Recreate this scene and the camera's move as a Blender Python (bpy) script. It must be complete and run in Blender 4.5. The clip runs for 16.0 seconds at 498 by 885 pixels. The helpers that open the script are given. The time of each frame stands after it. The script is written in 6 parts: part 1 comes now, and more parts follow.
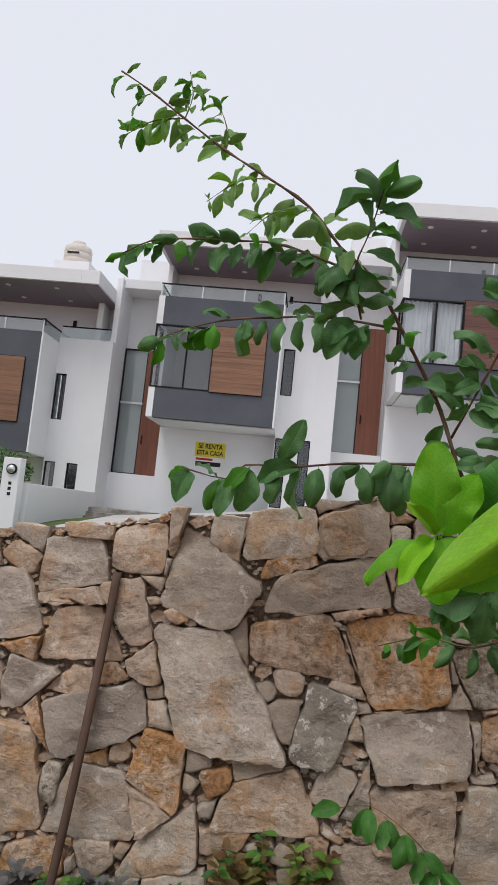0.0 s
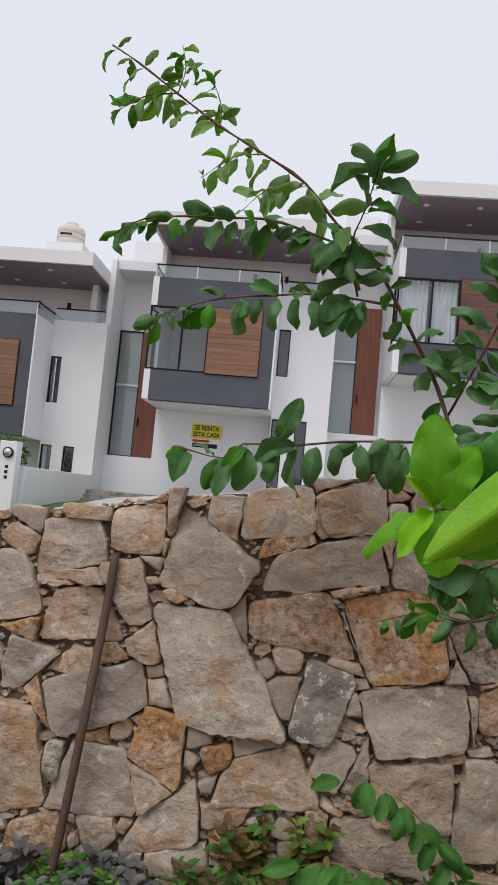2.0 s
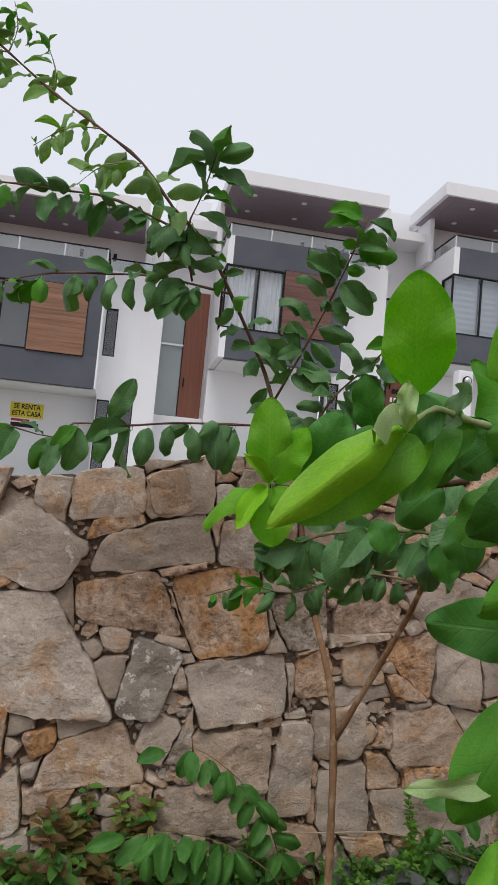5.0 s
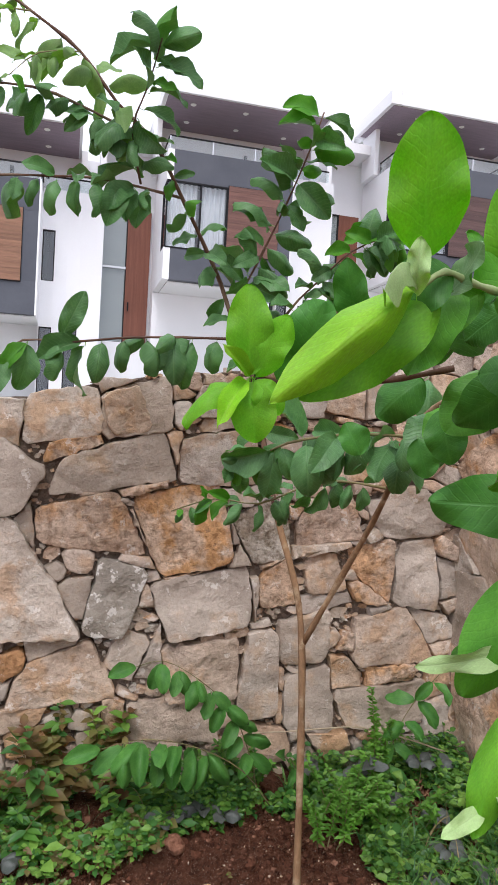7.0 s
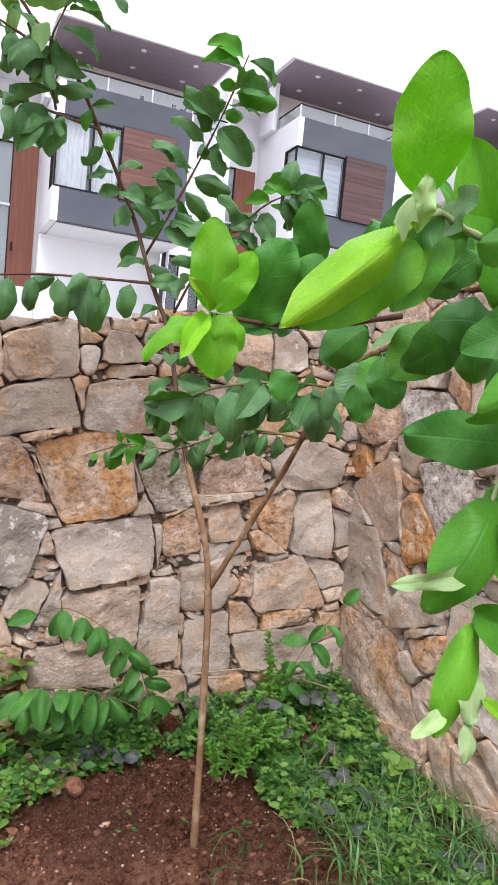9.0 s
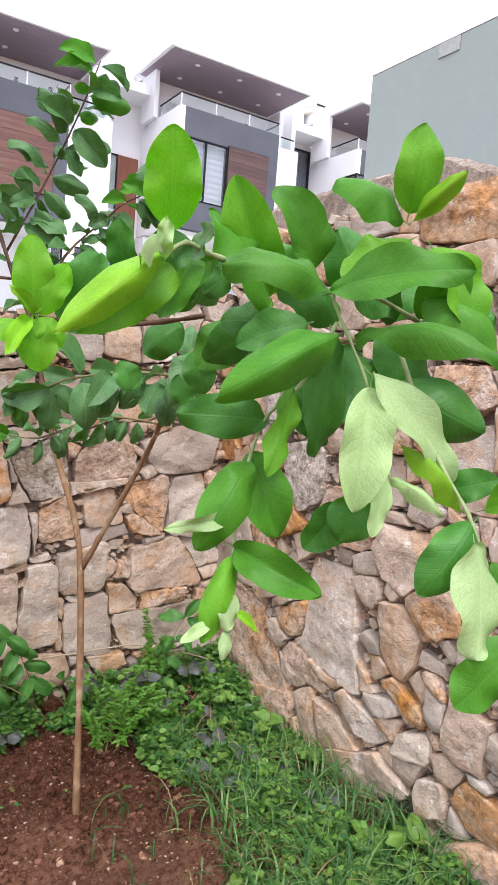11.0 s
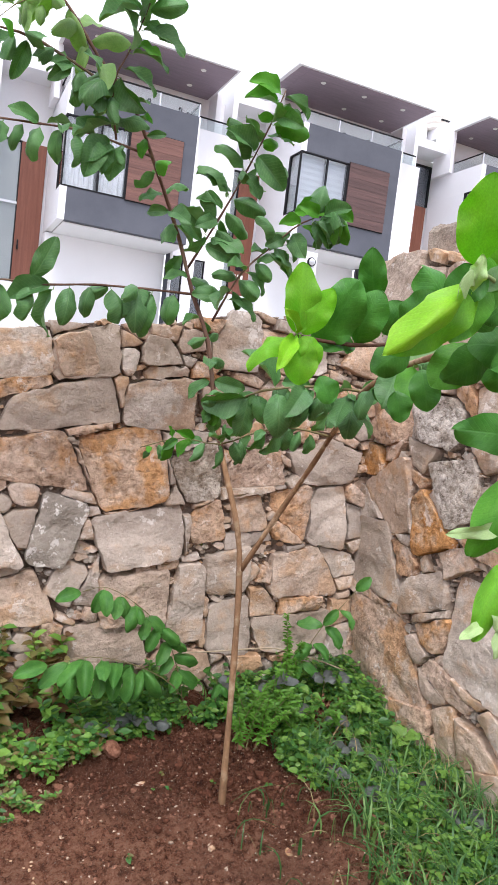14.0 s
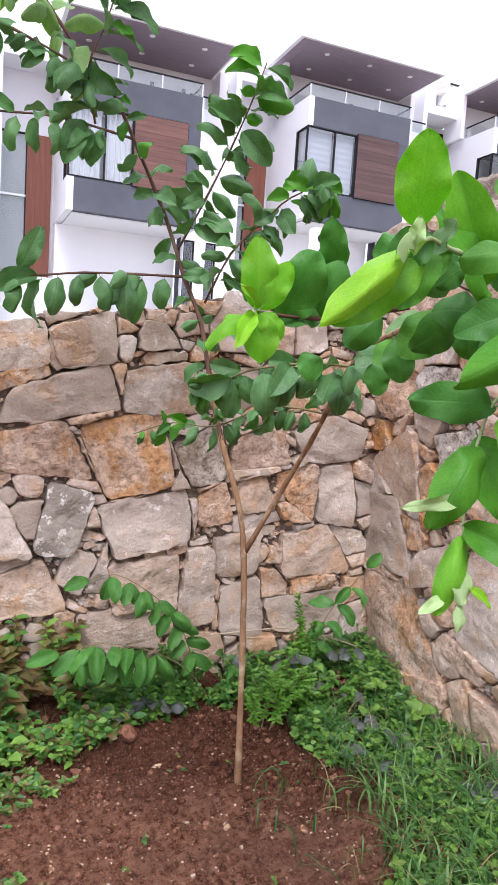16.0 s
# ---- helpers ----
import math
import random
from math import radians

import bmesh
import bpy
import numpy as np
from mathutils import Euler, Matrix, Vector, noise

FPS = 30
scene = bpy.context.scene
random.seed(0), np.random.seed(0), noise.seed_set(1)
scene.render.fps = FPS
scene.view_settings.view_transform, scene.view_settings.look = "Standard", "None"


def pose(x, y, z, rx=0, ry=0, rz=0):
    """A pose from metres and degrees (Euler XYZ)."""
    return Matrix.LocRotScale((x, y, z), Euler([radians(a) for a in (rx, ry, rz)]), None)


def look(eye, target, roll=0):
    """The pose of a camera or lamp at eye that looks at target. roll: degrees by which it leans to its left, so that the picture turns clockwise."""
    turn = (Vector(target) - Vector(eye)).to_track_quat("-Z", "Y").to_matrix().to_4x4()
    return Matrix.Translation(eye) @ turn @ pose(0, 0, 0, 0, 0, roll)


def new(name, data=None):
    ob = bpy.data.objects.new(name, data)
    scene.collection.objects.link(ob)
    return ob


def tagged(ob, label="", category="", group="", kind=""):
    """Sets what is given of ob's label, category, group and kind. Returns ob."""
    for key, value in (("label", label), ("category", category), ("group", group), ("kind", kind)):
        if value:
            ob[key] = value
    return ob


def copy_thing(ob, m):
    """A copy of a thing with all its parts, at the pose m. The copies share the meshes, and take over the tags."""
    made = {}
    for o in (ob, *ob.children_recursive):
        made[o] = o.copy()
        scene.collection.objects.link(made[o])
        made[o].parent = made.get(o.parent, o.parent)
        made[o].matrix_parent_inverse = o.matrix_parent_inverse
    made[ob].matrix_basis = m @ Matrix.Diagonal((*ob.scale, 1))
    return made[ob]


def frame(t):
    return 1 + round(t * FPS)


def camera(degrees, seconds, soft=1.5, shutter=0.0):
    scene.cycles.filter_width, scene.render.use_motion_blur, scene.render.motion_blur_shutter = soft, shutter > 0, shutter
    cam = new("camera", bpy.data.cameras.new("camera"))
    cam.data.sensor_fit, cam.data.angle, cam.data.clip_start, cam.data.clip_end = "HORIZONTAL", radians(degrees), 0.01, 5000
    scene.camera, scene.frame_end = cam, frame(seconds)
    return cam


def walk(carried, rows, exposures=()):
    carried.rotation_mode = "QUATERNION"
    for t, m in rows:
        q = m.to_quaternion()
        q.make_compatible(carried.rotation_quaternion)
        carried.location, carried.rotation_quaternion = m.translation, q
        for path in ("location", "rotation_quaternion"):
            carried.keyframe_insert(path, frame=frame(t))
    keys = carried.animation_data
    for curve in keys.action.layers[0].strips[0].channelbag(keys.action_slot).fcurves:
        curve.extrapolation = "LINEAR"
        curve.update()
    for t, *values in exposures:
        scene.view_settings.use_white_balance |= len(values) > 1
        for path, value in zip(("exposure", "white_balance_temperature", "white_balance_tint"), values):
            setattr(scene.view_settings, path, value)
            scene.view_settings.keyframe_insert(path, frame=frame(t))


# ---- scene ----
cam = camera(39.7, 16.0, 0.5)
PATH = [
    (0, (0.006, 0.169, 1.528), (-0.161, 2.151, 1.73), 5.9),
    (0.5, (0.024, 0.194, 1.532), (-0.219, 2.17, 1.729), 5.6),
    (1, (0.041, 0.179, 1.531), (-0.151, 2.158, 1.741), 5.0),
    (1.5, (0.029, 0.181, 1.527), (-0.122, 2.167, 1.712), 5.2),
    (2, (0.004, 0.173, 1.52), (-0.148, 2.162, 1.67), 5.3),
    (2.5, (-0.022, 0.158, 1.512), (-0.159, 2.149, 1.641), 5.2),
    (3, (-0.031, 0.138, 1.512), (-0.059, 2.132, 1.668), 5.2),
    (3.5, (-0.025, 0.108, 1.524), (0.144, 2.092, 1.713), 5.2),
    (4, (-0.02, 0.111, 1.518), (0.232, 2.089, 1.678), 5.2),
    (4.5, (-0.006, 0.119, 1.52), (0.287, 2.092, 1.664), 4.6),
    (4.7, (-0.015, 0.126, 1.516), (0.31, 2.094, 1.662), 5.0),
    (6.8, (-0.034, 0.163, 1.482), (0.447, 2.104, 1.472), 4.2),
    (7, (-0.047, 0.188, 1.469), (0.466, 2.12, 1.409), 3.2),
    (7.5, (-0.082, 0.204, 1.457), (0.569, 2.092, 1.366), 3.6),
    (8, (-0.134, 0.198, 1.451), (0.58, 2.062, 1.344), 5.8),
    (8.5, (-0.143, 0.21, 1.445), (0.638, 2.048, 1.334), 6.3),
    (9, (-0.133, 0.207, 1.438), (0.697, 2.019, 1.276), 5.6),
    (9.5, (-0.132, 0.2, 1.43), (0.761, 1.984, 1.286), 5.2),
    (10, (-0.131, 0.185, 1.419), (0.881, 1.9, 1.24), 4.6),
    (10.2, (-0.128, 0.155, 1.424), (0.967, 1.82, 1.255), 4.4),
    (12.3, (-0.097, -0.161, 1.465), (0.969, 1.523, 1.299), 3.8),
    (12.5, (-0.118, -0.158, 1.459), (0.879, 1.568, 1.3), 3.5),
    (13, (-0.255, -0.077, 1.439), (0.634, 1.707, 1.273), 3.7),
    (13.5, (-0.386, 0.01, 1.433), (0.491, 1.8, 1.276), 5.3),
    (14, (-0.356, 0.026, 1.431), (0.486, 1.833, 1.272), 6.7),
    (14.5, (-0.297, 0.028, 1.431), (0.501, 1.851, 1.234), 6.1),
    (15, (-0.266, 0.027, 1.43), (0.488, 1.866, 1.203), 4.8),
    (15.5, (-0.255, 0.012, 1.434), (0.497, 1.851, 1.204), 3.5),
    (16, (-0.264, 0.004, 1.435), (0.519, 1.832, 1.218), 3.8),
]
EXPOSURES = [(0, 0.02, 6400, 11), (0.5, -0.08, 6400, 11), (1.0, -0.02, 6400, 11), (2.0, 0.0, 6400, 11), (4.7, -0.02, 6400, 11), (6.8, 0.66, 6200, 14), (7.5, 0.92, 6130, 15), (9.0, 1.10, 6100, 15), (10.2, 1.23, 6120, 16), (12.3, 1.15, 6200, 15), (13.0, 1.10, 6200, 15), (14.5, 1.11, 6080, 17), (16.0, 1.13, 6000, 20)]
walk(cam, [(t, look(eye, target, roll)) for t, eye, target, roll in PATH], EXPOSURES)

# ---- light: bright overcast sky, very soft sun ----
world = bpy.data.worlds.new("overcast_sky")
scene.world = world
world.use_nodes = True
wn, wl = world.node_tree.nodes, world.node_tree.links
wn.clear()
sky = wn.new("ShaderNodeTexSky")
sky.sky_type = "NISHITA"
sky.sun_disc = False
sky.sun_elevation, sky.sun_rotation = radians(62), radians(200)
sky.air_density, sky.dust_density, sky.ozone_density = 1.0, 6.0, 1.0
pale = wn.new("ShaderNodeMix")
pale.data_type = "RGBA"
pale.inputs[0].default_value = 0.86
pale.inputs[7].default_value = (8.3, 8.5, 9.0, 1)
back = wn.new("ShaderNodeBackground")
back.inputs["Strength"].default_value = 0.105
wout = wn.new("ShaderNodeOutputWorld")
wl.new(sky.outputs[0], pale.inputs[6])
wl.new(pale.outputs[2], back.inputs["Color"])
wl.new(back.outputs[0], wout.inputs["Surface"])

sun_data = bpy.data.lights.new("sun", "SUN")
sun_data.energy, sun_data.angle, sun_data.color = 1.1, radians(25), (1.0, 0.97, 0.92)
sun = new("sun", sun_data)
sun.matrix_world = look((-3, -6, 14), (0, 2.5, 0))

# ---- materials ----
def material(name, rough=0.8, metal=0.0, spec=0.4):
    m = bpy.data.materials.new(name)
    m.use_nodes = True
    b = m.node_tree.nodes["Principled BSDF"]
    b.inputs["Roughness"].default_value = rough
    b.inputs["Metallic"].default_value = metal
    b.inputs["Specular IOR Level"].default_value = spec
    return m, m.node_tree.nodes, m.node_tree.links, b


def noise_node(n, l, scale, detail=6, rough=0.6, stretch=None, shift=True):
    tc = n.new("ShaderNodeTexCoord")
    mp = n.new("ShaderNodeMapping")
    if stretch:
        mp.inputs["Scale"].default_value = stretch
    l.new(tc.outputs["Object"], mp.inputs["Vector"])
    if shift:
        info = n.new("ShaderNodeObjectInfo")
        mul = n.new("ShaderNodeMath")
        mul.operation = "MULTIPLY"
        mul.inputs[1].default_value = 37.0
        l.new(info.outputs["Random"], mul.inputs[0])
        l.new(mul.outputs[0], mp.inputs["Location"])
    t = n.new("ShaderNodeTexNoise")
    t.inputs["Scale"].default_value, t.inputs["Detail"].default_value, t.inputs["Roughness"].default_value = scale, detail, rough
    l.new(mp.outputs[0], t.inputs["Vector"])
    return t


def ramp(n, l, source, stops):
    r = n.new("ShaderNodeValToRGB")
    e = r.color_ramp.elements
    while len(e) < len(stops):
        e.new(0.5)
    for k, (p, c) in zip(e, stops):
        k.position, k.color = p, (*c, 1)
    l.new(source, r.inputs["Fac"])
    return r


def mixed(n, l, fac, a, b, mode="MIX"):
    m = n.new("ShaderNodeMix")
    m.data_type, m.blend_type = "RGBA", mode
    for value, slot in ((fac, 0), (a, 6), (b, 7)):
        if isinstance(value, (int, float)):
            m.inputs[slot].default_value = value
        elif isinstance(value, tuple):
            m.inputs[slot].default_value = (*value, 1)
        else:
            l.new(value, m.inputs[slot])
    return m.outputs[2]


def bumped(n, l, b, height, strength, distance):
    k = n.new("ShaderNodeBump")
    k.inputs["Strength"].default_value, k.inputs["Distance"].default_value = strength, distance
    l.new(height, k.inputs["Height"])
    l.new(k.outputs[0], b.inputs["Normal"])
    return k


def surface(name, low, high, scale=6.0, fine=60.0, rough=0.85, spec=0.3, bump=0.4, dist=0.004, stain=None, stain_scale=1.3, stretch=None, jitter=0.0, crisp=0.0, grain_share=0.75):
    """A two-scale surface: broad tone, grain, optional stains, relief."""
    m, n, l, b = material(name, rough, 0, spec)
    big = noise_node(n, l, scale, 5, 0.6, stretch)
    small = noise_node(n, l, fine, 6, 0.7, stretch)
    col = ramp(n, l, big.outputs["Fac"], [(0.3, low), (0.7, high)]).outputs[0]
    lo, hi = (0.62, 1.2) if not crisp else (0.68, 1.22)
    grain = ramp(n, l, small.outputs["Fac"], [(0.25 + 0.13 * crisp, (lo, lo, lo)), (0.75 - 0.13 * crisp, (hi, hi, hi))]).outputs[0]
    col = mixed(n, l, grain_share, col, grain, "MULTIPLY")
    if crisp:
        pits = noise_node(n, l, fine * 2.6, 4, 0.7, (1, 1, 1.6))
        dark = ramp(n, l, pits.outputs["Fac"], [(0.30, (0.4, 0.36, 0.33)), (0.38, (1, 1, 1)), (0.68, (1, 1, 1)), (0.76, (1.25, 1.25, 1.25))]).outputs[0]
        col = mixed(n, l, 0.6 * crisp, col, dark, "MULTIPLY")
    if stain:
        st = noise_node(n, l, stain_scale, 4, 0.6)
        mask = ramp(n, l, st.outputs["Fac"], [(0.52, (0, 0, 0)), (0.68, (1, 1, 1))]).outputs[0]
        col = mixed(n, l, mask, col, stain)
    if jitter:
        info = n.new("ShaderNodeObjectInfo")
        hue = n.new("ShaderNodeHueSaturation")
        mr = n.new("ShaderNodeMapRange")
        mr.inputs[3].default_value, mr.inputs[4].default_value = 1 - jitter, 1 + jitter
        l.new(info.outputs["Random"], mr.inputs[0])
        l.new(mr.outputs[0], hue.inputs["Value"])
        l.new(col, hue.inputs["Color"])
        col = hue.outputs[0]
    l.new(col, b.inputs["Base Color"])
    add = n.new("ShaderNodeMath")
    l.new(big.outputs["Fac"], add.inputs[0])
    l.new(small.outputs["Fac"], add.inputs[1])
    bumped(n, l, b, add.outputs[0], bump, dist)
    return m


def stone_material(name, low, high, patch, share=0.5, bump=1.0, pitted=0.35, fleck=(0.84, 0.79, 0.72), flecks=0.4, crumb=0.4):
    """Split limestone: a broad tone of its own, iron-stained patches over a share of it, pale flecks, dark pits,
    stepped split relief and crumbs, with relief shade also put into the colour.
    """
    m, n, l, b = material(name, 0.92, 0, 0.2)
    tone = noise_node(n, l, 3.0, 3, 0.5)
    mid = noise_node(n, l, 9, 8, 0.62)
    fine = noise_node(n, l, 95, 4, 0.65)
    lump = noise_node(n, l, 34, 5, 0.62)
    layer = noise_node(n, l, 5.5, 4, 0.5, (0.8, 1, 1.5))
    steps = ramp(n, l, layer.outputs["Fac"], [(0.30, (0, 0, 0)), (0.38, (0.08, 0.08, 0.08)), (0.39, (0.3, 0.3, 0.3)), (0.47, (0.38, 0.38, 0.38)), (0.48, (0.6, 0.6, 0.6)), (0.55, (0.66, 0.66, 0.66)), (0.56, (0.88, 0.88, 0.88)), (0.66, (1, 1, 1))]).outputs[0]
    col = ramp(n, l, tone.outputs["Fac"], [(0.36, low), (0.64, high)]).outputs[0]
    edge = 0.62 - 0.22 * share
    stain = mixed(n, l, 0.45, mid.outputs["Fac"], tone.outputs["Fac"])
    where = ramp(n, l, stain, [(edge - 0.03, (0, 0, 0)), (edge + 0.05, (0.9, 0.9, 0.9))]).outputs[0]
    col = mixed(n, l, where, col, patch)
    broad = ramp(n, l, steps, [(0.0, (0.80, 0.775, 0.75)), (0.45, (1, 1, 1)), (1.0, (1.10, 1.10, 1.10))]).outputs[0]
    col = mixed(n, l, 1.0, col, broad, "MULTIPLY")
    # crumb hollows darkened and tops lightened in the colour, as shading of the lumps
    crumbs = ramp(n, l, lump.outputs["Fac"], [(0.36, (1 - 0.45 * crumb, 1 - 0.5 * crumb, 1 - 0.55 * crumb)), (0.48, (1, 1, 1)), (0.62, (1 + 0.3 * crumb, 1 + 0.3 * crumb, 1 + 0.3 * crumb))]).outputs[0]
    col = mixed(n, l, 1.0, col, crumbs, "MULTIPLY")
    grain = ramp(n, l, fine.outputs["Fac"], [(0.36, (0.91, 0.905, 0.90)), (0.5, (1, 1, 1)), (0.64, (1.06, 1.06, 1.06))]).outputs[0]
    col = mixed(n, l, 1.0, col, grain, "MULTIPLY")
    spots = ramp(n, l, noise_node(n, l, 13, 8, 0.7).outputs["Fac"], [(0.60 - 0.05 * (flecks > 0.6), (0, 0, 0)), (0.615 - 0.05 * (flecks > 0.6), (flecks, flecks, flecks))]).outputs[0]
    col = mixed(n, l, spots, col, fleck)
    pits = ramp(n, l, noise_node(n, l, 26, 6, 0.7).outputs["Fac"], [(0.355, (pitted, pitted, pitted)), (0.375, (0, 0, 0))]).outputs[0]
    col = mixed(n, l, pits, col, (0.15, 0.11, 0.085))
    # thin dark lines along the split steps: small shadows put into the colour
    crease_shade = ramp(n, l, layer.outputs["Fac"], [(0.380, (0, 0, 0)), (0.386, (0.1, 0.1, 0.1)), (0.392, (0, 0, 0)), (0.472, (0, 0, 0)), (0.477, (0.06, 0.06, 0.06)), (0.482, (0, 0, 0))]).outputs[0]
    col = mixed(n, l, crease_shade, col, (0.24, 0.17, 0.125))
    info = n.new("ShaderNodeObjectInfo")
    hue = n.new("ShaderNodeHueSaturation")
    for slot, lo, hi, k in (("Value", 0.92, 1.09, 1.0), ("Saturation", 0.85, 1.1, 7.31)):
        f = n.new("ShaderNodeMath")
        f.operation = "MULTIPLY"
        f.inputs[1].default_value = k
        g = n.new("ShaderNodeMath")
        g.operation = "FRACT"
        mr = n.new("ShaderNodeMapRange")
        mr.inputs[3].default_value, mr.inputs[4].default_value = lo, hi
        l.new(info.outputs["Random"], f.inputs[0])
        l.new(f.outputs[0], g.inputs[0])
        l.new(g.outputs[0], mr.inputs[0])
        l.new(mr.outputs[0], hue.inputs[slot])
    l.new(col, hue.inputs["Color"])
    l.new(hue.outputs[0], b.inputs["Base Color"])
    last = bumped(n, l, b, steps, min(1.0, 0.55 * bump), 0.009)
    for height, strength, far in ((mid.outputs["Fac"], 0.8, 0.03), (lump.outputs["Fac"], 0.5 + 0.5 * crumb, 0.005 + 0.012 * crumb), (fine.outputs["Fac"], 0.6, 0.004)):
        k = n.new("ShaderNodeBump")
        k.inputs["Strength"].default_value, k.inputs["Distance"].default_value = min(1.0, strength * bump), far
        l.new(height, k.inputs["Height"])
        l.new(last.outputs[0], k.inputs["Normal"])
        last = k
    l.new(last.outputs[0], b.inputs["Normal"])
    return m


STONE_GREY = stone_material("grey_limestone", (0.369, 0.302, 0.242), (0.510, 0.430, 0.352), (0.468, 0.335, 0.227), 0.28, 0.9, 0.25, crumb=0.15)
STONE_TAN = stone_material("tan_limestone", (0.458, 0.344, 0.255), (0.575, 0.458, 0.359), (0.496, 0.321, 0.194), 0.46, 1.0, 0.35, crumb=0.35)
STONE_RUST = stone_material("rusty_limestone", (0.475, 0.335, 0.236), (0.568, 0.441, 0.340), (0.500, 0.284, 0.139), 0.50, 1.1, 0.5, crumb=0.75)
STONE_DARK = stone_material("dark_grey_limestone", (0.295, 0.253, 0.202), (0.397, 0.344, 0.278), (0.430, 0.363, 0.287), 0.2, 1.0, 0.3, (0.74, 0.69, 0.62), 0.85, 0.25)
STONE_PALE = stone_material("pale_pitted_limestone", (0.405, 0.354, 0.299), (0.545, 0.488, 0.410), (0.281, 0.224, 0.167), 0.45, 1.2, 0.9, crumb=0.9)
STONE_ORANGE = stone_material("orange_limestone", (0.475, 0.307, 0.181), (0.560, 0.409, 0.283), (0.468, 0.228, 0.079), 0.60, 1.1, 0.4, crumb=0.7)
STONE_BUFF = stone_material("pale_buff_limestone", (0.455, 0.378, 0.306), (0.568, 0.492, 0.410), (0.510, 0.349, 0.227), 0.36, 1.0, 0.3, crumb=0.3)
COPING = surface("rough_tan_concrete", (0.30, 0.235, 0.185), (0.56, 0.47, 0.385), 7, 55, 0.95, 0.15, 1.0, 0.02, (0.22, 0.175, 0.14), 5.0, crisp=1.0)
MORTAR = surface("earthy_mortar", (0.13, 0.095, 0.073), (0.36, 0.28, 0.22), 9, 70, 0.95, 0.1, 1.0, 0.02, crisp=0.7)
CONCRETE = surface("weathered_concrete", (0.22, 0.20, 0.185), (0.40, 0.37, 0.34), 4, 60, 0.92, 0.2, 0.8, 0.01, (0.16, 0.14, 0.125), 3.0, crisp=0.7)
WHITE = surface("white_stucco", (0.77, 0.77, 0.79), (0.81, 0.81, 0.83), 0.7, 40, 0.85, 0.25, 0.04, 0.002, grain_share=0.1)
CHARCOAL = surface("charcoal_stucco", (0.082, 0.087, 0.105), (0.108, 0.114, 0.135), 0.9, 50, 0.8, 0.3, 0.15, 0.003, grain_share=0.25)
SOFFIT = surface("dark_brown_soffit", (0.255, 0.20, 0.245), (0.32, 0.25, 0.30), 1.5, 30, 0.6, 0.4, 0.1, 0.003, stretch=(1, 8, 1))
SAGE = surface("grey_green_stucco", (0.31, 0.36, 0.345), (0.345, 0.39, 0.375), 0.5, 14, 0.9, 0.2, 0.06, 0.003, (0.345, 0.38, 0.365), 0.4, grain_share=0.15)
BOARD = surface("reddish_wood_board", (0.11, 0.05, 0.04), (0.20, 0.095, 0.072), 2.5, 25, 0.55, 0.4, 0.2, 0.002, stretch=(0.35, 1, 7), jitter=0.14)
BOARD_TAN = surface("tan_wood_board", (0.185, 0.092, 0.055), (0.30, 0.155, 0.095), 2.5, 25, 0.55, 0.4, 0.2, 0.002, stretch=(0.35, 1, 7), jitter=0.14)
BOARD_DARK = surface("dark_brown_wood_board", (0.068, 0.037, 0.034), (0.125, 0.068, 0.06), 2.5, 25, 0.55, 0.4, 0.2, 0.002, stretch=(0.35, 1, 7), jitter=0.14)
DOORWOOD = surface("reddish_door_wood", (0.15, 0.05, 0.03), (0.23, 0.085, 0.05), 2, 30, 0.5, 0.4, 0.15, 0.002, stretch=(6, 1, 0.4))
FRAME = material("black_aluminium", 0.5, 0.0, 0.2)[0]
FRAME.node_tree.nodes["Principled BSDF"].inputs["Base Color"].default_value = (0.012, 0.012, 0.014, 1)
INSIDE = surface("room_plaster", (0.74, 0.74, 0.74), (0.8, 0.8, 0.79), 1, 20, 0.9, 0.2, 0.1, 0.002)
CURTAIN = surface("white_curtain_cloth", (0.66, 0.67, 0.69), (0.8, 0.8, 0.82), 3, 80, 0.95, 0.1, 0.2, 0.002)
TANK = surface("beige_plastic_tank", (0.66, 0.60, 0.53), (0.74, 0.69, 0.62), 2, 40, 0.6, 0.3, 0.1, 0.002)
RENDER_PALE = surface("pale_bare_render", (0.40, 0.43, 0.41), (0.46, 0.48, 0.46), 3, 40, 0.9, 0.2, 0.2, 0.002)
STEEL = material("brushed_steel", 0.3, 0.9, 0.5)[0]
STEEL.node_tree.nodes["Principled BSDF"].inputs["Base Color"].default_value = (0.6, 0.6, 0.62, 1)
LAMPW = material("white_lamp_lens", 0.4)[0]
LAMPW.node_tree.nodes["Principled BSDF"].inputs["Base Color"].default_value = (0.85, 0.85, 0.82, 1)


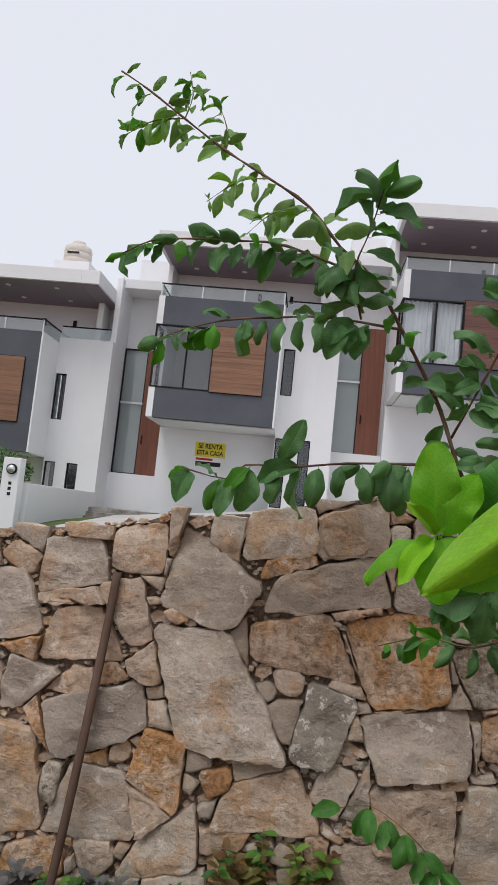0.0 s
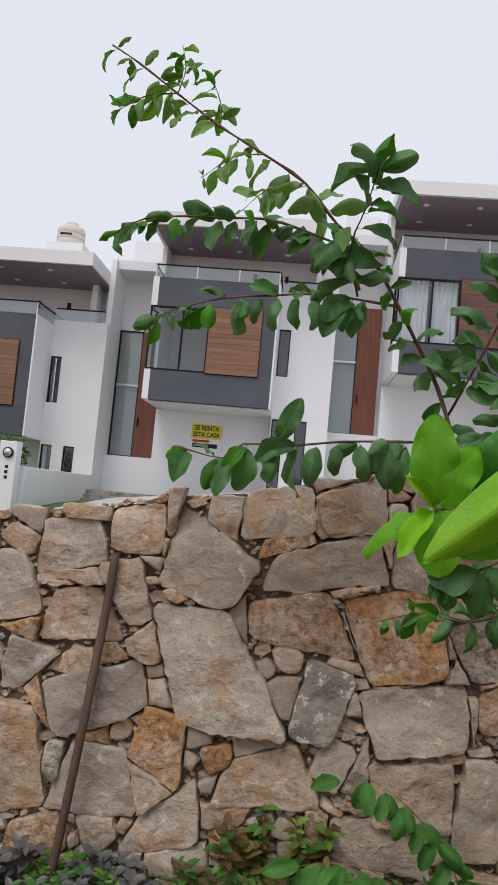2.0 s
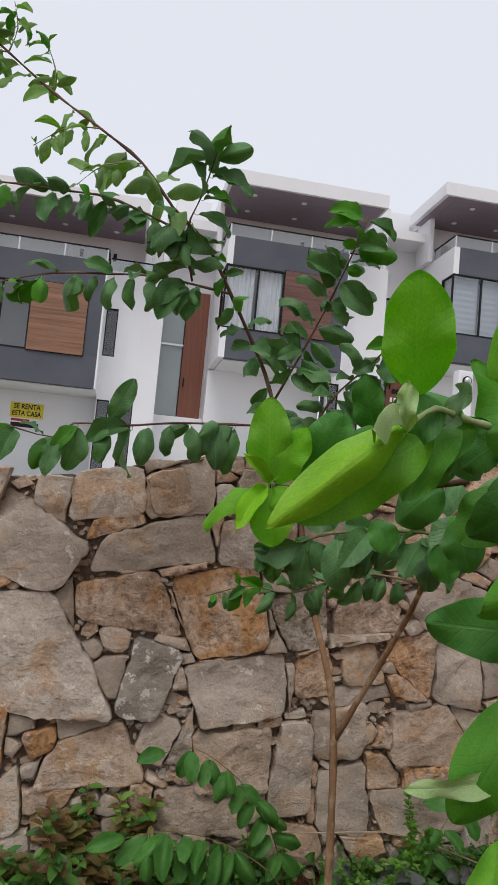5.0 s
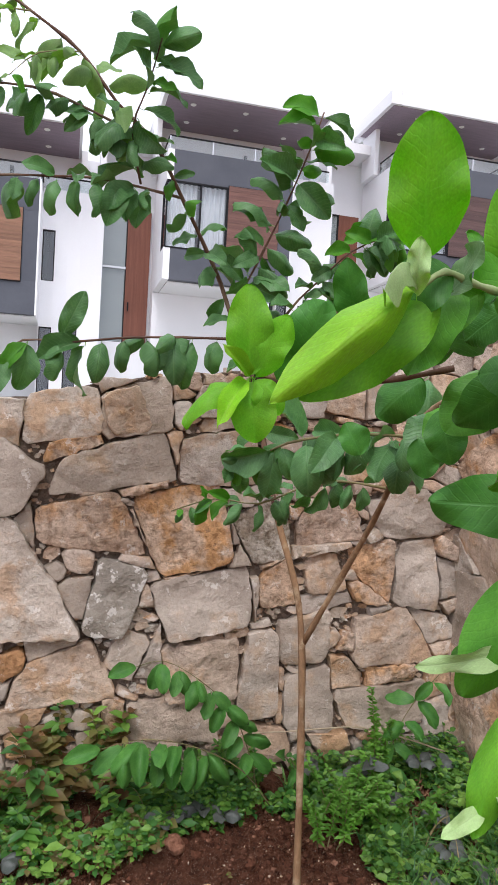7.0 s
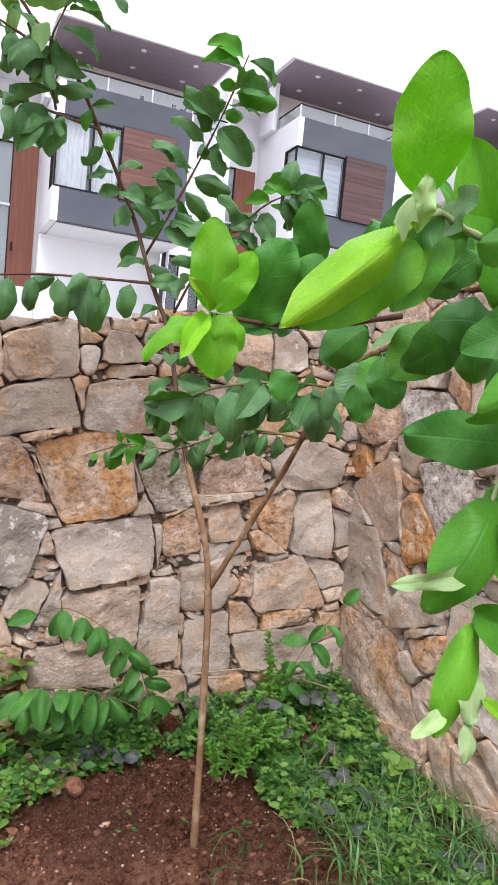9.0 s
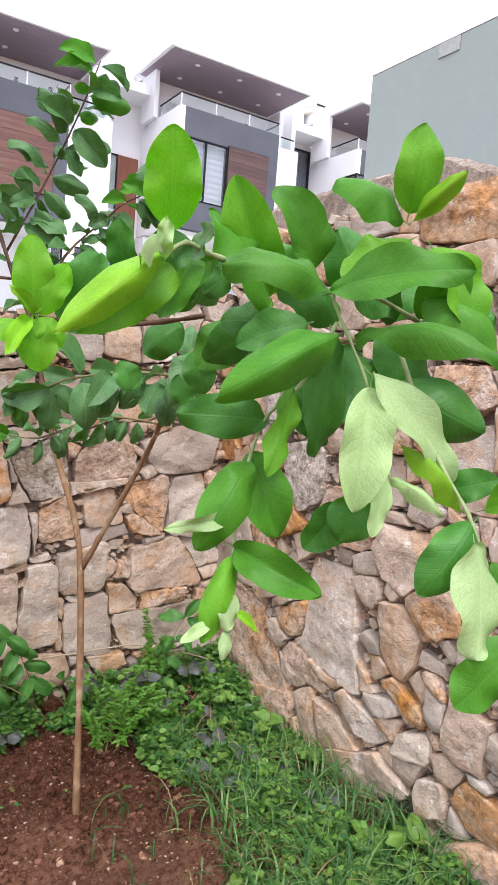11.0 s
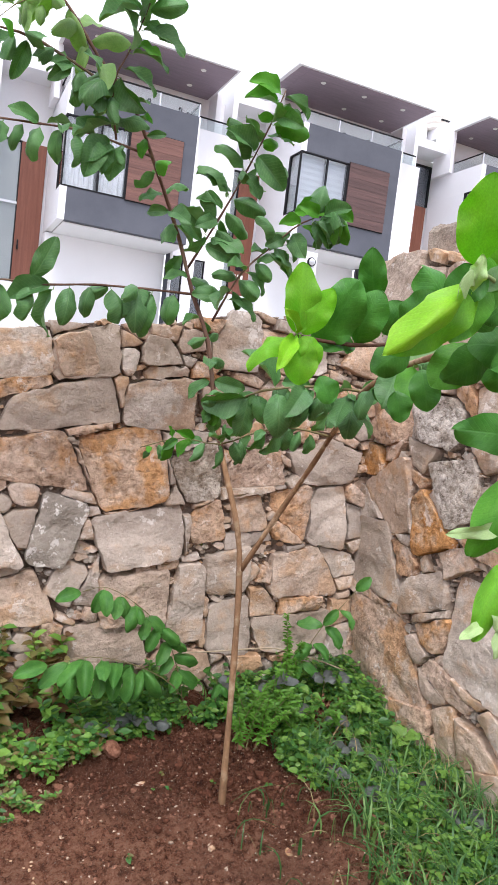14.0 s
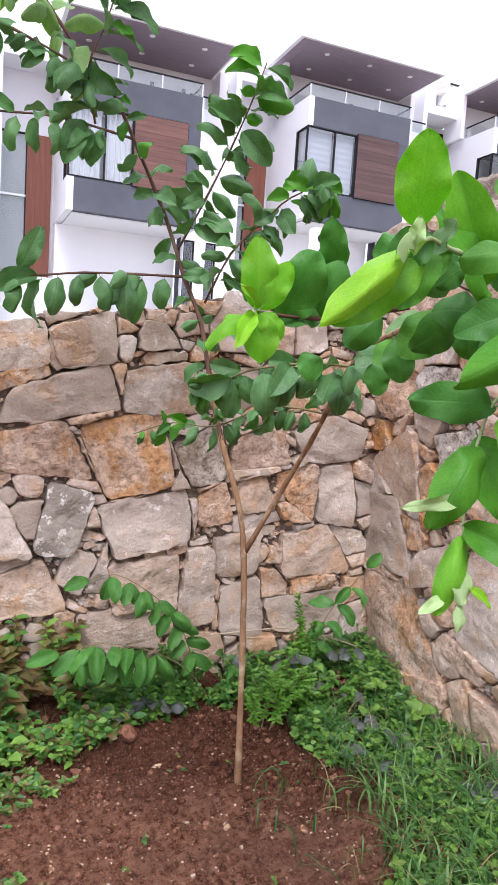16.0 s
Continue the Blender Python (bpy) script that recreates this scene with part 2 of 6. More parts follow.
def clear_glass(name, tint, gain=1.0):
    m = bpy.data.materials.new(name)
    m.use_nodes = True
    n, l = m.node_tree.nodes, m.node_tree.links
    n.clear()
    o, mx = n.new("ShaderNodeOutputMaterial"), n.new("ShaderNodeMixShader")
    tr, gl, lw, pw, ad = n.new("ShaderNodeBsdfTransparent"), n.new("ShaderNodeBsdfGlossy"), n.new("ShaderNodeLayerWeight"), n.new("ShaderNodeMath"), n.new("ShaderNodeMath")
    pw.operation, ad.operation = "POWER", "MULTIPLY_ADD"
    pw.inputs[1].default_value = 3.5
    ad.inputs[1].default_value, ad.inputs[2].default_value = 0.6, gain
    lw.inputs["Blend"].default_value = 0.5
    tr.inputs["Color"].default_value = (*tint, 1)
    gl.inputs["Roughness"].default_value = 0.02
    l.new(lw.outputs["Facing"], pw.inputs[0])
    l.new(pw.outputs[0], ad.inputs[0])
    l.new(ad.outputs[0], mx.inputs[0])
    l.new(tr.outputs[0], mx.inputs[1])
    l.new(gl.outputs[0], mx.inputs[2])
    l.new(mx.outputs[0], o.inputs["Surface"])
    return m


GLASS = clear_glass("window_glass", (0.90, 0.92, 0.93), 0.07)
RAILGLASS = clear_glass("rail_glass", (0.90, 0.94, 0.94), 0.10)
BARKGREY = surface("grey_weathered_wood", (0.085, 0.055, 0.042), (0.19, 0.125, 0.095), 6, 50, 0.85, 0.2, 0.7, 0.004, stretch=(1, 1, 0.2))


# ---- mesh tools ----
def part(name, bm, mat, parent=None, label="", smooth=False):
    me = bpy.data.meshes.new(name)
    bm.to_mesh(me)
    bm.free()
    for k in mat if isinstance(mat, (list, tuple)) else [mat]:
        me.materials.append(k)
    if smooth:
        me.polygons.foreach_set("use_smooth", [True] * len(me.polygons))
    ob = new(name, me)
    ob.parent = parent
    return tagged(ob, label)


def twin(ob, m, parent=None):
    """Another object on the same mesh."""
    o = new(ob.name.split(".")[0], ob.data)
    o.parent = parent or ob.parent
    o.matrix_basis = m
    return o


def slab(bm, x0, x1, y0, y1, z0, z1, bevel=0.006):
    c = bmesh.ops.create_cube(bm, size=1.0)["verts"]
    for v in c:
        v.co = Vector(((x0 + x1) / 2 + v.co.x * (x1 - x0), (y0 + y1) / 2 + v.co.y * (y1 - y0), (z0 + z1) / 2 + v.co.z * (z1 - z0)))
    if bevel:
        edges = {e for v in c for e in v.link_edges}
        bmesh.ops.bevel(bm, geom=list(edges), offset=bevel, segments=1, affect="EDGES")
    return bm


def box(*a, **k):
    return slab(bmesh.new(), *a, **k)


def tube(points, radii, sides=8):
    """A tapered tube along points, closed at both ends."""
    bm = bmesh.new()
    pts = [Vector(p) for p in points]
    rings = []
    ref = Vector((0.31, 0.95, 0.05)).normalized()
    for i, p in enumerate(pts):
        d = (pts[min(i + 1, len(pts) - 1)] - pts[max(i - 1, 0)]).normalized()
        u = d.cross(ref)
        if u.length < 0.1:
            u = d.cross(Vector((1, 0, 0)))
        u.normalize()
        w = d.cross(u)
        r = radii[i] if isinstance(radii, (list, tuple)) else radii
        rings.append([bm.verts.new(p + r * (math.cos(2 * math.pi * k / sides) * u + math.sin(2 * math.pi * k / sides) * w)) for k in range(sides)])
    for a, b in zip(rings, rings[1:]):
        for k in range(sides):
            bm.faces.new((a[k], a[(k + 1) % sides], b[(k + 1) % sides], b[k]))
    bm.faces.new(list(reversed(rings[0])))
    bm.faces.new(rings[-1])
    bmesh.ops.recalc_face_normals(bm, faces=bm.faces)
    return bm


def empty(name, at=(0, 0, 0)):
    o = new(name)
    o.location = at
    return o


def smoothed(points, n=3):
    pts = [Vector(p) for p in points]
    out = []
    for i in range(len(pts) - 1):
        p0, p1, p2, p3 = pts[max(i - 1, 0)], pts[i], pts[i + 1], pts[min(i + 2, len(pts) - 1)]
        for k in range(n):
            t = k / n
            out.append(0.5 * ((2 * p1) + (p2 - p0) * t + (2 * p0 - 5 * p1 + 4 * p2 - p3) * t * t + (3 * p1 - p0 - 3 * p2 + p3) * t ** 3))
    return out + [pts[-1]]


# ---- the row of houses on the slope: one is built, the others are copies ----
def window(house, x0, x1, z0, z1, y, mullions=(), name="window"):
    """A window in a wall that faces the street: black frame, mullions and glass."""
    w = part(name, box(x0, x1, y + 0.03, y + 0.035, z0, z1, bevel=0), GLASS, house)
    w.visible_shadow = False
    t = 0.03
    for a, b, c, d in ((x0 - 0.01, x1 + 0.01, z0 - 0.01, z0 + t), (x0 - 0.01, x1 + 0.01, z1 - t, z1 + 0.01), (x0 - 0.01, x0 + t, z0 + t, z1 - t), (x1 - t, x1 + 0.01, z0 + t, z1 - t)):
        part("frame", box(a, b, y - 0.015, y + 0.07, c, d, bevel=0.004), FRAME, w)
    for x in mullions:
        part("mullion", box(x - 0.022, x + 0.022, y - 0.01, y + 0.065, z0 + t, z1 - t, bevel=0.004), FRAME, w)
    return w


def terrace_house():
    h = empty("terrace_house", (-3.0, 19.1, 1.0))
    inv = Matrix.Translation((3.0, -19.1, -1.0))

    def add(name, bm, mat, label="", parent=None):
        o = part(name, bm, mat, parent or h, label)
        return o

    # projecting charcoal box: bands round the window, sides, floor, roof
    for a in ((-4.40, -1.0, 19.1, 19.35, 3.93, 4.79), (-4.40, -1.0, 19.1, 19.35, 6.60, 7.44), (-2.86, -1.0, 19.104, 19.346, 4.79, 6.60)):
        add("front_band", box(*a, bevel=0), CHARCOAL, "charcoal rendered band of the upper storey")
    for a in ((-4.58, -4.40, 19.1, 21.8, 3.93, 4.79), (-4.58, -4.40, 19.1, 21.8, 6.60, 7.44), (-4.58, -4.40, 19.85, 21.8, 4.79, 6.60), (-1.0, -0.955, 19.104, 20.4, 3.93, 7.44)):
        add("side_wall", box(*a, bevel=0), WHITE)
    add("soffit", box(-4.39, -0.965, 19.36, 21.8, 3.90, 3.926, bevel=0), WHITE, "white underside of the box")
    add("terrace_floor", box(-4.40, -0.97, 19.352, 21.4, 7.2, 7.42), CONCRETE)
    add("terrace_floor", box(-0.955, 0.54, 20.66, 21.4, 7.2, 7.42), CONCRETE)
    add("room_wall", box(-4.40, -1.2, 21.5, 21.6, 3.93, 7.2), INSIDE)
    add("room_floor", box(-4.40, -1.2, 19.35, 21.5, 3.94, 4.0), CONCRETE)
    # corner window
    window(h, -4.56, -2.87, 4.79, 6.60, 19.1, (-3.62,))
    side = part("side_window", box(-4.55, -4.545, 19.15, 19.83, 4.83, 6.56, bevel=0), GLASS, h)
    side.visible_shadow = False
    part("frame", box(-4.575, -4.50, 19.76, 19.85, 4.79, 6.60), FRAME, side)
    part("frame", box(-4.575, -4.50, 19.17, 19.76, 4.79, 4.84), FRAME, side)
    part("frame", box(-4.575, -4.50, 19.17, 19.76, 6.55, 6.60), FRAME, side)
    # timber cladding beside the window
    clad = add("cladding", box(-2.87, -1.37, 19.06, 19.102, 4.75, 6.66), FRAME, "reddish timber cladding panel")
    step = 1.87 / 13
    first = part("board", box(-0.735, 0.735, -0.014, 0.014, -step / 2 + 0.0008, step / 2 - 0.0008, bevel=0.002), BOARD, clad)
    for k in range(13):
        m = Matrix.Translation((-2.12, 19.05 + 0.003 * (k % 2), 4.77 + step * (k + 0.5)))
        if k:
            twin(first, m)
        else:
            first.matrix_basis = m
    # ground storey
    add("wall", box(-4.58, -0.97, 21.2, 21.45, 0.2, 3.898, bevel=0), WHITE)
    add("wall", box(-4.58, -4.36, 21.45, 21.9, 0.2, 3.898, bevel=0), WHITE)
    # wall beside the box, with narrow windows
    for x0, x1, z0, z1 in ((-0.955, -0.93, 0.2, 7.62), (-0.59, -0.24, 0.2, 7.62), (0.10, 0.72, 0.2, 7.62), (-0.93, -0.59, 6.50, 7.62), (-0.93, -0.59, 3.80, 5.08), (-0.93, -0.59, 0.2, 1.75), (-0.24, 0.10, 3.80, 7.62), (-0.24, 0.10, 0.2, 1.75)):
        add("wall", box(x0, x1, 20.4, 20.65, z0, z1, bevel=0), WHITE)
    add("wall", box(0.55, 0.724, 20.66, 22.2, 0.2, 9.72), WHITE)
    add("stair_head", box(-6.0, -4.9, 22.0, 23.6, 8.45, 9.5), WHITE)
    window(h, -0.93, -0.59, 5.08, 6.50, 20.46, (), "narrow_window")
    window(h, -0.93, -0.59, 1.75, 3.80, 20.46, (), "narrow_window")
    window(h, -0.24, 0.10, 1.75, 3.80, 20.46, (), "narrow_window")
    add("room_wall", box(-0.96, 0.54, 21.0, 21.1, 0.2, 7.2), CHARCOAL)
    # recessed entrance, two storeys high
    add("wall", box(-6.15, -4.3, 21.95, 22.2, 0.2, 8.15), WHITE)
    add("recess_roof", box(-6.15, -4.58, 20.9, 22.2, 8.15, 8.45), WHITE)
    door = add("door", box(-5.36, -4.66, 21.80, 21.88, 2.37, 6.42), DOORWOOD, "tall reddish wooden entrance door")
    part("handle", box(-5.28, -5.24, 21.73, 21.80, 3.35, 3.62), FRAME, door)
    window(h, -6.13, -5.36, 2.37, 6.42, 21.82, (), "entrance_glazing")
    # added grey panel that darkens the glazing, in place of its dim reflection
    add("glazing_backing", box(-6.14, -5.355, 21.9, 21.946, 2.365, 6.43, bevel=0), RENDER_PALE)
    part("transom", box(-6.10, -5.37, 21.79, 21.85, 4.62, 4.69), STEEL, h)
    add("plinth", box(-6.2, -4.5, 21.5, 21.94, 0.2, 2.36), WHITE)
    # terrace: back wall with sliding door, roof canopy, lights
    add("terrace_wall", box(-4.58, 0.545, 21.4, 21.6, 7.2, 8.9, bevel=0), WHITE)
    for x in (-1.9, -0.9):
        add("wall_lamp", box(x - 0.05, x + 0.05, 21.33, 21.4, 8.2, 8.42), FRAME, "small black wall lamp")
    add("terrace_pier", box(-4.75, -4.60, 20.62, 21.6, 7.45, 8.9), WHITE)
    add("terrace_pier", box(0.02, 0.2, 20.7, 21.39, 7.43, 8.9), WHITE)
    roof = add("roof_canopy", box(-4.75, 0.02, 18.9, 23.5, 8.90, 9.30), WHITE, "flat white roof canopy")
    part("ceiling", box(-4.64, -0.06, 18.98, 21.38, 8.875, 8.897), SOFFIT, roof, "dark brown ceiling of the canopy")
    lamp = None
    for x, y in ((-3.9, 19.5), (-2.4, 19.5), (-0.9, 19.5), (-3.9, 20.7), (-2.4, 20.7), (-0.9, 20.7)):
        bm = bmesh.new()
        bmesh.ops.create_cone(bm, cap_ends=True, segments=14, radius1=0.075, radius2=0.085, depth=0.02)
        if lamp:
            twin(lamp, Matrix.Translation((x, y, 8.868)), roof)
            bm.free()
        else:
            lamp = part("downlight", bm, LAMPW, roof)
            lamp.matrix_basis = Matrix.Translation((x, y, 8.868))
    add("parapet", box(-4.5, -1.2, 21.9, 23.4, 9.24, 9.45), WHITE)
    # glass railing of the terrace
    rail = add("railing", box(-4.55, -0.98, 19.13, 19.17, 7.79, 7.83), FRAME, "glass terrace railing with a black top rail")
    for x0, x1 in ((-4.53, -3.36), (-3.33, -2.16), (-2.13, -1.0)):
        p = part("glass", box(x0, x1, 19.145, 19.155, 7.45, 7.79, bevel=0), RAILGLASS, rail)
        p.visible_shadow = False
    for x in (-4.53, -3.345, -2.145, -1.0):
        part("post", box(x - 0.02, x + 0.02, 19.13, 19.17, 7.44, 7.80), STEEL, rail)
    part("top_rail", box(-4.56, -4.52, 19.18, 20.6, 7.79, 7.83), FRAME, rail)
    p = part("glass", box(-4.545, -4.535, 19.18, 20.6, 7.45, 7.79, bevel=0), RAILGLASS, rail)
    p.visible_shadow = False
    part("top_rail", box(-0.995, -0.955, 19.18, 20.5, 7.79, 7.83), FRAME, rail)
    p = part("glass", box(-0.98, -0.97, 19.18, 20.5, 7.45, 7.79, bevel=0), RAILGLASS, rail)
    p.visible_shadow = False
    part("top_rail", box(-0.95, 0.58, 20.5, 20.54, 7.98, 8.02), FRAME, rail)
    p = part("glass", box(-0.95, 0.58, 20.515, 20.525, 7.63, 7.98, bevel=0), RAILGLASS, rail)
    p.visible_shadow = False
    for o in h.children:
        o.matrix_parent_inverse = inv
    return tagged(h, "white and charcoal terrace house with roof canopy", "house", "row of terrace houses")


def reclad(house, mat):
    """The timber of one house's cladding."""
    for panel in house.children:
        for o in panel.children:
            if o.name.startswith("board"):
                if o.data.name != "board_" + mat.name:
                    me = bpy.data.meshes.get("board_" + mat.name)
                    if me is None:
                        me = o.data.copy()
                        me.name = "board_" + mat.name
                        me.materials.clear()
                        me.materials.append(mat)
                    o.data = me


HOUSE = terrace_house()
for dx, dz in ((-6.87, -1.34), (6.85, 1.30), (13.70, 2.04), (20.6, 2.45)):
    house = copy_thing(HOUSE, Matrix.Translation((-3.0 + dx, 19.1, 1.0 + dz)))
    reclad(house, {13.70: BOARD_DARK, -6.87: BOARD_TAN}.get(dx, BOARD))
    if dx in (-6.87, 13.70):
        # these two canopies reach further to one side
        ends = (0.022, 0.548, -0.058, 0.50) if dx < 0 else (-5.06, -4.752, -4.95, -4.642)
        end = part("canopy_end", box(ends[0], ends[1], 18.9, 21.6, 8.90, 9.30), WHITE, house)
        end.matrix_parent_inverse = Matrix.Translation((3.0, -19.1, -1.0))
        part("ceiling", box(ends[2], ends[3], 18.98, 21.38, 8.875, 8.897), SOFFIT, end, "dark brown ceiling of the canopy")
reclad(HOUSE, BOARD_TAN)


# ---- things in front of and on the houses ----
YELLOW = surface("yellow_vinyl", (0.72, 0.60, 0.03), (0.78, 0.66, 0.05), 3, 40, 0.5, 0.4, 0.05, 0.001)
INK = surface("black_ink", (0.012, 0.012, 0.012), (0.02, 0.02, 0.02), 3, 40, 0.6, 0.3, 0.05, 0.001)
REDINK = surface("red_ink", (0.5, 0.03, 0.03), (0.55, 0.05, 0.04), 3, 40, 0.6, 0.3, 0.05, 0.001)


def lettering(parent, text, at, size, mat):
    c = bpy.data.curves.new("lettering", "FONT")
    c.body, c.size, c.align_x, c.align_y, c.extrude = text, size, "CENTER", "CENTER", 0.002
    c.offset = 0.005
    c.materials.append(mat)
    o = new("lettering", c)
    o.parent = parent
    o.matrix_basis = Matrix.Translation(at) @ pose(0, 0, 0, 90, 0, 0) @ Matrix.Diagonal((0.86, 1.05, 1, 1))
    return o


sign = tagged(empty("rent_sign", (-2.93, 21.19, 3.12)), "yellow rent sign with black capitals on the wall", "sign")
part("sheet", box(-0.47, 0.47, -0.012, 0.004, -0.02, 0.42, bevel=0), YELLOW, sign)
part("lower_sheet", box(-0.47, 0.47, -0.012, 0.004, -0.36, -0.03, bevel=0), WHITE, sign)
lettering(sign, "SE RENTA", (0, -0.016, 0.30), 0.20, INK)
lettering(sign, "ESTA CASA", (0, -0.016, 0.10), 0.19, INK)
part("red_bar", box(-0.42, 0.1, -0.018, -0.012, -0.13, -0.06, bevel=0), REDINK, sign)
part("number_bar", box(-0.42, 0.36, -0.018, -0.012, -0.30, -0.17, bevel=0), INK, sign)


def water_tank(at, plinth=0.0):
    t = tagged(empty("water_tank", at), "beige plastic roof water tank with ribs", "water tank", "roof water tanks")
    bm = bmesh.new()
    prof = [(0.0, 0.0), (0.44, 0.0), (0.46, 0.04), (0.46, 0.16), (0.44, 0.18), (0.46, 0.2), (0.46, 0.36), (0.44, 0.38), (0.46, 0.4), (0.46, 0.52), (0.42, 0.62), (0.30, 0.68), (0.24, 0.70), (0.0, 0.70)]
    rings = [[bm.verts.new((r * math.cos(2 * math.pi * k / 24), r * math.sin(2 * math.pi * k / 24), z)) for k in range(24)] for r, z in prof[1:-1]]
    for a, b in zip(rings, rings[1:]):
        for k in range(24):
            bm.faces.new((a[k], a[(k + 1) % 24], b[(k + 1) % 24], b[k])).smooth = True
    bm.faces.new(rings[-1])
    bm.faces.new(list(reversed(rings[0])))
    part("body", bm, TANK, t)
    bm = bmesh.new()
    bmesh.ops.create_cone(bm, cap_ends=True, segments=20, radius1=0.24, radius2=0.21, depth=0.10)
    bmesh.ops.translate(bm, verts=bm.verts, vec=(0, 0, 0.75))
    part("lid", bm, TANK, t)
    if plinth:
        part("plinth", box(-0.6, 0.6, -0.5, 0.9, -plinth, 0.0), WHITE, t, "white rendered plinth")
    part("mark", box(-0.2, 0.2, -0.475, -0.45, 0.27, 0.33, bevel=0), INK, t)
    return t


water_tank((-8.2, 22.0, 9.12), 1.0)
tank = water_tank((-8.2 + 6.87, 22.0, 8.11 + 1.34))
for dx, dz in ((13.72, 2.64), (20.57 + 3.75, 3.38 + 0.25), (27.5, 3.79)):
    copy_thing(tank, Matrix.Translation((-8.2 + dx, 22.0, 8.11 + dz)))


def meter_post(x, y, z, top):
    p = tagged(empty("meter_post", (x, y, z)), "white rendered pier with an electricity meter", "meter post", "meter posts")
    h = top - z
    part("pier", box(-0.17, 0.17, -0.12, 0.14, 0, h, bevel=0.01), WHITE, p)
    bm = bmesh.new()
    bmesh.ops.create_cone(bm, cap_ends=True, segments=18, radius1=0.10, radius2=0.10, depth=0.05)
    bmesh.ops.rotate(bm, verts=bm.verts, matrix=Matrix.Rotation(math.pi / 2, 3, "X"))
    bmesh.ops.translate(bm, verts=bm.verts, vec=(0.02, -0.14, h - 0.22))
    meter = part("meter", bm, FRAME, p)
    bm = bmesh.new()
    bmesh.ops.create_uvsphere(bm, u_segments=14, v_segments=8, radius=0.08)
    bmesh.ops.scale(bm, verts=bm.verts, vec=(1, 0.7, 1))
    bmesh.ops.translate(bm, verts=bm.verts, vec=(0.02, -0.165, h - 0.22))
    part("dome", bm, STEEL, meter, smooth=True)
    for k in range(3):
        part("number_bar", box(-0.02, 0.04, -0.128, -0.118, h - 0.52 - 0.1 * k, h - 0.46 - 0.1 * k, bevel=0), INK, p)
    return p


meter_post(-5.52, 13.0, 0.35, 2.115)
meter_post(7.08, 14.0, 1.9, 4.58)
garden_wall = tagged(part("garden_wall", box(-6.05, -5.85, 13.2, 20.3, 0.0, 1.66, bevel=0.01), WHITE), "low white rendered garden wall", "wall", kind="structure")
garden_wall.matrix_basis = Matrix.Translation((-5.95, 13.2, 0)) @ Matrix.Rotation(radians(6), 4, "Z") @ Matrix.Translation((5.95 + 0.55, -13.2, 0))
steps = tagged(empty("entrance_steps", (-5.2, 19.9, 0.9)), "grey concrete entrance steps", "steps")
for k in range(3):
    part("step", box(-0.95, 1.0, -1.2 + 0.32 * k, 0.9, 0.1 * k, 0.1 + 0.12 * k, bevel=0.01), CONCRETE, steps)

# shrub behind the garden wall
SHRUB = surface("shrub_leaf", (0.04, 0.10, 0.03), (0.09, 0.19, 0.05), 4, 30, 0.6, 0.3, 0.2, 0.004)
shrub = tagged(empty("shrub", (-7.69, 17.0, 0.93)), "small dark green shrub by the garden wall", "shrub")
part("trunk", tube([(0, 0, 0), (0.05, 0, 0.5), (0.0, 0.05, 1.2)], [0.03, 0.025, 0.01], 6), CONCRETE, shrub)
rng = random.Random(31)
bm = bmesh.new()
for k in range(1700):
    d = Vector((rng.gauss(0, 1), rng.gauss(0, 1), rng.gauss(0, 1))).normalized() * rng.uniform(0.3, 1.0) ** 0.5
    p = Vector((d.x * 0.95, d.y * 0.6, 1.05 + d.z * 0.5)) * (1 + 0.15 * noise.noise(d * 3))
    u = Vector((rng.gauss(0, 1), rng.gauss(0, 1), rng.gauss(0, 0.6))).normalized() * rng.uniform(0.04, 0.07)
    w = u.cross(Vector((rng.gauss(0, 1), rng.gauss(0, 1), rng.gauss(0, 1)))).normalized() * 0.025
    bm.faces.new([bm.verts.new(q) for q in (p - u, p + w, p + u, p - w)])
tagged(part("crown", bm, SHRUB, shrub), kind="stuff")

# curtains and blinds in the upper windows
def curtain(x0, x1, y, z0, z1, folds, label):
    bm = bmesh.new()
    n = folds * 6
    cols = [[bm.verts.new((x0 + (x1 - x0) * i / n, y + 0.05 * math.sin(6.283 * folds * i / n) + o, z)) for z in (z0, z1) for o in (0,)] for i in range(n + 1)]
    for a, b in zip(cols, cols[1:]):
        bm.faces.new((a[0], b[0], b[1], a[1])).smooth = True
    return tagged(part("curtain", bm, CURTAIN), label, "curtain", "window curtains")


curtain(2.35, 3.15, 19.27, 6.10, 7.88, 6, "white gathered curtain behind the window")
curtain(3.25, 3.95, 19.27, 6.10, 7.88, 5, "white gathered curtain behind the window")


def slat_blind(x0, x1, y, z0, z1, count):
    """A day-and-night blind: a head box and overlapping cloth slats that hang from it."""
    b = tagged(empty("blind", ((x0 + x1) / 2, y, z1)), "pale grey slatted blind behind the window", "blind", "window blinds")
    half, tall = (x1 - x0) / 2, (z1 - z0) / count
    part("head_box", box(-half, half, -0.03, 0.03, -0.06, 0.0, bevel=0.004), CURTAIN, b)
    first = None
    for k in range(count):
        m = Matrix.Translation((0, 0.004 * (k % 2), -0.06 - tall * (k + 0.5))) @ pose(0, 0, 0, 9 if k % 2 else -6)
        if first:
            twin(first, m)
        else:
            first = part("slat", box(-half, half, -0.004, 0.004, -tall * 0.52, tall * 0.52, bevel=0), BLIND, b)
            first.matrix_basis = m


BLIND = surface("grey_blind_cloth", (0.50, 0.52, 0.56), (0.58, 0.60, 0.64), 2, 60, 0.95, 0.1, 0.1, 0.001)
slat_blind(9.2, 10.05, 19.27, 6.84, 8.64, 20)
slat_blind(10.10, 10.80, 19.27, 6.84, 8.64, 20)

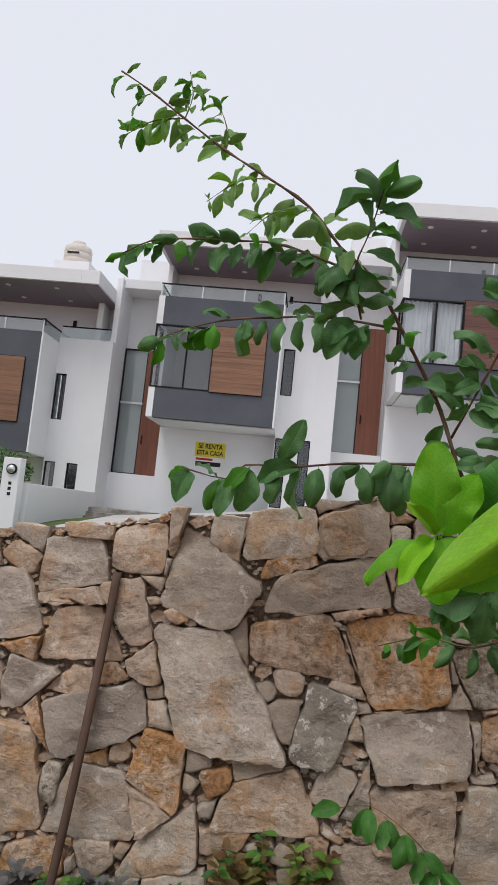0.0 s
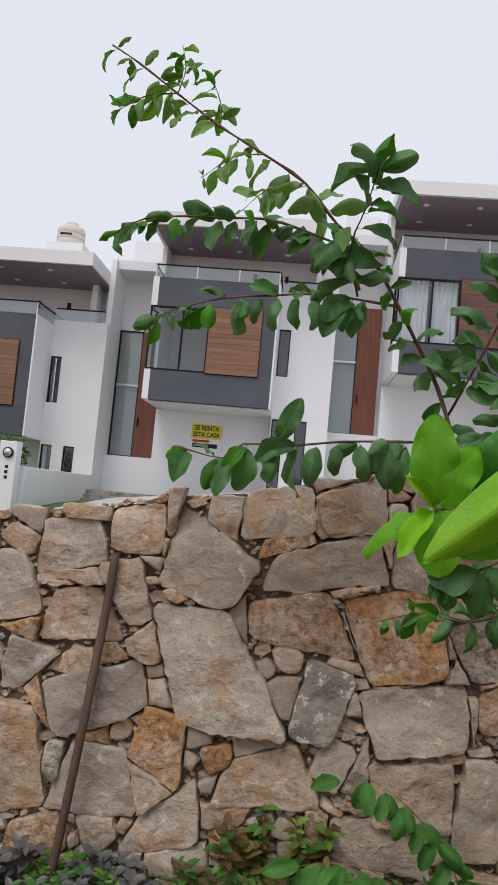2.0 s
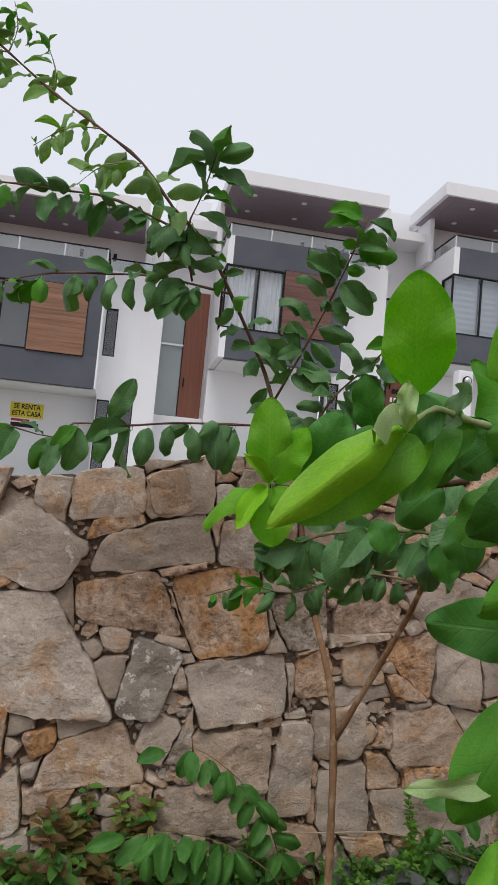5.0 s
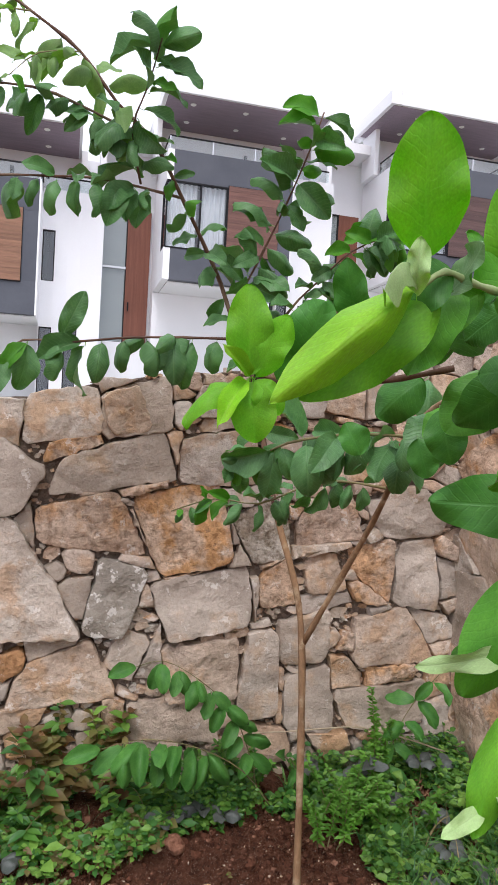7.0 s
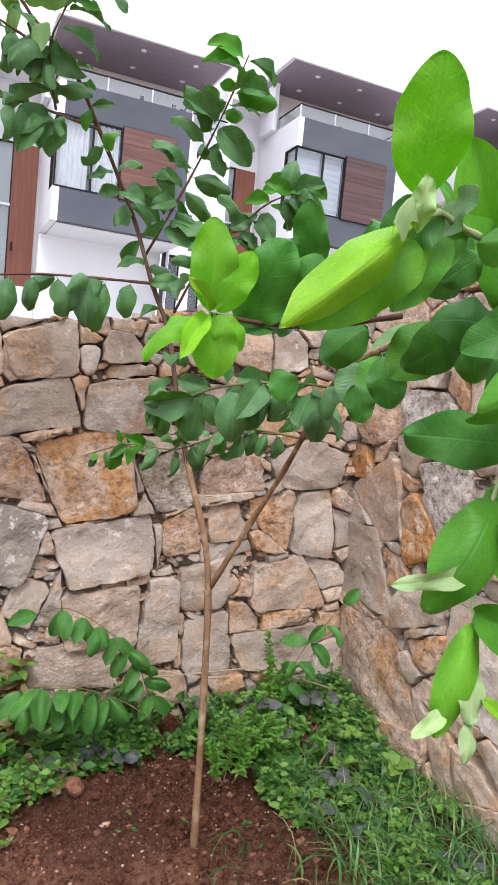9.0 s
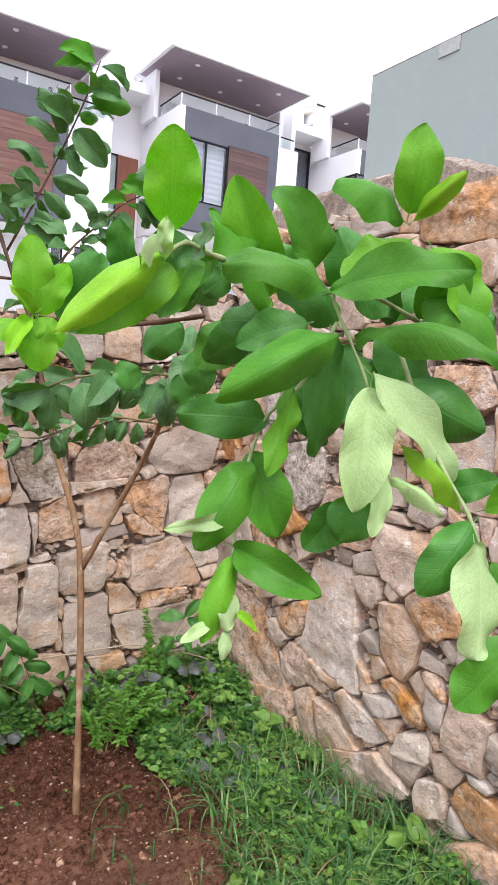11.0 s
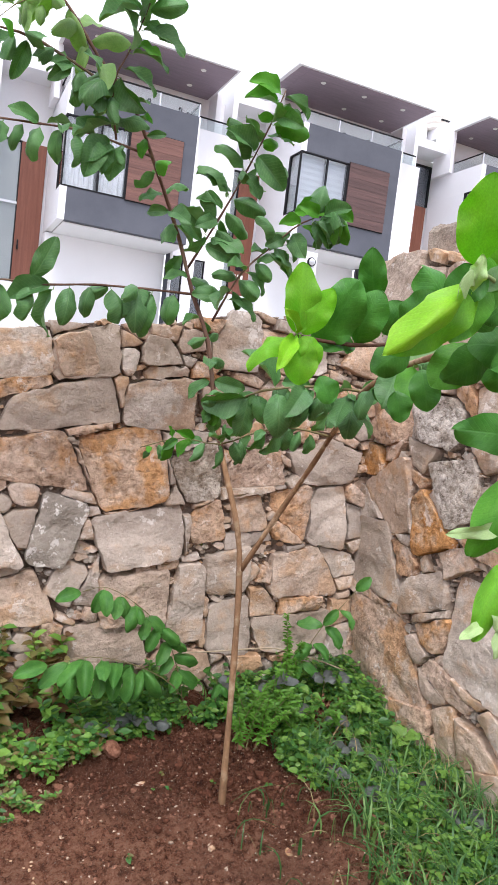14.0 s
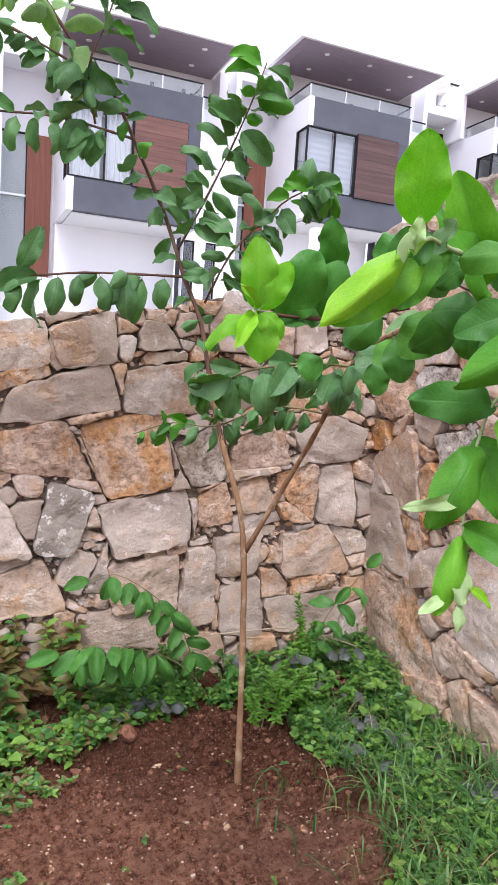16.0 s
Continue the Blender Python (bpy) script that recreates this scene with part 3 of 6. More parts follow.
# added cloth behind the side panes of the corner windows, imitating sky reflection
for x, z in ((2.36, 6.12), (9.21, 6.86)):
    bm = bmesh.new()
    rows = [[bm.verts.new((x + 0.02 * math.sin(i * 1.4), 19.22 + 0.05 * i, h)) for h in (z, z + 1.76)] for i in range(12)]
    for a, b in zip(rows, rows[1:]):
        bm.faces.new((a[0], b[0], b[1], a[1])).smooth = True
    tagged(part("curtain", bm, CURTAIN), "pale cloth added to imitate sky reflection in a side pane", "curtain", "window curtains")

# stair glazing over the last entrance
stair = tagged(part("window_1", box(15.22, 15.96, 21.86, 21.94, 8.88, 10.3, bevel=0), CHARCOAL), "dark stair window over an entrance door", "window", kind="structure")
for a, b, c, d in ((15.20, 15.27, 8.88, 10.3), (15.91, 15.98, 8.88, 10.3), (15.20, 15.98, 10.3, 10.36)):
    part("frame", box(a, b, 21.78, 21.95, c, d, bevel=0.004), FRAME, stair)
pane = part("pane", box(15.27, 15.91, 21.82, 21.83, 8.88, 10.3, bevel=0), GLASS, stair)
pane.visible_shadow = False

# small plate on a wooden door
plate = tagged(empty("number_plate", (8.69, 21.79, 4.95)), "dark plate with small white bars on the door", "plate")
part("backing", box(-0.16, 0.16, -0.006, 0.008, 0.30, 0.46, bevel=0.003), FRAME, plate)
for x in (-0.2, -0.07, 0.06):
    part("number_bar", box(x, x + 0.08, -0.008, 0.008, 0.02, 0.17, bevel=0.002), LAMPW, plate)

# roof aerials
for x, z, h in ((-6.5, 8.0, 0.9), (7.6, 10.55, 0.8), (1.1, 9.4, 0.9)):
    a = tagged(empty("roof_rod", (x, 21.9, z)), "thin steel rod standing on the roof", "rod", "roof rods")
    part("rod", tube([(0, 0, 0), (0.01, 0, h)], 0.012, 6), STEEL, a)

# sage-green rendered wall on the higher terrace
bm = bmesh.new()
slab(bm, 2.30, 2.55, -9.0, 2.79, 1.6, 3.05, 0.004)
green = tagged(part("wall_green", bm, SAGE), "smooth grey-green rendered wall above the stone wall", "wall", kind="structure")
part("flashing", box(2.302, 2.548, -9.0, 2.788, 3.05, 3.056, bevel=0), CONCRETE, green)
part("patch", box(2.294, 2.2985, 2.22, 2.34, 2.985, 3.045, bevel=0), RENDER_PALE, green, "pale patch of bare render")

# concrete coping on the higher stone wall, with a broken end
bm = bmesh.new()
n = 130
rows = []
for i in range(n + 1):
    y = 2.80 - (2.80 + 1.0) * i / n
    top = 2.30 if y > 1.74 else 2.30 - 0.42 * min(0.24, 1.74 - y)
    w = 0.014 * noise.noise(Vector((y * 6, 0, 0))) + 0.012 * noise.noise(Vector((y * 25, 3, 0)))
    rows.append([bm.verts.new(p) for p in ((1.765 + w, y, 2.12), (1.755 + w, y, top - 0.025 - w), (1.785 - w, y, top + w * 0.7), (2.29, y, top + 0.01), (2.29, y, 2.1))])
for a, b in zip(rows, rows[1:]):
    for j in range(5):
        bm.faces.new((a[j], a[(j + 1) % 5], b[(j + 1) % 5], b[j]))
bm.faces.new(rows[0])
bm.faces.new(list(reversed(rows[-1])))
bmesh.ops.recalc_face_normals(bm, faces=bm.faces)
tagged(part("coping", bm, COPING), "weathered concrete coping on the stone wall", "coping", kind="structure")

# stick that leans on the stone wall
stick = tagged(part("stick", tube(smoothed([(-0.84, 2.80, -0.12), (-0.80, 2.85, 0.03), (-0.765, 2.90, 0.42), (-0.738, 2.925, 0.75), (-0.718, 2.945, 1.02), (-0.706, 2.955, 1.235)]), 0.0175, 9), BARKGREY, smooth=True),
               "weathered grey wooden stick leaning on the stone wall", "stick")


# ---- ground: garden soil below the walls, rising street behind them ----
def soil_material():
    m, n, l, b = material("red_brown_soil", 0.95, 0, 0.15)
    big, mid, fine = noise_node(n, l, 2.2, 5, 0.6, None, False), noise_node(n, l, 34, 8, 0.78, None, False), noise_node(n, l, 150, 4, 0.75, None, False)
    col = ramp(n, l, mid.outputs["Fac"], [(0.40, (0.095, 0.034, 0.019)), (0.48, (0.35, 0.140, 0.076)), (0.57, (0.57, 0.285, 0.175))]).outputs[0]
    dry = ramp(n, l, big.outputs["Fac"], [(0.4, (0, 0, 0)), (0.62, (1, 1, 1))]).outputs[0]
    pale = mixed(n, l, 0.5, col, (0.27, 0.135, 0.086))
    col = mixed(n, l, dry, col, pale)
    # freshly dug, damp soil round the sapling
    tc, sep = n.new("ShaderNodeTexCoord"), n.new("ShaderNodeSeparateXYZ")
    l.new(tc.outputs["Object"], sep.inputs[0])
    lean, edge = n.new("ShaderNodeMath"), n.new("ShaderNodeMath")
    lean.operation, edge.operation = "MULTIPLY_ADD", "MULTIPLY_ADD"
    lean.inputs[1].default_value = 0.42
    l.new(sep.outputs[0], lean.inputs[0])
    l.new(sep.outputs[1], lean.inputs[2])
    rag = noise_node(n, l, 6.0, 5, 0.65, None, False)
    edge.inputs[1].default_value = 1.2
    l.new(rag.outputs["Fac"], edge.inputs[0])
    l.new(lean.outputs[0], edge.inputs[2])
    part_way = n.new("ShaderNodeMapRange")
    part_way.inputs[1].default_value, part_way.inputs[2].default_value = 2.95, 3.25
    l.new(edge.outputs[0], part_way.inputs[0])
    damp = mixed(n, l, 1.0, col, (0.56, 0.48, 0.45), "MULTIPLY")
    col = mixed(n, l, part_way.outputs[0], col, damp)
    grit = ramp(n, l, fine.outputs["Fac"], [(0.58, (0, 0, 0)), (0.64, (1, 1, 1))]).outputs[0]
    col = mixed(n, l, grit, col, (0.48, 0.32, 0.22))
    l.new(col, b.inputs["Base Color"])
    add = n.new("ShaderNodeMath")
    l.new(mid.outputs["Fac"], add.inputs[0])
    l.new(fine.outputs["Fac"], add.inputs[1])
    bumped(n, l, b, add.outputs[0], 1.0, 0.05)
    return m


SOIL = soil_material()
CLAY = surface("dry_clay_crumb", (0.204, 0.089, 0.054), (0.323, 0.162, 0.102), 30, 120, 0.95, 0.1, 1.0, 0.006)
DAMP = surface("damp_soil_crumb", (0.076, 0.029, 0.017), (0.152, 0.062, 0.036), 30, 120, 0.95, 0.1, 1.0, 0.006)
PAVING = surface("pale_concrete_paving", (0.48, 0.47, 0.45), (0.60, 0.59, 0.56), 1.5, 40, 0.9, 0.2, 0.4, 0.004)
LAWN = surface("short_grass", (0.07, 0.11, 0.03), (0.14, 0.19, 0.06), 2, 30, 0.9, 0.2, 1.0, 0.03, (0.22, 0.19, 0.13), 0.6)


def soil_height(x, y):
    d = math.hypot(x - 0.55, (y - 2.15) * 1.3)
    heap = 0.05 * math.exp(-((x - 0.6) / 0.45) ** 2 - ((y - 2.62) / 0.1) ** 2)
    rise = 0.09 * max(0.0, min(1.0, (y - 2.55) / 0.4)) + 0.06 * max(0.0, min(1.0, (x - 1.0) / 0.6))
    lumps = 0.024 * noise.noise(Vector((x * 5, y * 5, 0))) + 0.018 * noise.noise(Vector((x * 14, y * 14, 4))) + 0.014 * noise.noise(Vector((x * 33, y * 33, 9))) + 0.008 * noise.noise(Vector((x * 71, y * 71, 2)))
    return -0.165 + 0.025 * min(1.0, d) + heap + rise + lumps


bm = bmesh.new()
xs = [-150, -40, -12, -6, -3.5] + [-2.4 + 0.06 * i for i in range(23)] + [-1.02 + 0.0125 * i for i in range(224)] + [1.8, 6, 20, 150]
ys = [-150, -40, -12, -5, -2, -0.5, 0.5, 1.0] + [1.25 + 0.0125 * i for i in range(132)] + [2.92, 2.98, 3.04, 3.09]
grid = [[bm.verts.new((x, y, soil_height(x, y) if 1.2 < y and -3 < x < 1.85 else -0.16)) for y in ys] for x in xs]
for a, b in zip(grid, grid[1:]):
    for j in range(len(ys) - 1):
        bm.faces.new((a[j], b[j], b[j + 1], a[j + 1]))
for f in bm.faces:
    f.smooth = True
tagged(part("ground", bm, SOIL), "bare red-brown garden soil with grit", "ground", kind="structure")

# clods and pebbles on the soil
rng = random.Random(12)
ball = bmesh.new()
bmesh.ops.create_icosphere(ball, subdivisions=1, radius=1.0)
ball_at = [v.co.copy() for v in ball.verts]
ball_faces = [[v.index for v in f.verts] for f in ball.faces]
ball.free()
places, faces, kinds = [], [], []
for k in range(34000):
    x, y = rng.uniform(-1.6, 1.6), rng.uniform(1.3, 2.85)
    loose = noise.noise(Vector((x * 3.5, y * 3.5, 7)))
    dug = y + 0.42 * x + 0.25 * loose > 2.47
    if rng.random() > (0.85 if dug else 0.5 + 0.8 * loose):
        continue
    r = min(0.022, 0.0018 + rng.expovariate(330 if dug else 400))
    z = soil_height(x, y)
    s = [rng.uniform(0.7, 1.3), rng.uniform(0.7, 1.3), rng.uniform(0.6, 1.0)]
    kind = 1 if rng.random() < (0.02 if dug else 0.05) and r < 0.009 else rng.choice((0, 0, 3, 3, 3, 2) if dug else (0, 0, 0, 0, 2, 3))
    first = len(places)
    for c in ball_at:
        places.append((x + r * (c.x * s[0] + rng.gauss(0, 0.13)), y + r * (c.y * s[1] + rng.gauss(0, 0.13)), z + r * (0.2 + c.z * s[2] + rng.gauss(0, 0.12))))
    for f in ball_faces:
        faces.append([first + q for q in f])
        kinds.append(kind)
for k in range(2600):
    x, y = rng.uniform(-1.2, 1.15), rng.uniform(1.3, 2.6)
    if rng.random() > 0.4 + noise.noise(Vector((x * 4, y * 4, 3))):
        continue
    r = rng.uniform(0.0015, 0.0045) if k % 60 else rng.uniform(0.010, 0.022)
    z = soil_height(x, y)
    s = [rng.uniform(0.6, 1.5), rng.uniform(0.6, 1.5), rng.uniform(0.4, 0.8)]
    first = len(places)
    for c in ball_at:
        places.append((x + r * (c.x * s[0] + rng.gauss(0, 0.2)), y + r * (c.y * s[1] + rng.gauss(0, 0.2)), z + r * (0.3 + c.z * s[2])))
    for f in ball_faces:
        faces.append([first + q for q in f])
        kinds.append(1 if k % 60 else rng.choice((1, 2, 4)))
me = bpy.data.meshes.new("soil_clods")
me.from_pydata(places, [], faces)
me.materials.append(SOIL)
me.materials.append(STONE_TAN)
me.materials.append(CLAY)
me.materials.append(DAMP)
me.materials.append(STONE_RUST)
me.polygons.foreach_set("material_index", kinds)
tagged(new("soil_clods", me), "soil clods and pale pebbles on the ground", "soil", kind="stuff")


def street_height(x, y):
    near = north_top(max(-7, min(x, 1.7))) - 0.3
    far = 1.03 + (0.2 if x < -5 else 0.13) * (max(-40, min(x, 24)) + 5)
    t = max(0.0, min(1.0, (y - 3.5) / 12.5))
    return near + (far - near) * t


def north_top(u):
    return 1.585 + 0.186 * u + 0.012 * math.sin(9 * u) + 0.008 * math.sin(23 * u + 1)


bm = bmesh.new()
xs = [-150, -80, -40, -25] + [-16 + 1.0 * i for i in range(43)] + [40, 80, 150]
ys = [3.42, 4, 5, 6, 8, 10, 12, 14, 16, 20, 26, 40, 90, 200]
grid = [[bm.verts.new((x, y, street_height(x, y))) for y in ys] for x in xs]
for a, b in zip(grid, grid[1:]):
    for j in range(len(ys) - 1):
        bm.faces.new((a[j], b[j], b[j + 1], a[j + 1])).smooth = True
tagged(part("upper_ground", bm, LAWN), "sloping grassy ground in front of the houses", "ground", kind="structure")

bm = bmesh.new()
xs, ys = [-4.3 + 1.2 * i for i in range(26)], [8, 10, 12, 14, 16, 18, 20.3]
grid = [[bm.verts.new((x, y, street_height(x, y) + 0.03)) for y in ys] for x in xs]
for a, b in zip(grid, grid[1:]):
    for j in range(len(ys) - 1):
        bm.faces.new((a[j], b[j], b[j + 1], a[j + 1])).smooth = True
tagged(part("road", bm, PAVING), "pale concrete paving in front of the houses", "road", kind="structure")

bm = bmesh.new()
xs, ys = [2.26, 2.6, 4, 8, 16, 40, 150], [-9, -4, -1, 1, 2.4, 3.44]
grid = [[bm.verts.new((x, y, street_height(x, 3.42))) for y in ys] for x in xs]
for a, b in zip(grid, grid[1:]):
    for j in range(len(ys) - 1):
        bm.faces.new((a[j], b[j], b[j + 1], a[j + 1])).smooth = True
tagged(part("terrace_ground", bm, LAWN), "grassy ground behind the green wall", "ground", kind="structure")


# ---- dry stone retaining walls: where each stone lies (along, up, width, height, turn, kind) ----
NORTH_STONES = []
NORTH_STONES += [
    (0.560, 1.640, 0.150, 0.090, -10, "T"),
    (0.920, 1.630, 0.240, 0.250, 0, "G"),
    (1.120, 1.610, 0.210, 0.210, 0, "T"),
    (1.300, 1.600, 0.180, 0.190, 0, "G"),
    (1.490, 1.380, 0.270, 0.260, 0, "R"),
    (1.210, 1.350, 0.330, 0.260, 0, "T"),
    (0.920, 1.330, 0.250, 0.230, 0, "G"),
    (-1.330, 1.280, 0.220, 0.160, 0, "T"),
    (1.470, 1.100, 0.360, 0.210, 5, "G"),
    (-1.290, 0.750, 0.290, 0.270, 0, "T"),
    (-0.300, 0.540, 0.090, 0.080, 0, "G"),
]
NORTH_STONES += [
    (-0.680, 0.120, 0.140, 0.130, 0, "T"),
    (0.800, 0.080, 0.280, 0.170, 0, "T"),
    (0.250, 0.040, 0.300, 0.180, 0, "G"),
    (1.510, 0.000, 0.340, 0.180, 0, "D"),
]
# larger blocks also: lean, taper towards the foot, slope of the bed
NORTH_BLOCKS = []
NORTH_BLOCKS += [
    (-1.122, 1.258, 0.099, 0.160, 61, "T", -0.082, 0.107, -0.247),
    (-0.901, 1.251, 0.279, 0.214, 10, "P", 0.102, -0.282, -0.219),
    (-0.634, 1.335, 0.223, 0.197, 6, "T", 0.132, 0.044, 0.223),
    (-0.333, 1.215, 0.360, 0.286, -24, "G", -0.058, 0.288, -0.345),
    (-0.064, 1.457, 0.302, 0.202, 12, "P", 0.161, -0.116, 0.081),
    (0.184, 1.484, 0.160, 0.185, 13, "T", -0.081, -0.146, 0.122),
    (0.145, 1.261, 0.475, 0.175, 12, "G", 0.166, -0.216, 0.506),
    (0.042, 1.024, 0.382, 0.210, 2, "R", -0.342, -0.329, 0.624),
    (0.455, 1.013, 0.342, 0.357, 11, "R", -0.111, 0.182, -0.029),
    (-1.179, 1.063, 0.272, 0.293, 8, "G", -0.110, -0.223, -0.148),
    (-0.841, 0.972, 0.277, 0.216, 6, "T", -0.084, -0.629, 0.130),
]
NORTH_BLOCKS += [
    (-0.643, 1.078, 0.149, 0.272, 14, "T", -0.183, 0.575, -0.007),
    (-1.055, 0.741, 0.158, 0.218, -11, "G", 0.279, 0.916, -0.168),
    (-0.280, 0.814, 0.381, 0.472, 0, "P", -0.468, -0.315, 0.040),
    (0.026, 0.874, 0.119, 0.094, -2, "T", -0.259, 0.545, 0.024),
    (0.168, 0.720, 0.190, 0.306, -9, "D", 0.104, 0.238, -0.057),
    (0.543, 0.703, 0.392, 0.252, 11, "G", -0.023, 0.196, 0.044),
    (-0.733, 0.652, 0.419, 0.219, 21, "G", 0.057, 0.072, -0.171),
    (-1.072, 0.378, 0.272, 0.435, 3, "T", -0.101, -0.005, -0.176),
    (-0.885, 0.390, 0.074, 0.157, -6, "L", -0.038, 0.256, 0.204),
    (-0.705, 0.329, 0.312, 0.276, -0, "G", 0.054, -0.543, -0.087),
    (-0.619, 0.531, 0.094, 0.080, 25, "T", 0.242, -0.014, 0.106),
]
NORTH_BLOCKS += [
    (-0.457, 0.500, 0.217, 0.246, -23, "R", -0.259, -0.339, 0.195),
    (-0.221, 0.473, 0.124, 0.097, 26, "O", 0.099, 0.167, -0.400),
    (-0.032, 0.409, 0.365, 0.206, 12, "T", 0.062, -0.440, 0.462),
    (0.233, 0.497, 0.139, 0.187, -28, "G", -0.045, -0.056, 0.157),
    (0.543, 0.416, 0.324, 0.252, 3, "T", -0.009, 0.073, 0.080),
    (-0.418, 0.190, 0.313, 0.170, 26, "P", 0.638, -0.196, 0.727),
    (-0.933, 0.080, 0.260, 0.143, 15, "R", 0.075, -0.211, 0.170),
    (-0.112, 0.160, 0.239, 0.114, 9, "O", -0.099, -0.060, -0.010),
    (0.228, 1.492, 0.292, 0.205, 14, "G", 0.174, 0.045, 0.236),
    (0.413, 1.481, 0.073, 0.118, 1, "P", 0.041, 0.400, 0.166),
    (0.548, 1.542, 0.162, 0.123, 3, "G", -0.170, -0.420, -0.202),
]
NORTH_BLOCKS += [
    (0.438, 1.622, 0.095, 0.079, 9, "R", -0.382, 0.410, 0.663),
    (0.570, 1.307, 0.326, 0.212, 5, "P", 0.032, -0.079, 0.259),
    (0.795, 1.001, 0.217, 0.254, 22, "L", 0.082, 0.413, 0.082),
    (1.075, 1.050, 0.286, 0.190, 13, "R", 0.058, -0.249, 0.334),
    (0.860, 0.772, 0.166, 0.182, 16, "R", 0.131, -0.254, 0.446),
    (1.070, 0.823, 0.171, 0.175, 9, "T", -0.104, -0.260, 0.115),
    (1.294, 0.848, 0.209, 0.194, -8, "R", -0.330, 0.234, 1.113),
    (1.518, 0.821, 0.200, 0.312, -2, "G", -0.032, -0.335, 0.229),
    (0.989, 0.536, 0.221, 0.212, 9, "G", 0.137, 0.149, 0.212),
    (1.394, 0.532, 0.334, 0.241, 5, "T", -0.244, -0.455, 0.273),
    (1.384, 0.229, 0.421, 0.189, 3, "G", -0.132, 0.213, 0.012),
]
NORTH_BLOCKS += [
    (0.801, 0.391, 0.156, 0.384, 7, "G", 0.144, -0.332, -0.084),
    (1.026, 0.267, 0.224, 0.267, 3, "G", -0.017, -0.135, 0.326),
    (0.420, 0.215, 0.367, 0.192, -1, "T", -0.219, -0.238, 0.316),
]
EAST_STONES = []
EAST_STONES += [
    (2.37, 2.00, 0.34, 0.18, 0, "R"),
    (2.00, 1.95, 0.27, 0.16, 0, "T"),
    (2.15, 1.78, 0.34, 0.19, 0, "T"),
    (1.86, 1.64, 0.28, 0.19, 0, "T"),
    (1.53, 1.48, 0.31, 0.14, 0, "R"),
    (2.08, 1.46, 0.32, 0.23, 0, "T"),
    (2.47, 1.38, 0.31, 0.21, 0, "L"),
    (1.83, 1.34, 0.25, 0.19, 0, "R"),
    (2.98, 1.14, 0.25, 0.14, 0, "O"),
    (1.87, 1.14, 0.22, 0.18, 0, "G"),
    (1.62, 1.07, 0.16, 0.12, 0, "G"),
]
EAST_STONES += [
    (2.06, 0.93, 0.30, 0.21, 0, "R"),
    (1.36, 0.82, 0.18, 0.17, 0, "R"),
    (1.53, 0.72, 0.23, 0.18, 0, "R"),
    (1.32, 0.60, 0.18, 0.17, 0, "G"),
    (1.68, 0.56, 0.17, 0.25, 0, "T"),
    (1.36, 0.37, 0.18, 0.24, 0, "T"),
    (1.29, 0.15, 0.20, 0.16, 0, "R"),
]
EAST_BLOCKS = []
EAST_BLOCKS += [
    (2.730, 0.967, 0.287, 0.331, -25, "T", 0.083, 1.011, -0.086),
    (2.806, 1.330, 0.280, 0.185, -28, "R", 0.085, 0.350, -0.442),
    (2.303, 1.082, 0.227, 0.285, -16, "L", 0.103, 0.613, 0.189),
    (2.469, 0.917, 0.201, 0.278, -26, "O", 0.089, -1.024, -0.165),
    (2.849, 0.668, 0.362, 0.351, -2, "G", 0.343, -0.341, -0.185),
    (2.427, 0.606, 0.299, 0.163, -24, "G", -0.285, -0.269, -0.082),
    (2.346, 0.437, 0.168, 0.127, -13, "R", -0.200, 0.872, -0.732),
    (2.694, 0.241, 0.522, 0.431, -8, "R", 0.246, -0.443, 0.169),
    (2.076, 0.525, 0.345, 0.443, 1, "P", 0.129, -0.292, -0.090),
    (2.205, 0.267, 0.087, 0.283, -49, "R", 0.489, 0.481, -0.018),
    (2.167, 0.065, 0.137, 0.239, -17, "T", 0.080, 0.418, -0.337),
]
EAST_BLOCKS += [
    (1.850, 0.214, 0.099, 0.236, -39, "P", 0.546, 0.005, 0.014),
    (1.813, 0.013, 0.373, 0.152, -24, "T", 0.750, -0.070, 0.071),
    (1.482, 0.090, 0.151, 0.124, -28, "T", -0.338, -0.370, 0.281),
    (1.578, 0.230, 0.158, 0.096, -14, "P", -0.157, -0.540, -0.065),
    (1.733, 0.308, 0.146, 0.080, -21, "P", 0.476, 0.204, 0.388),
    (1.631, 0.370, 0.060, 0.203, -51, "O", 0.176, -0.071, 0.158),
    (1.493, 1.260, 0.249, 0.165, -17, "P", 0.117, 0.381, -0.085),
    (1.453, 0.970, 0.145, 0.151, -13, "P", -0.063, -0.035, -0.072),
    (1.863, 0.700, 0.125, 0.117, -6, "T", 0.245, 0.784, -0.302),
    (1.614, 2.057, 0.316, 0.170, -2, "O", 0.107, 0.011, -0.394),
    (1.597, 1.885, 0.319, 0.140, -1, "T", 0.358, 0.221, -0.109),
]
EAST_BLOCKS += [
    (1.553, 1.688, 0.277, 0.206, 1, "L", 0.236, 0.140, -0.129),
]
STONE_KINDS = {"G": STONE_GREY, "T": STONE_TAN, "R": STONE_RUST, "O": STONE_ORANGE, "D": STONE_DARK, "L": STONE_PALE, "P": STONE_BUFF}
STONE_WORDS = {"G": "grey limestone block", "T": "tan limestone block", "R": "rusty limestone block", "O": "orange limestone block", "D": "dark grey limestone block", "L": "pale pitted limestone block", "P": "pale buff limestone block"}


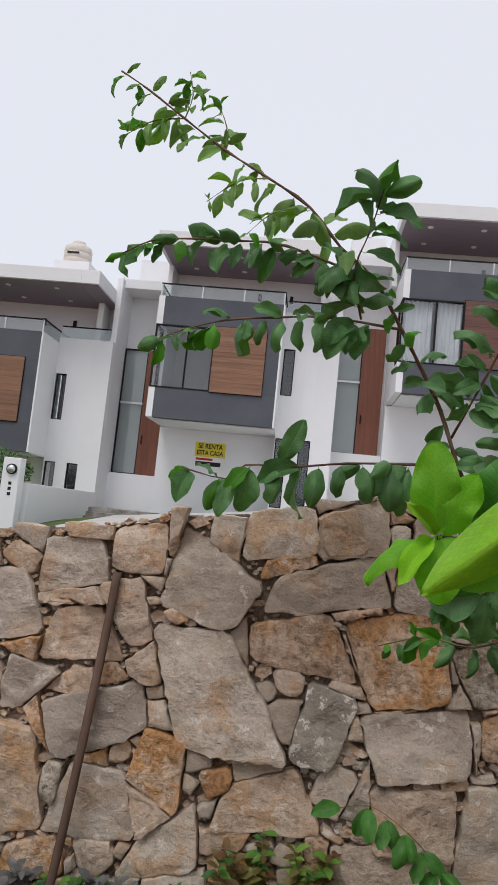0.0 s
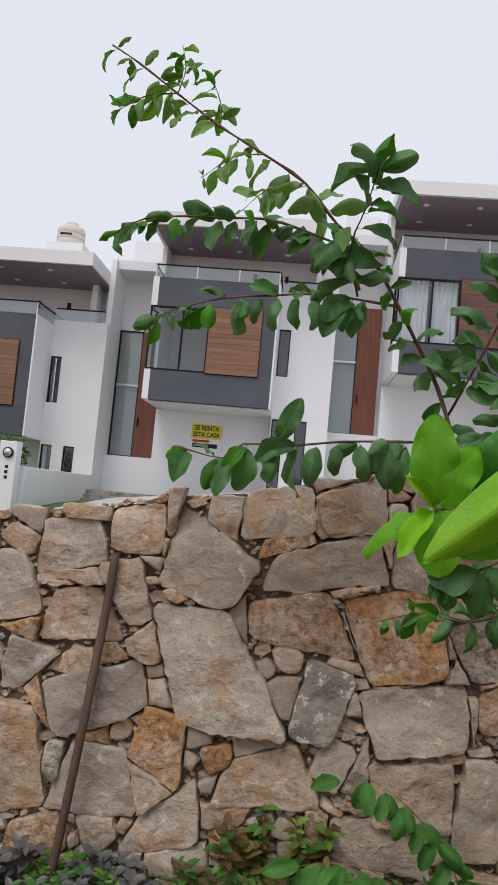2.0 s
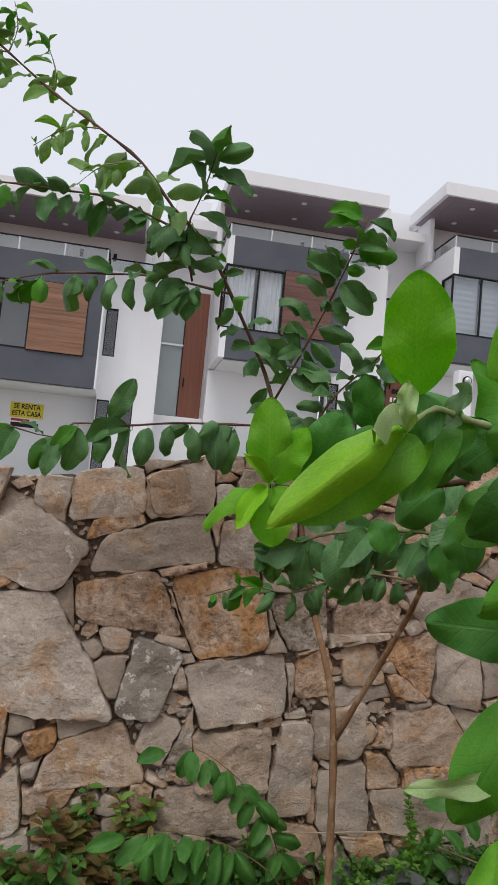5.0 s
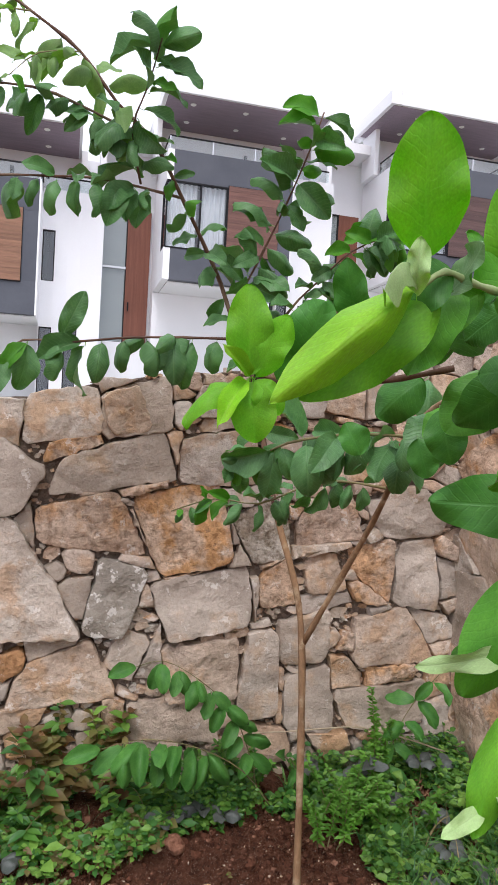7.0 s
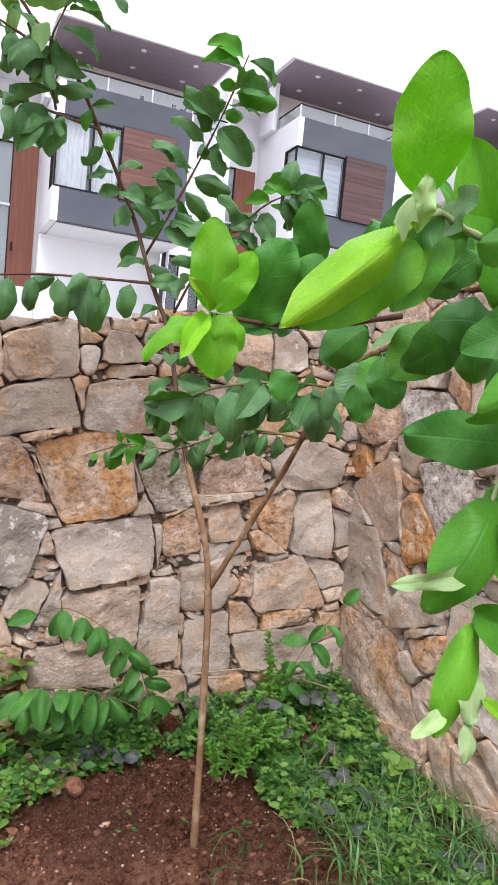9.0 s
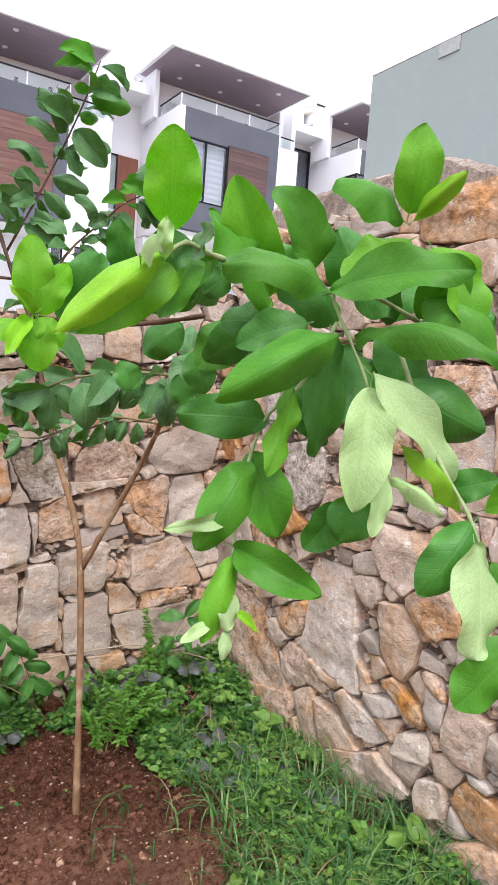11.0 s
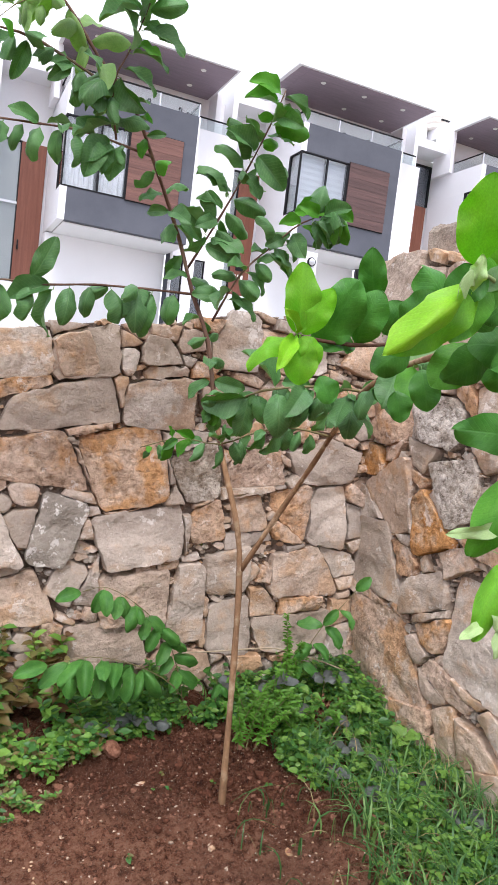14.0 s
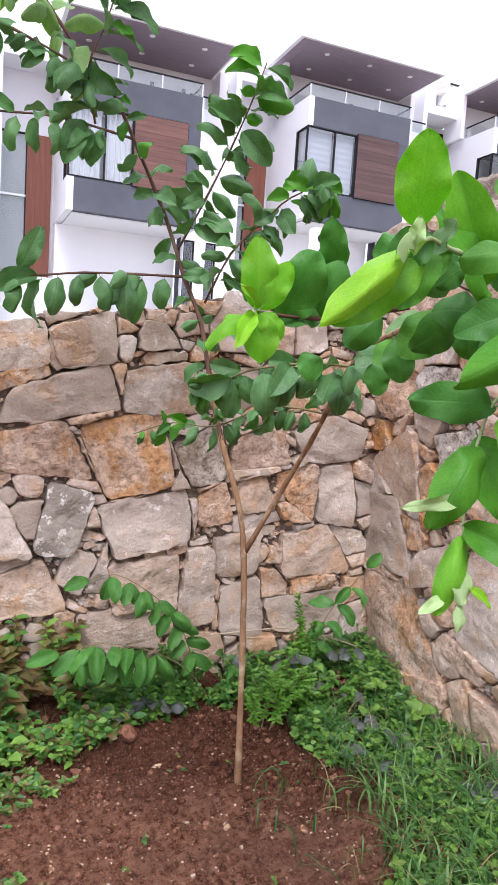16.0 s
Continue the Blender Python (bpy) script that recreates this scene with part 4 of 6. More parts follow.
def block_radius(s, d):
    a = radians(s[4])
    x, y = d[0] * math.cos(a) + d[1] * math.sin(a), -d[0] * math.sin(a) + d[1] * math.cos(a)
    a2, b2, e = s[2] / 2, s[3] / 2, 3.4
    q = (abs(x / a2) ** e + abs(y / b2) ** e) ** (1 / e)
    n = (math.copysign(abs(x / a2) ** (e - 1), x) / a2, math.copysign(abs(y / b2) ** (e - 1), y) / b2)
    m = (n[0] * math.cos(a) - n[1] * math.sin(a), n[0] * math.sin(a) + n[1] * math.cos(a))
    k = math.hypot(*m) or 1
    return 1 / q, (m[0] / k, m[1] / k)


def clip(poly, p, n):
    """What of a polygon lies on the near side of the line through p with normal n."""
    out = []
    for (ax, ay), (bx, by) in zip(poly, poly[1:] + poly[:1]):
        da, db = (ax - p[0]) * n[0] + (ay - p[1]) * n[1], (bx - p[0]) * n[0] + (by - p[1]) * n[1]
        if da <= 0:
            out.append((ax, ay))
        if da * db < 0:
            k = da / (da - db)
            out.append((ax + k * (bx - ax), ay + k * (by - ay)))
    return out


def block_outline(s, rng):
    """A four-sided block with its own lean, taper and bed slope, its long edges slightly broken, counter-clockwise."""
    x, z, w, h, turn, kind, lean, taper, slope = s
    a = radians(turn)
    u, v = Vector((math.cos(a), math.sin(a))) * w, Vector((-math.sin(a), math.cos(a))) * h
    up = v + u / w * lean * h
    k = u * taper + v * slope
    corners = [Vector((x, z)) + u * p / 2 + up * q / 2 + k * p * q / 4 for p, q in ((-1, -1), (1, -1), (1, 1), (-1, 1))]
    out = []
    for p, q in zip(corners, corners[1:] + corners[:1]):
        way = q - p
        side = Vector((way.y, -way.x)) / (way.length or 1)
        nip = min(0.22, 0.022 / (way.length or 1))
        out.append(p + way * nip * rng.uniform(0.4, 1.3))
        for t in (0.36, 0.68) if way.length > 0.12 else (0.5,):
            out.append(p + way * (t + rng.uniform(-0.08, 0.08)) + side * way.length * rng.uniform(-0.012, 0.035))
        out.append(q - way * nip * rng.uniform(0.4, 1.3))
    return [(p.x, p.y) for p in out]


def stone_outlines(stones, low, top, rng):
    polys = []
    blocks = [block_outline(s, rng) if len(s) > 6 else None for s in stones]
    for i, s in enumerate(stones):
        if blocks[i]:
            poly = clip(blocks[i], (s[0], top(s[0]) + 0.01), (0.0, 1.0))
            polys.append(clip(poly, (s[0], low), (0.0, -1.0)) if poly else poly)
            continue
        a = radians(s[4])
        corners = [(1, 1), (-1, 1), (-1, -1), (1, -1)]
        poly = []
        cut = rng.randrange(4) if rng.random() < 0.45 else -1
        for c, (cx, cy) in enumerate(corners):
            x, y = cx * s[2] / 2 * rng.uniform(1.05, 1.38), cy * s[3] / 2 * rng.uniform(1.05, 1.38)
            spots = [(x, y)]
            if c == cut:
                d = rng.uniform(0.15, 0.42)
                if cx * cy > 0:
                    spots = [(x, y * (1 - d * 0.8)), (x * (1 - d), y)]
                else:
                    spots = [(x * (1 - d), y), (x, y * (1 - d * 0.8))]
            poly += [(s[0] + x * math.cos(a) - y * math.sin(a), s[1] + x * math.sin(a) + y * math.cos(a)) for x, y in spots]
        for j, o in enumerate(stones):
            if j == i or abs(o[0] - s[0]) > 0.75 or abs(o[1] - s[1]) > 0.75:
                continue
            if blocks[j]:
                edge = None
                for (ax, ay), (bx, by) in zip(blocks[j], blocks[j][1:] + blocks[j][:1]):
                    k = math.hypot(bx - ax, by - ay) or 1e-6
                    n = ((by - ay) / k, -(bx - ax) / k)
                    out = (s[0] - ax) * n[0] + (s[1] - ay) * n[1]
                    if edge is None or out > edge[0]:
                        edge = (out, (ax + n[0] * 0.004, ay + n[1] * 0.004), (-n[0], -n[1]))
                if poly:
                    poly = clip(poly, edge[1], edge[2])
                continue
            d = (o[0] - s[0], o[1] - s[1])
            far = math.hypot(*d) or 1e-6
            d = (d[0] / far, d[1] / far)
            r, n = block_radius(s, d)
            q, m = block_radius(o, (-d[0], -d[1]))
            n = (n[0] - m[0] + d[0] * 0.25, n[1] - m[1] + d[1] * 0.25)
            k = math.hypot(*n) or 1
            n = (n[0] / k, n[1] / k)
            at = far * r / (r + q) - 0.0022
            if poly:
                poly = clip(poly, (s[0] + d[0] * at, s[1] + d[1] * at), n)
        lift = rng.uniform(-0.025, 0.015)
        if poly:
            poly = clip(poly, (s[0], top(s[0]) + lift), (0.0, 1.0))
        if poly:
            poly = clip(poly, (s[0], low), (0.0, -1.0))
        polys.append(poly)
    return polys


def resampled(poly, step, rng, rough):
    out = []
    for (ax, ay), (bx, by) in zip(poly, poly[1:] + poly[:1]):
        far = math.hypot(bx - ax, by - ay)
        if far < 0.006:
            continue
        n = max(1, round(far / step))
        for k in range(n):
            t = k / n
            j = rough if k else rough * 0.6
            out.append((ax + t * (bx - ax) + rng.gauss(0, j), ay + t * (by - ay) + rng.gauss(0, j)))
    return out


def stone_mesh(poly, depth, rng, step=0.028, rough=0.0035):
    """A split-faced block in (along, out, up), centred: back ring, broken arris, a flat face with its own tilt and split planes."""
    cx, cy = sum(p[0] for p in poly) / len(poly), sum(p[1] for p in poly) / len(poly)
    seed = Vector((rng.uniform(0, 50), rng.uniform(0, 50), 0))
    pts = []
    for x, y in resampled(poly, step, rng, rough):
        u, v = x - cx, y - cy
        k = 1 - 0.016 * max(0.0, noise.noise(Vector((x * 22, y * 22, 5)) + seed)) - 0.02 * max(0.0, noise.noise(Vector((x * 9, y * 9, 8)) + seed))
        pts.append((u * k, v * k))
    if len(pts) < 4:
        return None, cx, cy
    size = math.sqrt(sum(x * x + y * y for x, y in pts) / len(pts))
    bm = bmesh.new()
    proud = rng.uniform(-0.004, 0.026)
    tx, ty = rng.gauss(0, 0.05), rng.gauss(0.0, 0.05)
    big = size > 0.075
    bt = rng.uniform(-0.5, 0.5)
    bc, bs = math.cos(bt), math.sin(bt)
    splits = []
    for k in range(rng.choice((0, 1, 1, 2))):
        t = rng.uniform(0, 6.283)
        splits.append((math.cos(t), math.sin(t), size * rng.uniform(0.2, 0.8), rng.uniform(0.15, 0.6)))

    def face(u, v):
        h = tx * u + ty * v + 0.007 * noise.noise(Vector((u * 7, v * 7, 0)) + seed) + 0.003 * noise.noise(Vector((u * 21, v * 21, 0)) + seed)
        for c, d, far, slope in splits:
            h -= min(0.02, slope * max(0.0, u * c + v * d - far))
        if big:
            bed = noise.noise(Vector((u * 5 * bc + v * 5 * bs, v * 8 * bc - u * 8 * bs, 4)) + seed) + 0.3 * noise.noise(Vector((u * 24, v * 24, 9)) + seed)
            for low in (-0.28, -0.02, 0.24):
                h += 0.0042 * min(1.0, max(0.0, (bed - low) / 0.05))
        return h

    rings = []
    inset = min(0.15, 0.003 / size)
    inner = [(0.95 - 0.9 * k / 11, 0.0075 + 0.0015 * k / 11) for k in range(11)] if big else [(0.93, 0.0075), (0.68, 0.008), (0.46, 0.009), (0.22, 0.009)]
    for scale, out in [(0.99, -depth), (1.0, -0.012), (1 - inset, 0.006)] + inner:
        ring = []
        for x, y in pts:
            u, v = x * scale, y * scale
            f = face(u, v) if out > -0.05 else 0.0
            wear = 0.006 * abs(noise.noise(Vector((x * 30, y * 30, 3)) + seed)) if -0.05 < out < 0.005 else 0.0
            ring.append(bm.verts.new((u, -(out + (proud + f - wear) * (out > -0.05)), v)))
        rings.append(ring)
    mid = bm.verts.new((0, -(0.009 + proud + face(0, 0)), 0))
    n = len(pts)
    for a, b in zip(rings, rings[1:]):
        for k in range(n):
            bm.faces.new((a[k], a[(k + 1) % n], b[(k + 1) % n], b[k])).smooth = a is not rings[0] and a is not rings[1]
    for k in range(n):
        bm.faces.new((rings[-1][k], rings[-1][(k + 1) % n], mid)).smooth = True
        for ring in rings[1:3]:
            e = bm.edges.get((ring[k], ring[(k + 1) % n]))
            if e:
                e.smooth = False
    bmesh.ops.recalc_face_normals(bm, faces=bm.faces)
    return bm, cx, cy


def inside(poly, x, y):
    hit = False
    for (ax, ay), (bx, by) in zip(poly, poly[1:] + poly[:1]):
        if (ay > y) != (by > y) and x < (bx - ax) * (y - ay) / (by - ay) + ax:
            hit = not hit
    return hit


def gap_to(poly, x, y):
    best = 9.0
    for (ax, ay), (bx, by) in zip(poly, poly[1:] + poly[:1]):
        dx, dy = bx - ax, by - ay
        t = max(0.0, min(1.0, ((x - ax) * dx + (y - ay) * dy) / (dx * dx + dy * dy + 1e-9)))
        best = min(best, math.hypot(x - ax - t * dx, y - ay - t * dy))
    return best


def filled(stones, u0, u1, low, top, rng, lean, tries=7000):
    """Adds blocks where no stone is listed, so that the whole wall is laid."""
    out = list(stones)
    beds = [block_outline(s, random.Random(1)) if len(s) > 6 else None for s in stones]
    for k in range(tries):
        w = rng.uniform(0.16, 0.34) if k < tries / 2 else rng.uniform(0.07, 0.16)
        h = w * (rng.uniform(0.5, 0.95) if k < tries / 2 else rng.uniform(0.3, 0.8))
        turned = rng.uniform(-15, 15) if k < tries / 2 else lean + rng.uniform(-35, 35)
        u, z = rng.uniform(u0, u1), rng.uniform(low, top(u0) + 1.0)
        if z > top(u) - h * 0.4:
            continue
        if any(len(s) > 6 and abs(s[0] - u) < 0.5 and abs(s[1] - z) < 0.5 and inside(bed, u, z) for s, bed in zip(out, beds)):
            continue
        if all(len(s) > 6 or math.hypot((u - s[0]) / (w + s[2]), (z - s[1]) / (h + s[3])) > (0.485 if k < tries / 2 else 0.44) for s in out):
            out.append((u, z, w, h, turned, rng.choice("GGTTTRRP")))
    return out


def stone_wall(name, label, stones, u0, u1, low, top, place, core, seed, lean=0.0):
    rng = random.Random(seed)
    stones = filled(stones, u0, u1, low, top, rng, lean)
    polys = stone_outlines(stones, low, top, rng)
    wall = tagged(core, label, "wall", kind="structure")
    for s, poly in zip(stones, polys):
        if len(poly) < 3:
            continue
        small = s[2] * s[3] < 0.009
        bm, cx, cy = stone_mesh(poly, 0.06, rng, 0.09 if small else 0.028, 0.003 if small else 0.0035)
        if bm is None:
            continue
        o = part("stone", bm, STONE_KINDS[s[5]], wall, STONE_WORDS[s[5]])
        o.matrix_basis = place @ Matrix.Translation((cx, 0, cy))
    # chips pressed into the joints
    chips = bmesh.new()
    made = []
    for k in range(20000):
        u = rng.uniform(u0, u1)
        z = rng.uniform(low, top(u) - 0.01)
        near = [p for s, p in zip(stones, polys) if len(p) > 2 and abs(s[0] - u) < 0.35 and abs(s[1] - z) < 0.35]
        if any(inside(p, u, z) for p in near):
            continue
        r = min([gap_to(p, u, z) for p in near] + [0.05])
        r = min([r] + [math.hypot(u - a, z - b) - c for a, b, c in made if abs(a - u) < 0.1 and abs(b - z) < 0.1])
        if r < 0.0042:
            continue
        made.append((u, z, r))
        n = rng.randint(4, 6)
        turn = rng.uniform(0, 6.28)
        out = rng.uniform(-0.022, 0.008)
        st = rng.uniform(1.1, 2.2)
        ang = rng.uniform(-0.5, 0.5)
        ring, top_ring = [], []
        for i in range(n):
            t = turn + 2 * math.pi * i / n
            q = rng.uniform(0.8, 1.35)
            a, b = r * q * st * math.cos(t), r * q * math.sin(t)
            x, y = a * math.cos(ang) - b * math.sin(ang), a * math.sin(ang) + b * math.cos(ang)
            ring.append(chips.verts.new(place @ Vector((u + x, 0.05, z + y))))
            top_ring.append(chips.verts.new(place @ Vector((u + x * 0.86, -out + rng.gauss(0, 0.003), z + y * 0.86))))
        for i in range(n):
            chips.faces.new((ring[i], ring[(i + 1) % n], top_ring[(i + 1) % n], top_ring[i]))
        f = chips.faces.new(top_ring)
        k = rng.choice((0, 0, 1, 1, 2, 3))
        for g in [f] + [e for v in top_ring for e in v.link_faces]:
            g.material_index = k
    bmesh.ops.recalc_face_normals(chips, faces=chips.faces)
    c = part("stone_chips", chips, [STONE_GREY, STONE_TAN, STONE_RUST, STONE_PALE], wall, "small chips wedged in the joints")
    tagged(c, kind="stuff")
    return wall


def east_top(v):
    return 2.17 + 0.012 * math.sin(7 * v)


def rough_core(x0, x1, y0, y1, low, top, axis, step=0.05):
    """The mortar bed behind the stones: a body with an uneven face and top."""
    bm = bmesh.new()
    a0, a1 = (x0, x1) if axis == "x" else (y0, y1)
    n = int((a1 - a0) / step)
    cols = []
    for i in range(n + 1):
        a = a0 + (a1 - a0) * i / n
        t = top(a) - 0.02
        m = 26
        col = []
        for j in range(m + 1):
            z = low + (t - low) * j / m
            wob = 0.012 * noise.noise(Vector((a * 14, z * 14, 2.0)))
            col.append(bm.verts.new((a, y0 + wob, z) if axis == "x" else (x0 + wob, a, z)))
        for back in (0.12, 0.5, 1.0):
            wob = 0.015 * noise.noise(Vector((a * 9, back * 20, 7.0)))
            col.append(bm.verts.new((a, y0 + (y1 - y0) * back, t + wob) if axis == "x" else (x0 + (x1 - x0) * back, a, t + wob)))
        col.append(bm.verts.new((a, y1, low) if axis == "x" else (x1, a, low)))
        cols.append(col)
    for a, b in zip(cols, cols[1:]):
        for j in range(len(a) - 1):
            bm.faces.new((a[j], b[j], b[j + 1], a[j + 1]))
    bm.faces.new(cols[0])
    bm.faces.new(list(reversed(cols[-1])))
    bmesh.ops.recalc_face_normals(bm, faces=bm.faces)
    return bm


north_core = part("wall_north", rough_core(-7.0, 2.3, 3.028, 3.5, -0.4, north_top, "x"), MORTAR)
stone_wall("wall_north", "retaining wall of irregular tan and grey limestone", NORTH_BLOCKS + NORTH_STONES, -4.2, 1.70, -0.25, north_top, Matrix.Translation((0, 3.0, 0)), north_core, 5)
east_core = part("wall_east", rough_core(1.748, 2.3, -9.0, 3.02, -0.4, east_top, "y"), MORTAR)
# the higher wall is laid in warmer stone
turn_east = Matrix(((0, 1, 0, 1.72), (1, 0, 0, 0), (0, 0, 1, 0), (0, 0, 0, 1)))
stone_wall("wall_east", "higher retaining wall of rough limestone blocks", EAST_BLOCKS + EAST_STONES, -1.6, 2.98, -0.25, east_top, turn_east, east_core, 8, 40.0)


# ---- leaves and bark ----
def leaf_material(name, low, high, vein, through_light, gloss, veined=0.17):
    m, n, l, b = material(name, 0.42, 0, gloss)
    tc = n.new("ShaderNodeTexCoord")
    sep = n.new("ShaderNodeSeparateXYZ")
    l.new(tc.outputs["Object"], sep.inputs[0])
    side = n.new("ShaderNodeMath")
    side.operation = "ABSOLUTE"
    l.new(sep.outputs[1], side.inputs[0])
    run = n.new("ShaderNodeMath")
    run.operation = "MULTIPLY_ADD"
    run.inputs[1].default_value = -0.45
    l.new(side.outputs[0], run.inputs[0])
    l.new(sep.outputs[0], run.inputs[2])
    wave = n.new("ShaderNodeMath")
    wave.operation = "MULTIPLY"
    wave.inputs[1].default_value = 78.0
    uneven = noise_node(n, l, 5.0, 2, 0.5)
    drift = n.new("ShaderNodeMath")
    drift.operation = "MULTIPLY_ADD"
    drift.inputs[1].default_value = 0.09
    l.new(uneven.outputs["Fac"], drift.inputs[0])
    l.new(run.outputs[0], drift.inputs[2])
    l.new(drift.outputs[0], wave.inputs[0])
    sine = n.new("ShaderNodeMath")
    sine.operation = "SINE"
    l.new(wave.outputs[0], sine.inputs[0])
    lateral = ramp(n, l, sine.outputs[0], [(0.74, (0, 0, 0)), (1.0, (0.6, 0.6, 0.6))])
    rib = ramp(n, l, side.outputs[0], [(0.012, (1, 1, 1)), (0.03, (0, 0, 0))])
    veins = mixed(n, l, 1.0, lateral.outputs[0], rib.outputs[0], "LIGHTEN")
    tone = noise_node(n, l, 3.0, 4, 0.6)
    grain = noise_node(n, l, 40.0, 3, 0.6)
    col = ramp(n, l, tone.outputs["Fac"], [(0.3, low), (0.72, high)]).outputs[0]
    spots = ramp(n, l, grain.outputs["Fac"], [(0.3, (0.86, 0.86, 0.86)), (0.7, (1.08, 1.08, 1.08))]).outputs[0]
    col = mixed(n, l, 1.0, col, spots, "MULTIPLY")
    info = n.new("ShaderNodeObjectInfo")
    hue = n.new("ShaderNodeHueSaturation")
    mr = n.new("ShaderNodeMapRange")
    mr.inputs[3].default_value, mr.inputs[4].default_value = 0.86, 1.14
    l.new(info.outputs["Random"], mr.inputs[0])
    l.new(mr.outputs[0], hue.inputs["Value"])
    l.new(col, hue.inputs["Color"])
    soft = n.new("ShaderNodeMath")
    soft.operation = "MULTIPLY"
    soft.inputs[1].default_value = veined
    l.new(veins, soft.inputs[0])
    col = mixed(n, l, soft.outputs[0], hue.outputs[0], vein)
    l.new(col, b.inputs["Base Color"])
    inv = n.new("ShaderNodeMath")
    inv.operation = "SUBTRACT"
    inv.inputs[0].default_value = 1.0
    l.new(veins, inv.inputs[1])
    bumped(n, l, b, inv.outputs[0], min(1.0, 0.2 + 1.3 * veined), 0.001 + 0.004 * (veined - 0.17))
    tr = n.new("ShaderNodeBsdfTranslucent")
    warm = mixed(n, l, 1.0, col, (1.38, 1.42, 0.55), "MULTIPLY")
    l.new(warm, tr.inputs["Color"])
    mx = n.new("ShaderNodeMixShader")
    mx.inputs[0].default_value = through_light
    out = n["Material Output"]
    l.new(b.outputs[0], mx.inputs[1])
    l.new(tr.outputs[0], mx.inputs[2])
    l.new(mx.outputs[0], out.inputs["Surface"])
    return m


LEAF_DARK = leaf_material("mature_leaf", (0.082, 0.218, 0.062), (0.160, 0.345, 0.120), (0.20, 0.38, 0.15), 0.4, 0.5, 0.42)
LEAF_DEEP = leaf_material("deep_green_leaf", (0.055, 0.215, 0.026), (0.10, 0.315, 0.046), (0.13, 0.37, 0.085), 0.38, 0.36)
LEAF_GREEN = leaf_material("green_leaf", (0.082, 0.285, 0.021), (0.138, 0.385, 0.038), (0.15, 0.41, 0.07), 0.46, 0.3)
LEAF_BRIGHT = leaf_material("fresh_leaf", (0.175, 0.475, 0.028), (0.265, 0.58, 0.046), (0.22, 0.53, 0.08), 0.55, 0.3)
LEAF_YOUNG = leaf_material("young_leaf", (0.29, 0.57, 0.028), (0.41, 0.66, 0.052), (0.46, 0.63, 0.14), 0.55, 0.35)
LEAF_TENDER = leaf_material("tender_leaf", (0.215, 0.52, 0.030), (0.32, 0.62, 0.050), (0.30, 0.60, 0.09), 0.58, 0.3)
LEAF_PALE = leaf_material("downy_leaf_underside", (0.38, 0.54, 0.23), (0.49, 0.64, 0.31), (0.55, 0.66, 0.40), 0.3, 0.15)
LEAF_UNDER = leaf_material("leaf_underside", (0.19, 0.36, 0.135), (0.29, 0.46, 0.21), (0.36, 0.52, 0.27), 0.38, 0.2)
# backlight put into the colour: paler olive leaves for the crown against the sky
LEAF_BACKLIT = leaf_material("olive_green_leaf", (0.225, 0.385, 0.13), (0.37, 0.53, 0.21), (0.38, 0.50, 0.26), 0.55, 0.4)
LEAF_DULL = leaf_material("dull_leaf_underside", (0.21, 0.34, 0.16), (0.29, 0.43, 0.225), (0.38, 0.50, 0.31), 0.2, 0.15)
TRUNK = surface("mottled_tan_bark", (0.15, 0.078, 0.040), (0.38, 0.23, 0.12), 16, 60, 0.8, 0.25, 0.6, 0.004, (0.46, 0.34, 0.21), 14.0, stretch=(1, 1, 0.35), crisp=0.5)
TWIG_PALE = surface("pale_green_shoot", (0.26, 0.34, 0.13), (0.40, 0.48, 0.24), 10, 60, 0.6, 0.3, 0.2, 0.002)
BARK = surface("smooth_red_brown_bark", (0.085, 0.04, 0.028), (0.19, 0.105, 0.065), 8, 60, 0.75, 0.3, 0.6, 0.004, (0.20, 0.14, 0.09), 6.0, stretch=(1, 1, 0.3))
TWIG_GREEN = surface("green_brown_twig", (0.14, 0.13, 0.05), (0.26, 0.22, 0.10), 12, 60, 0.7, 0.3, 0.3, 0.002)


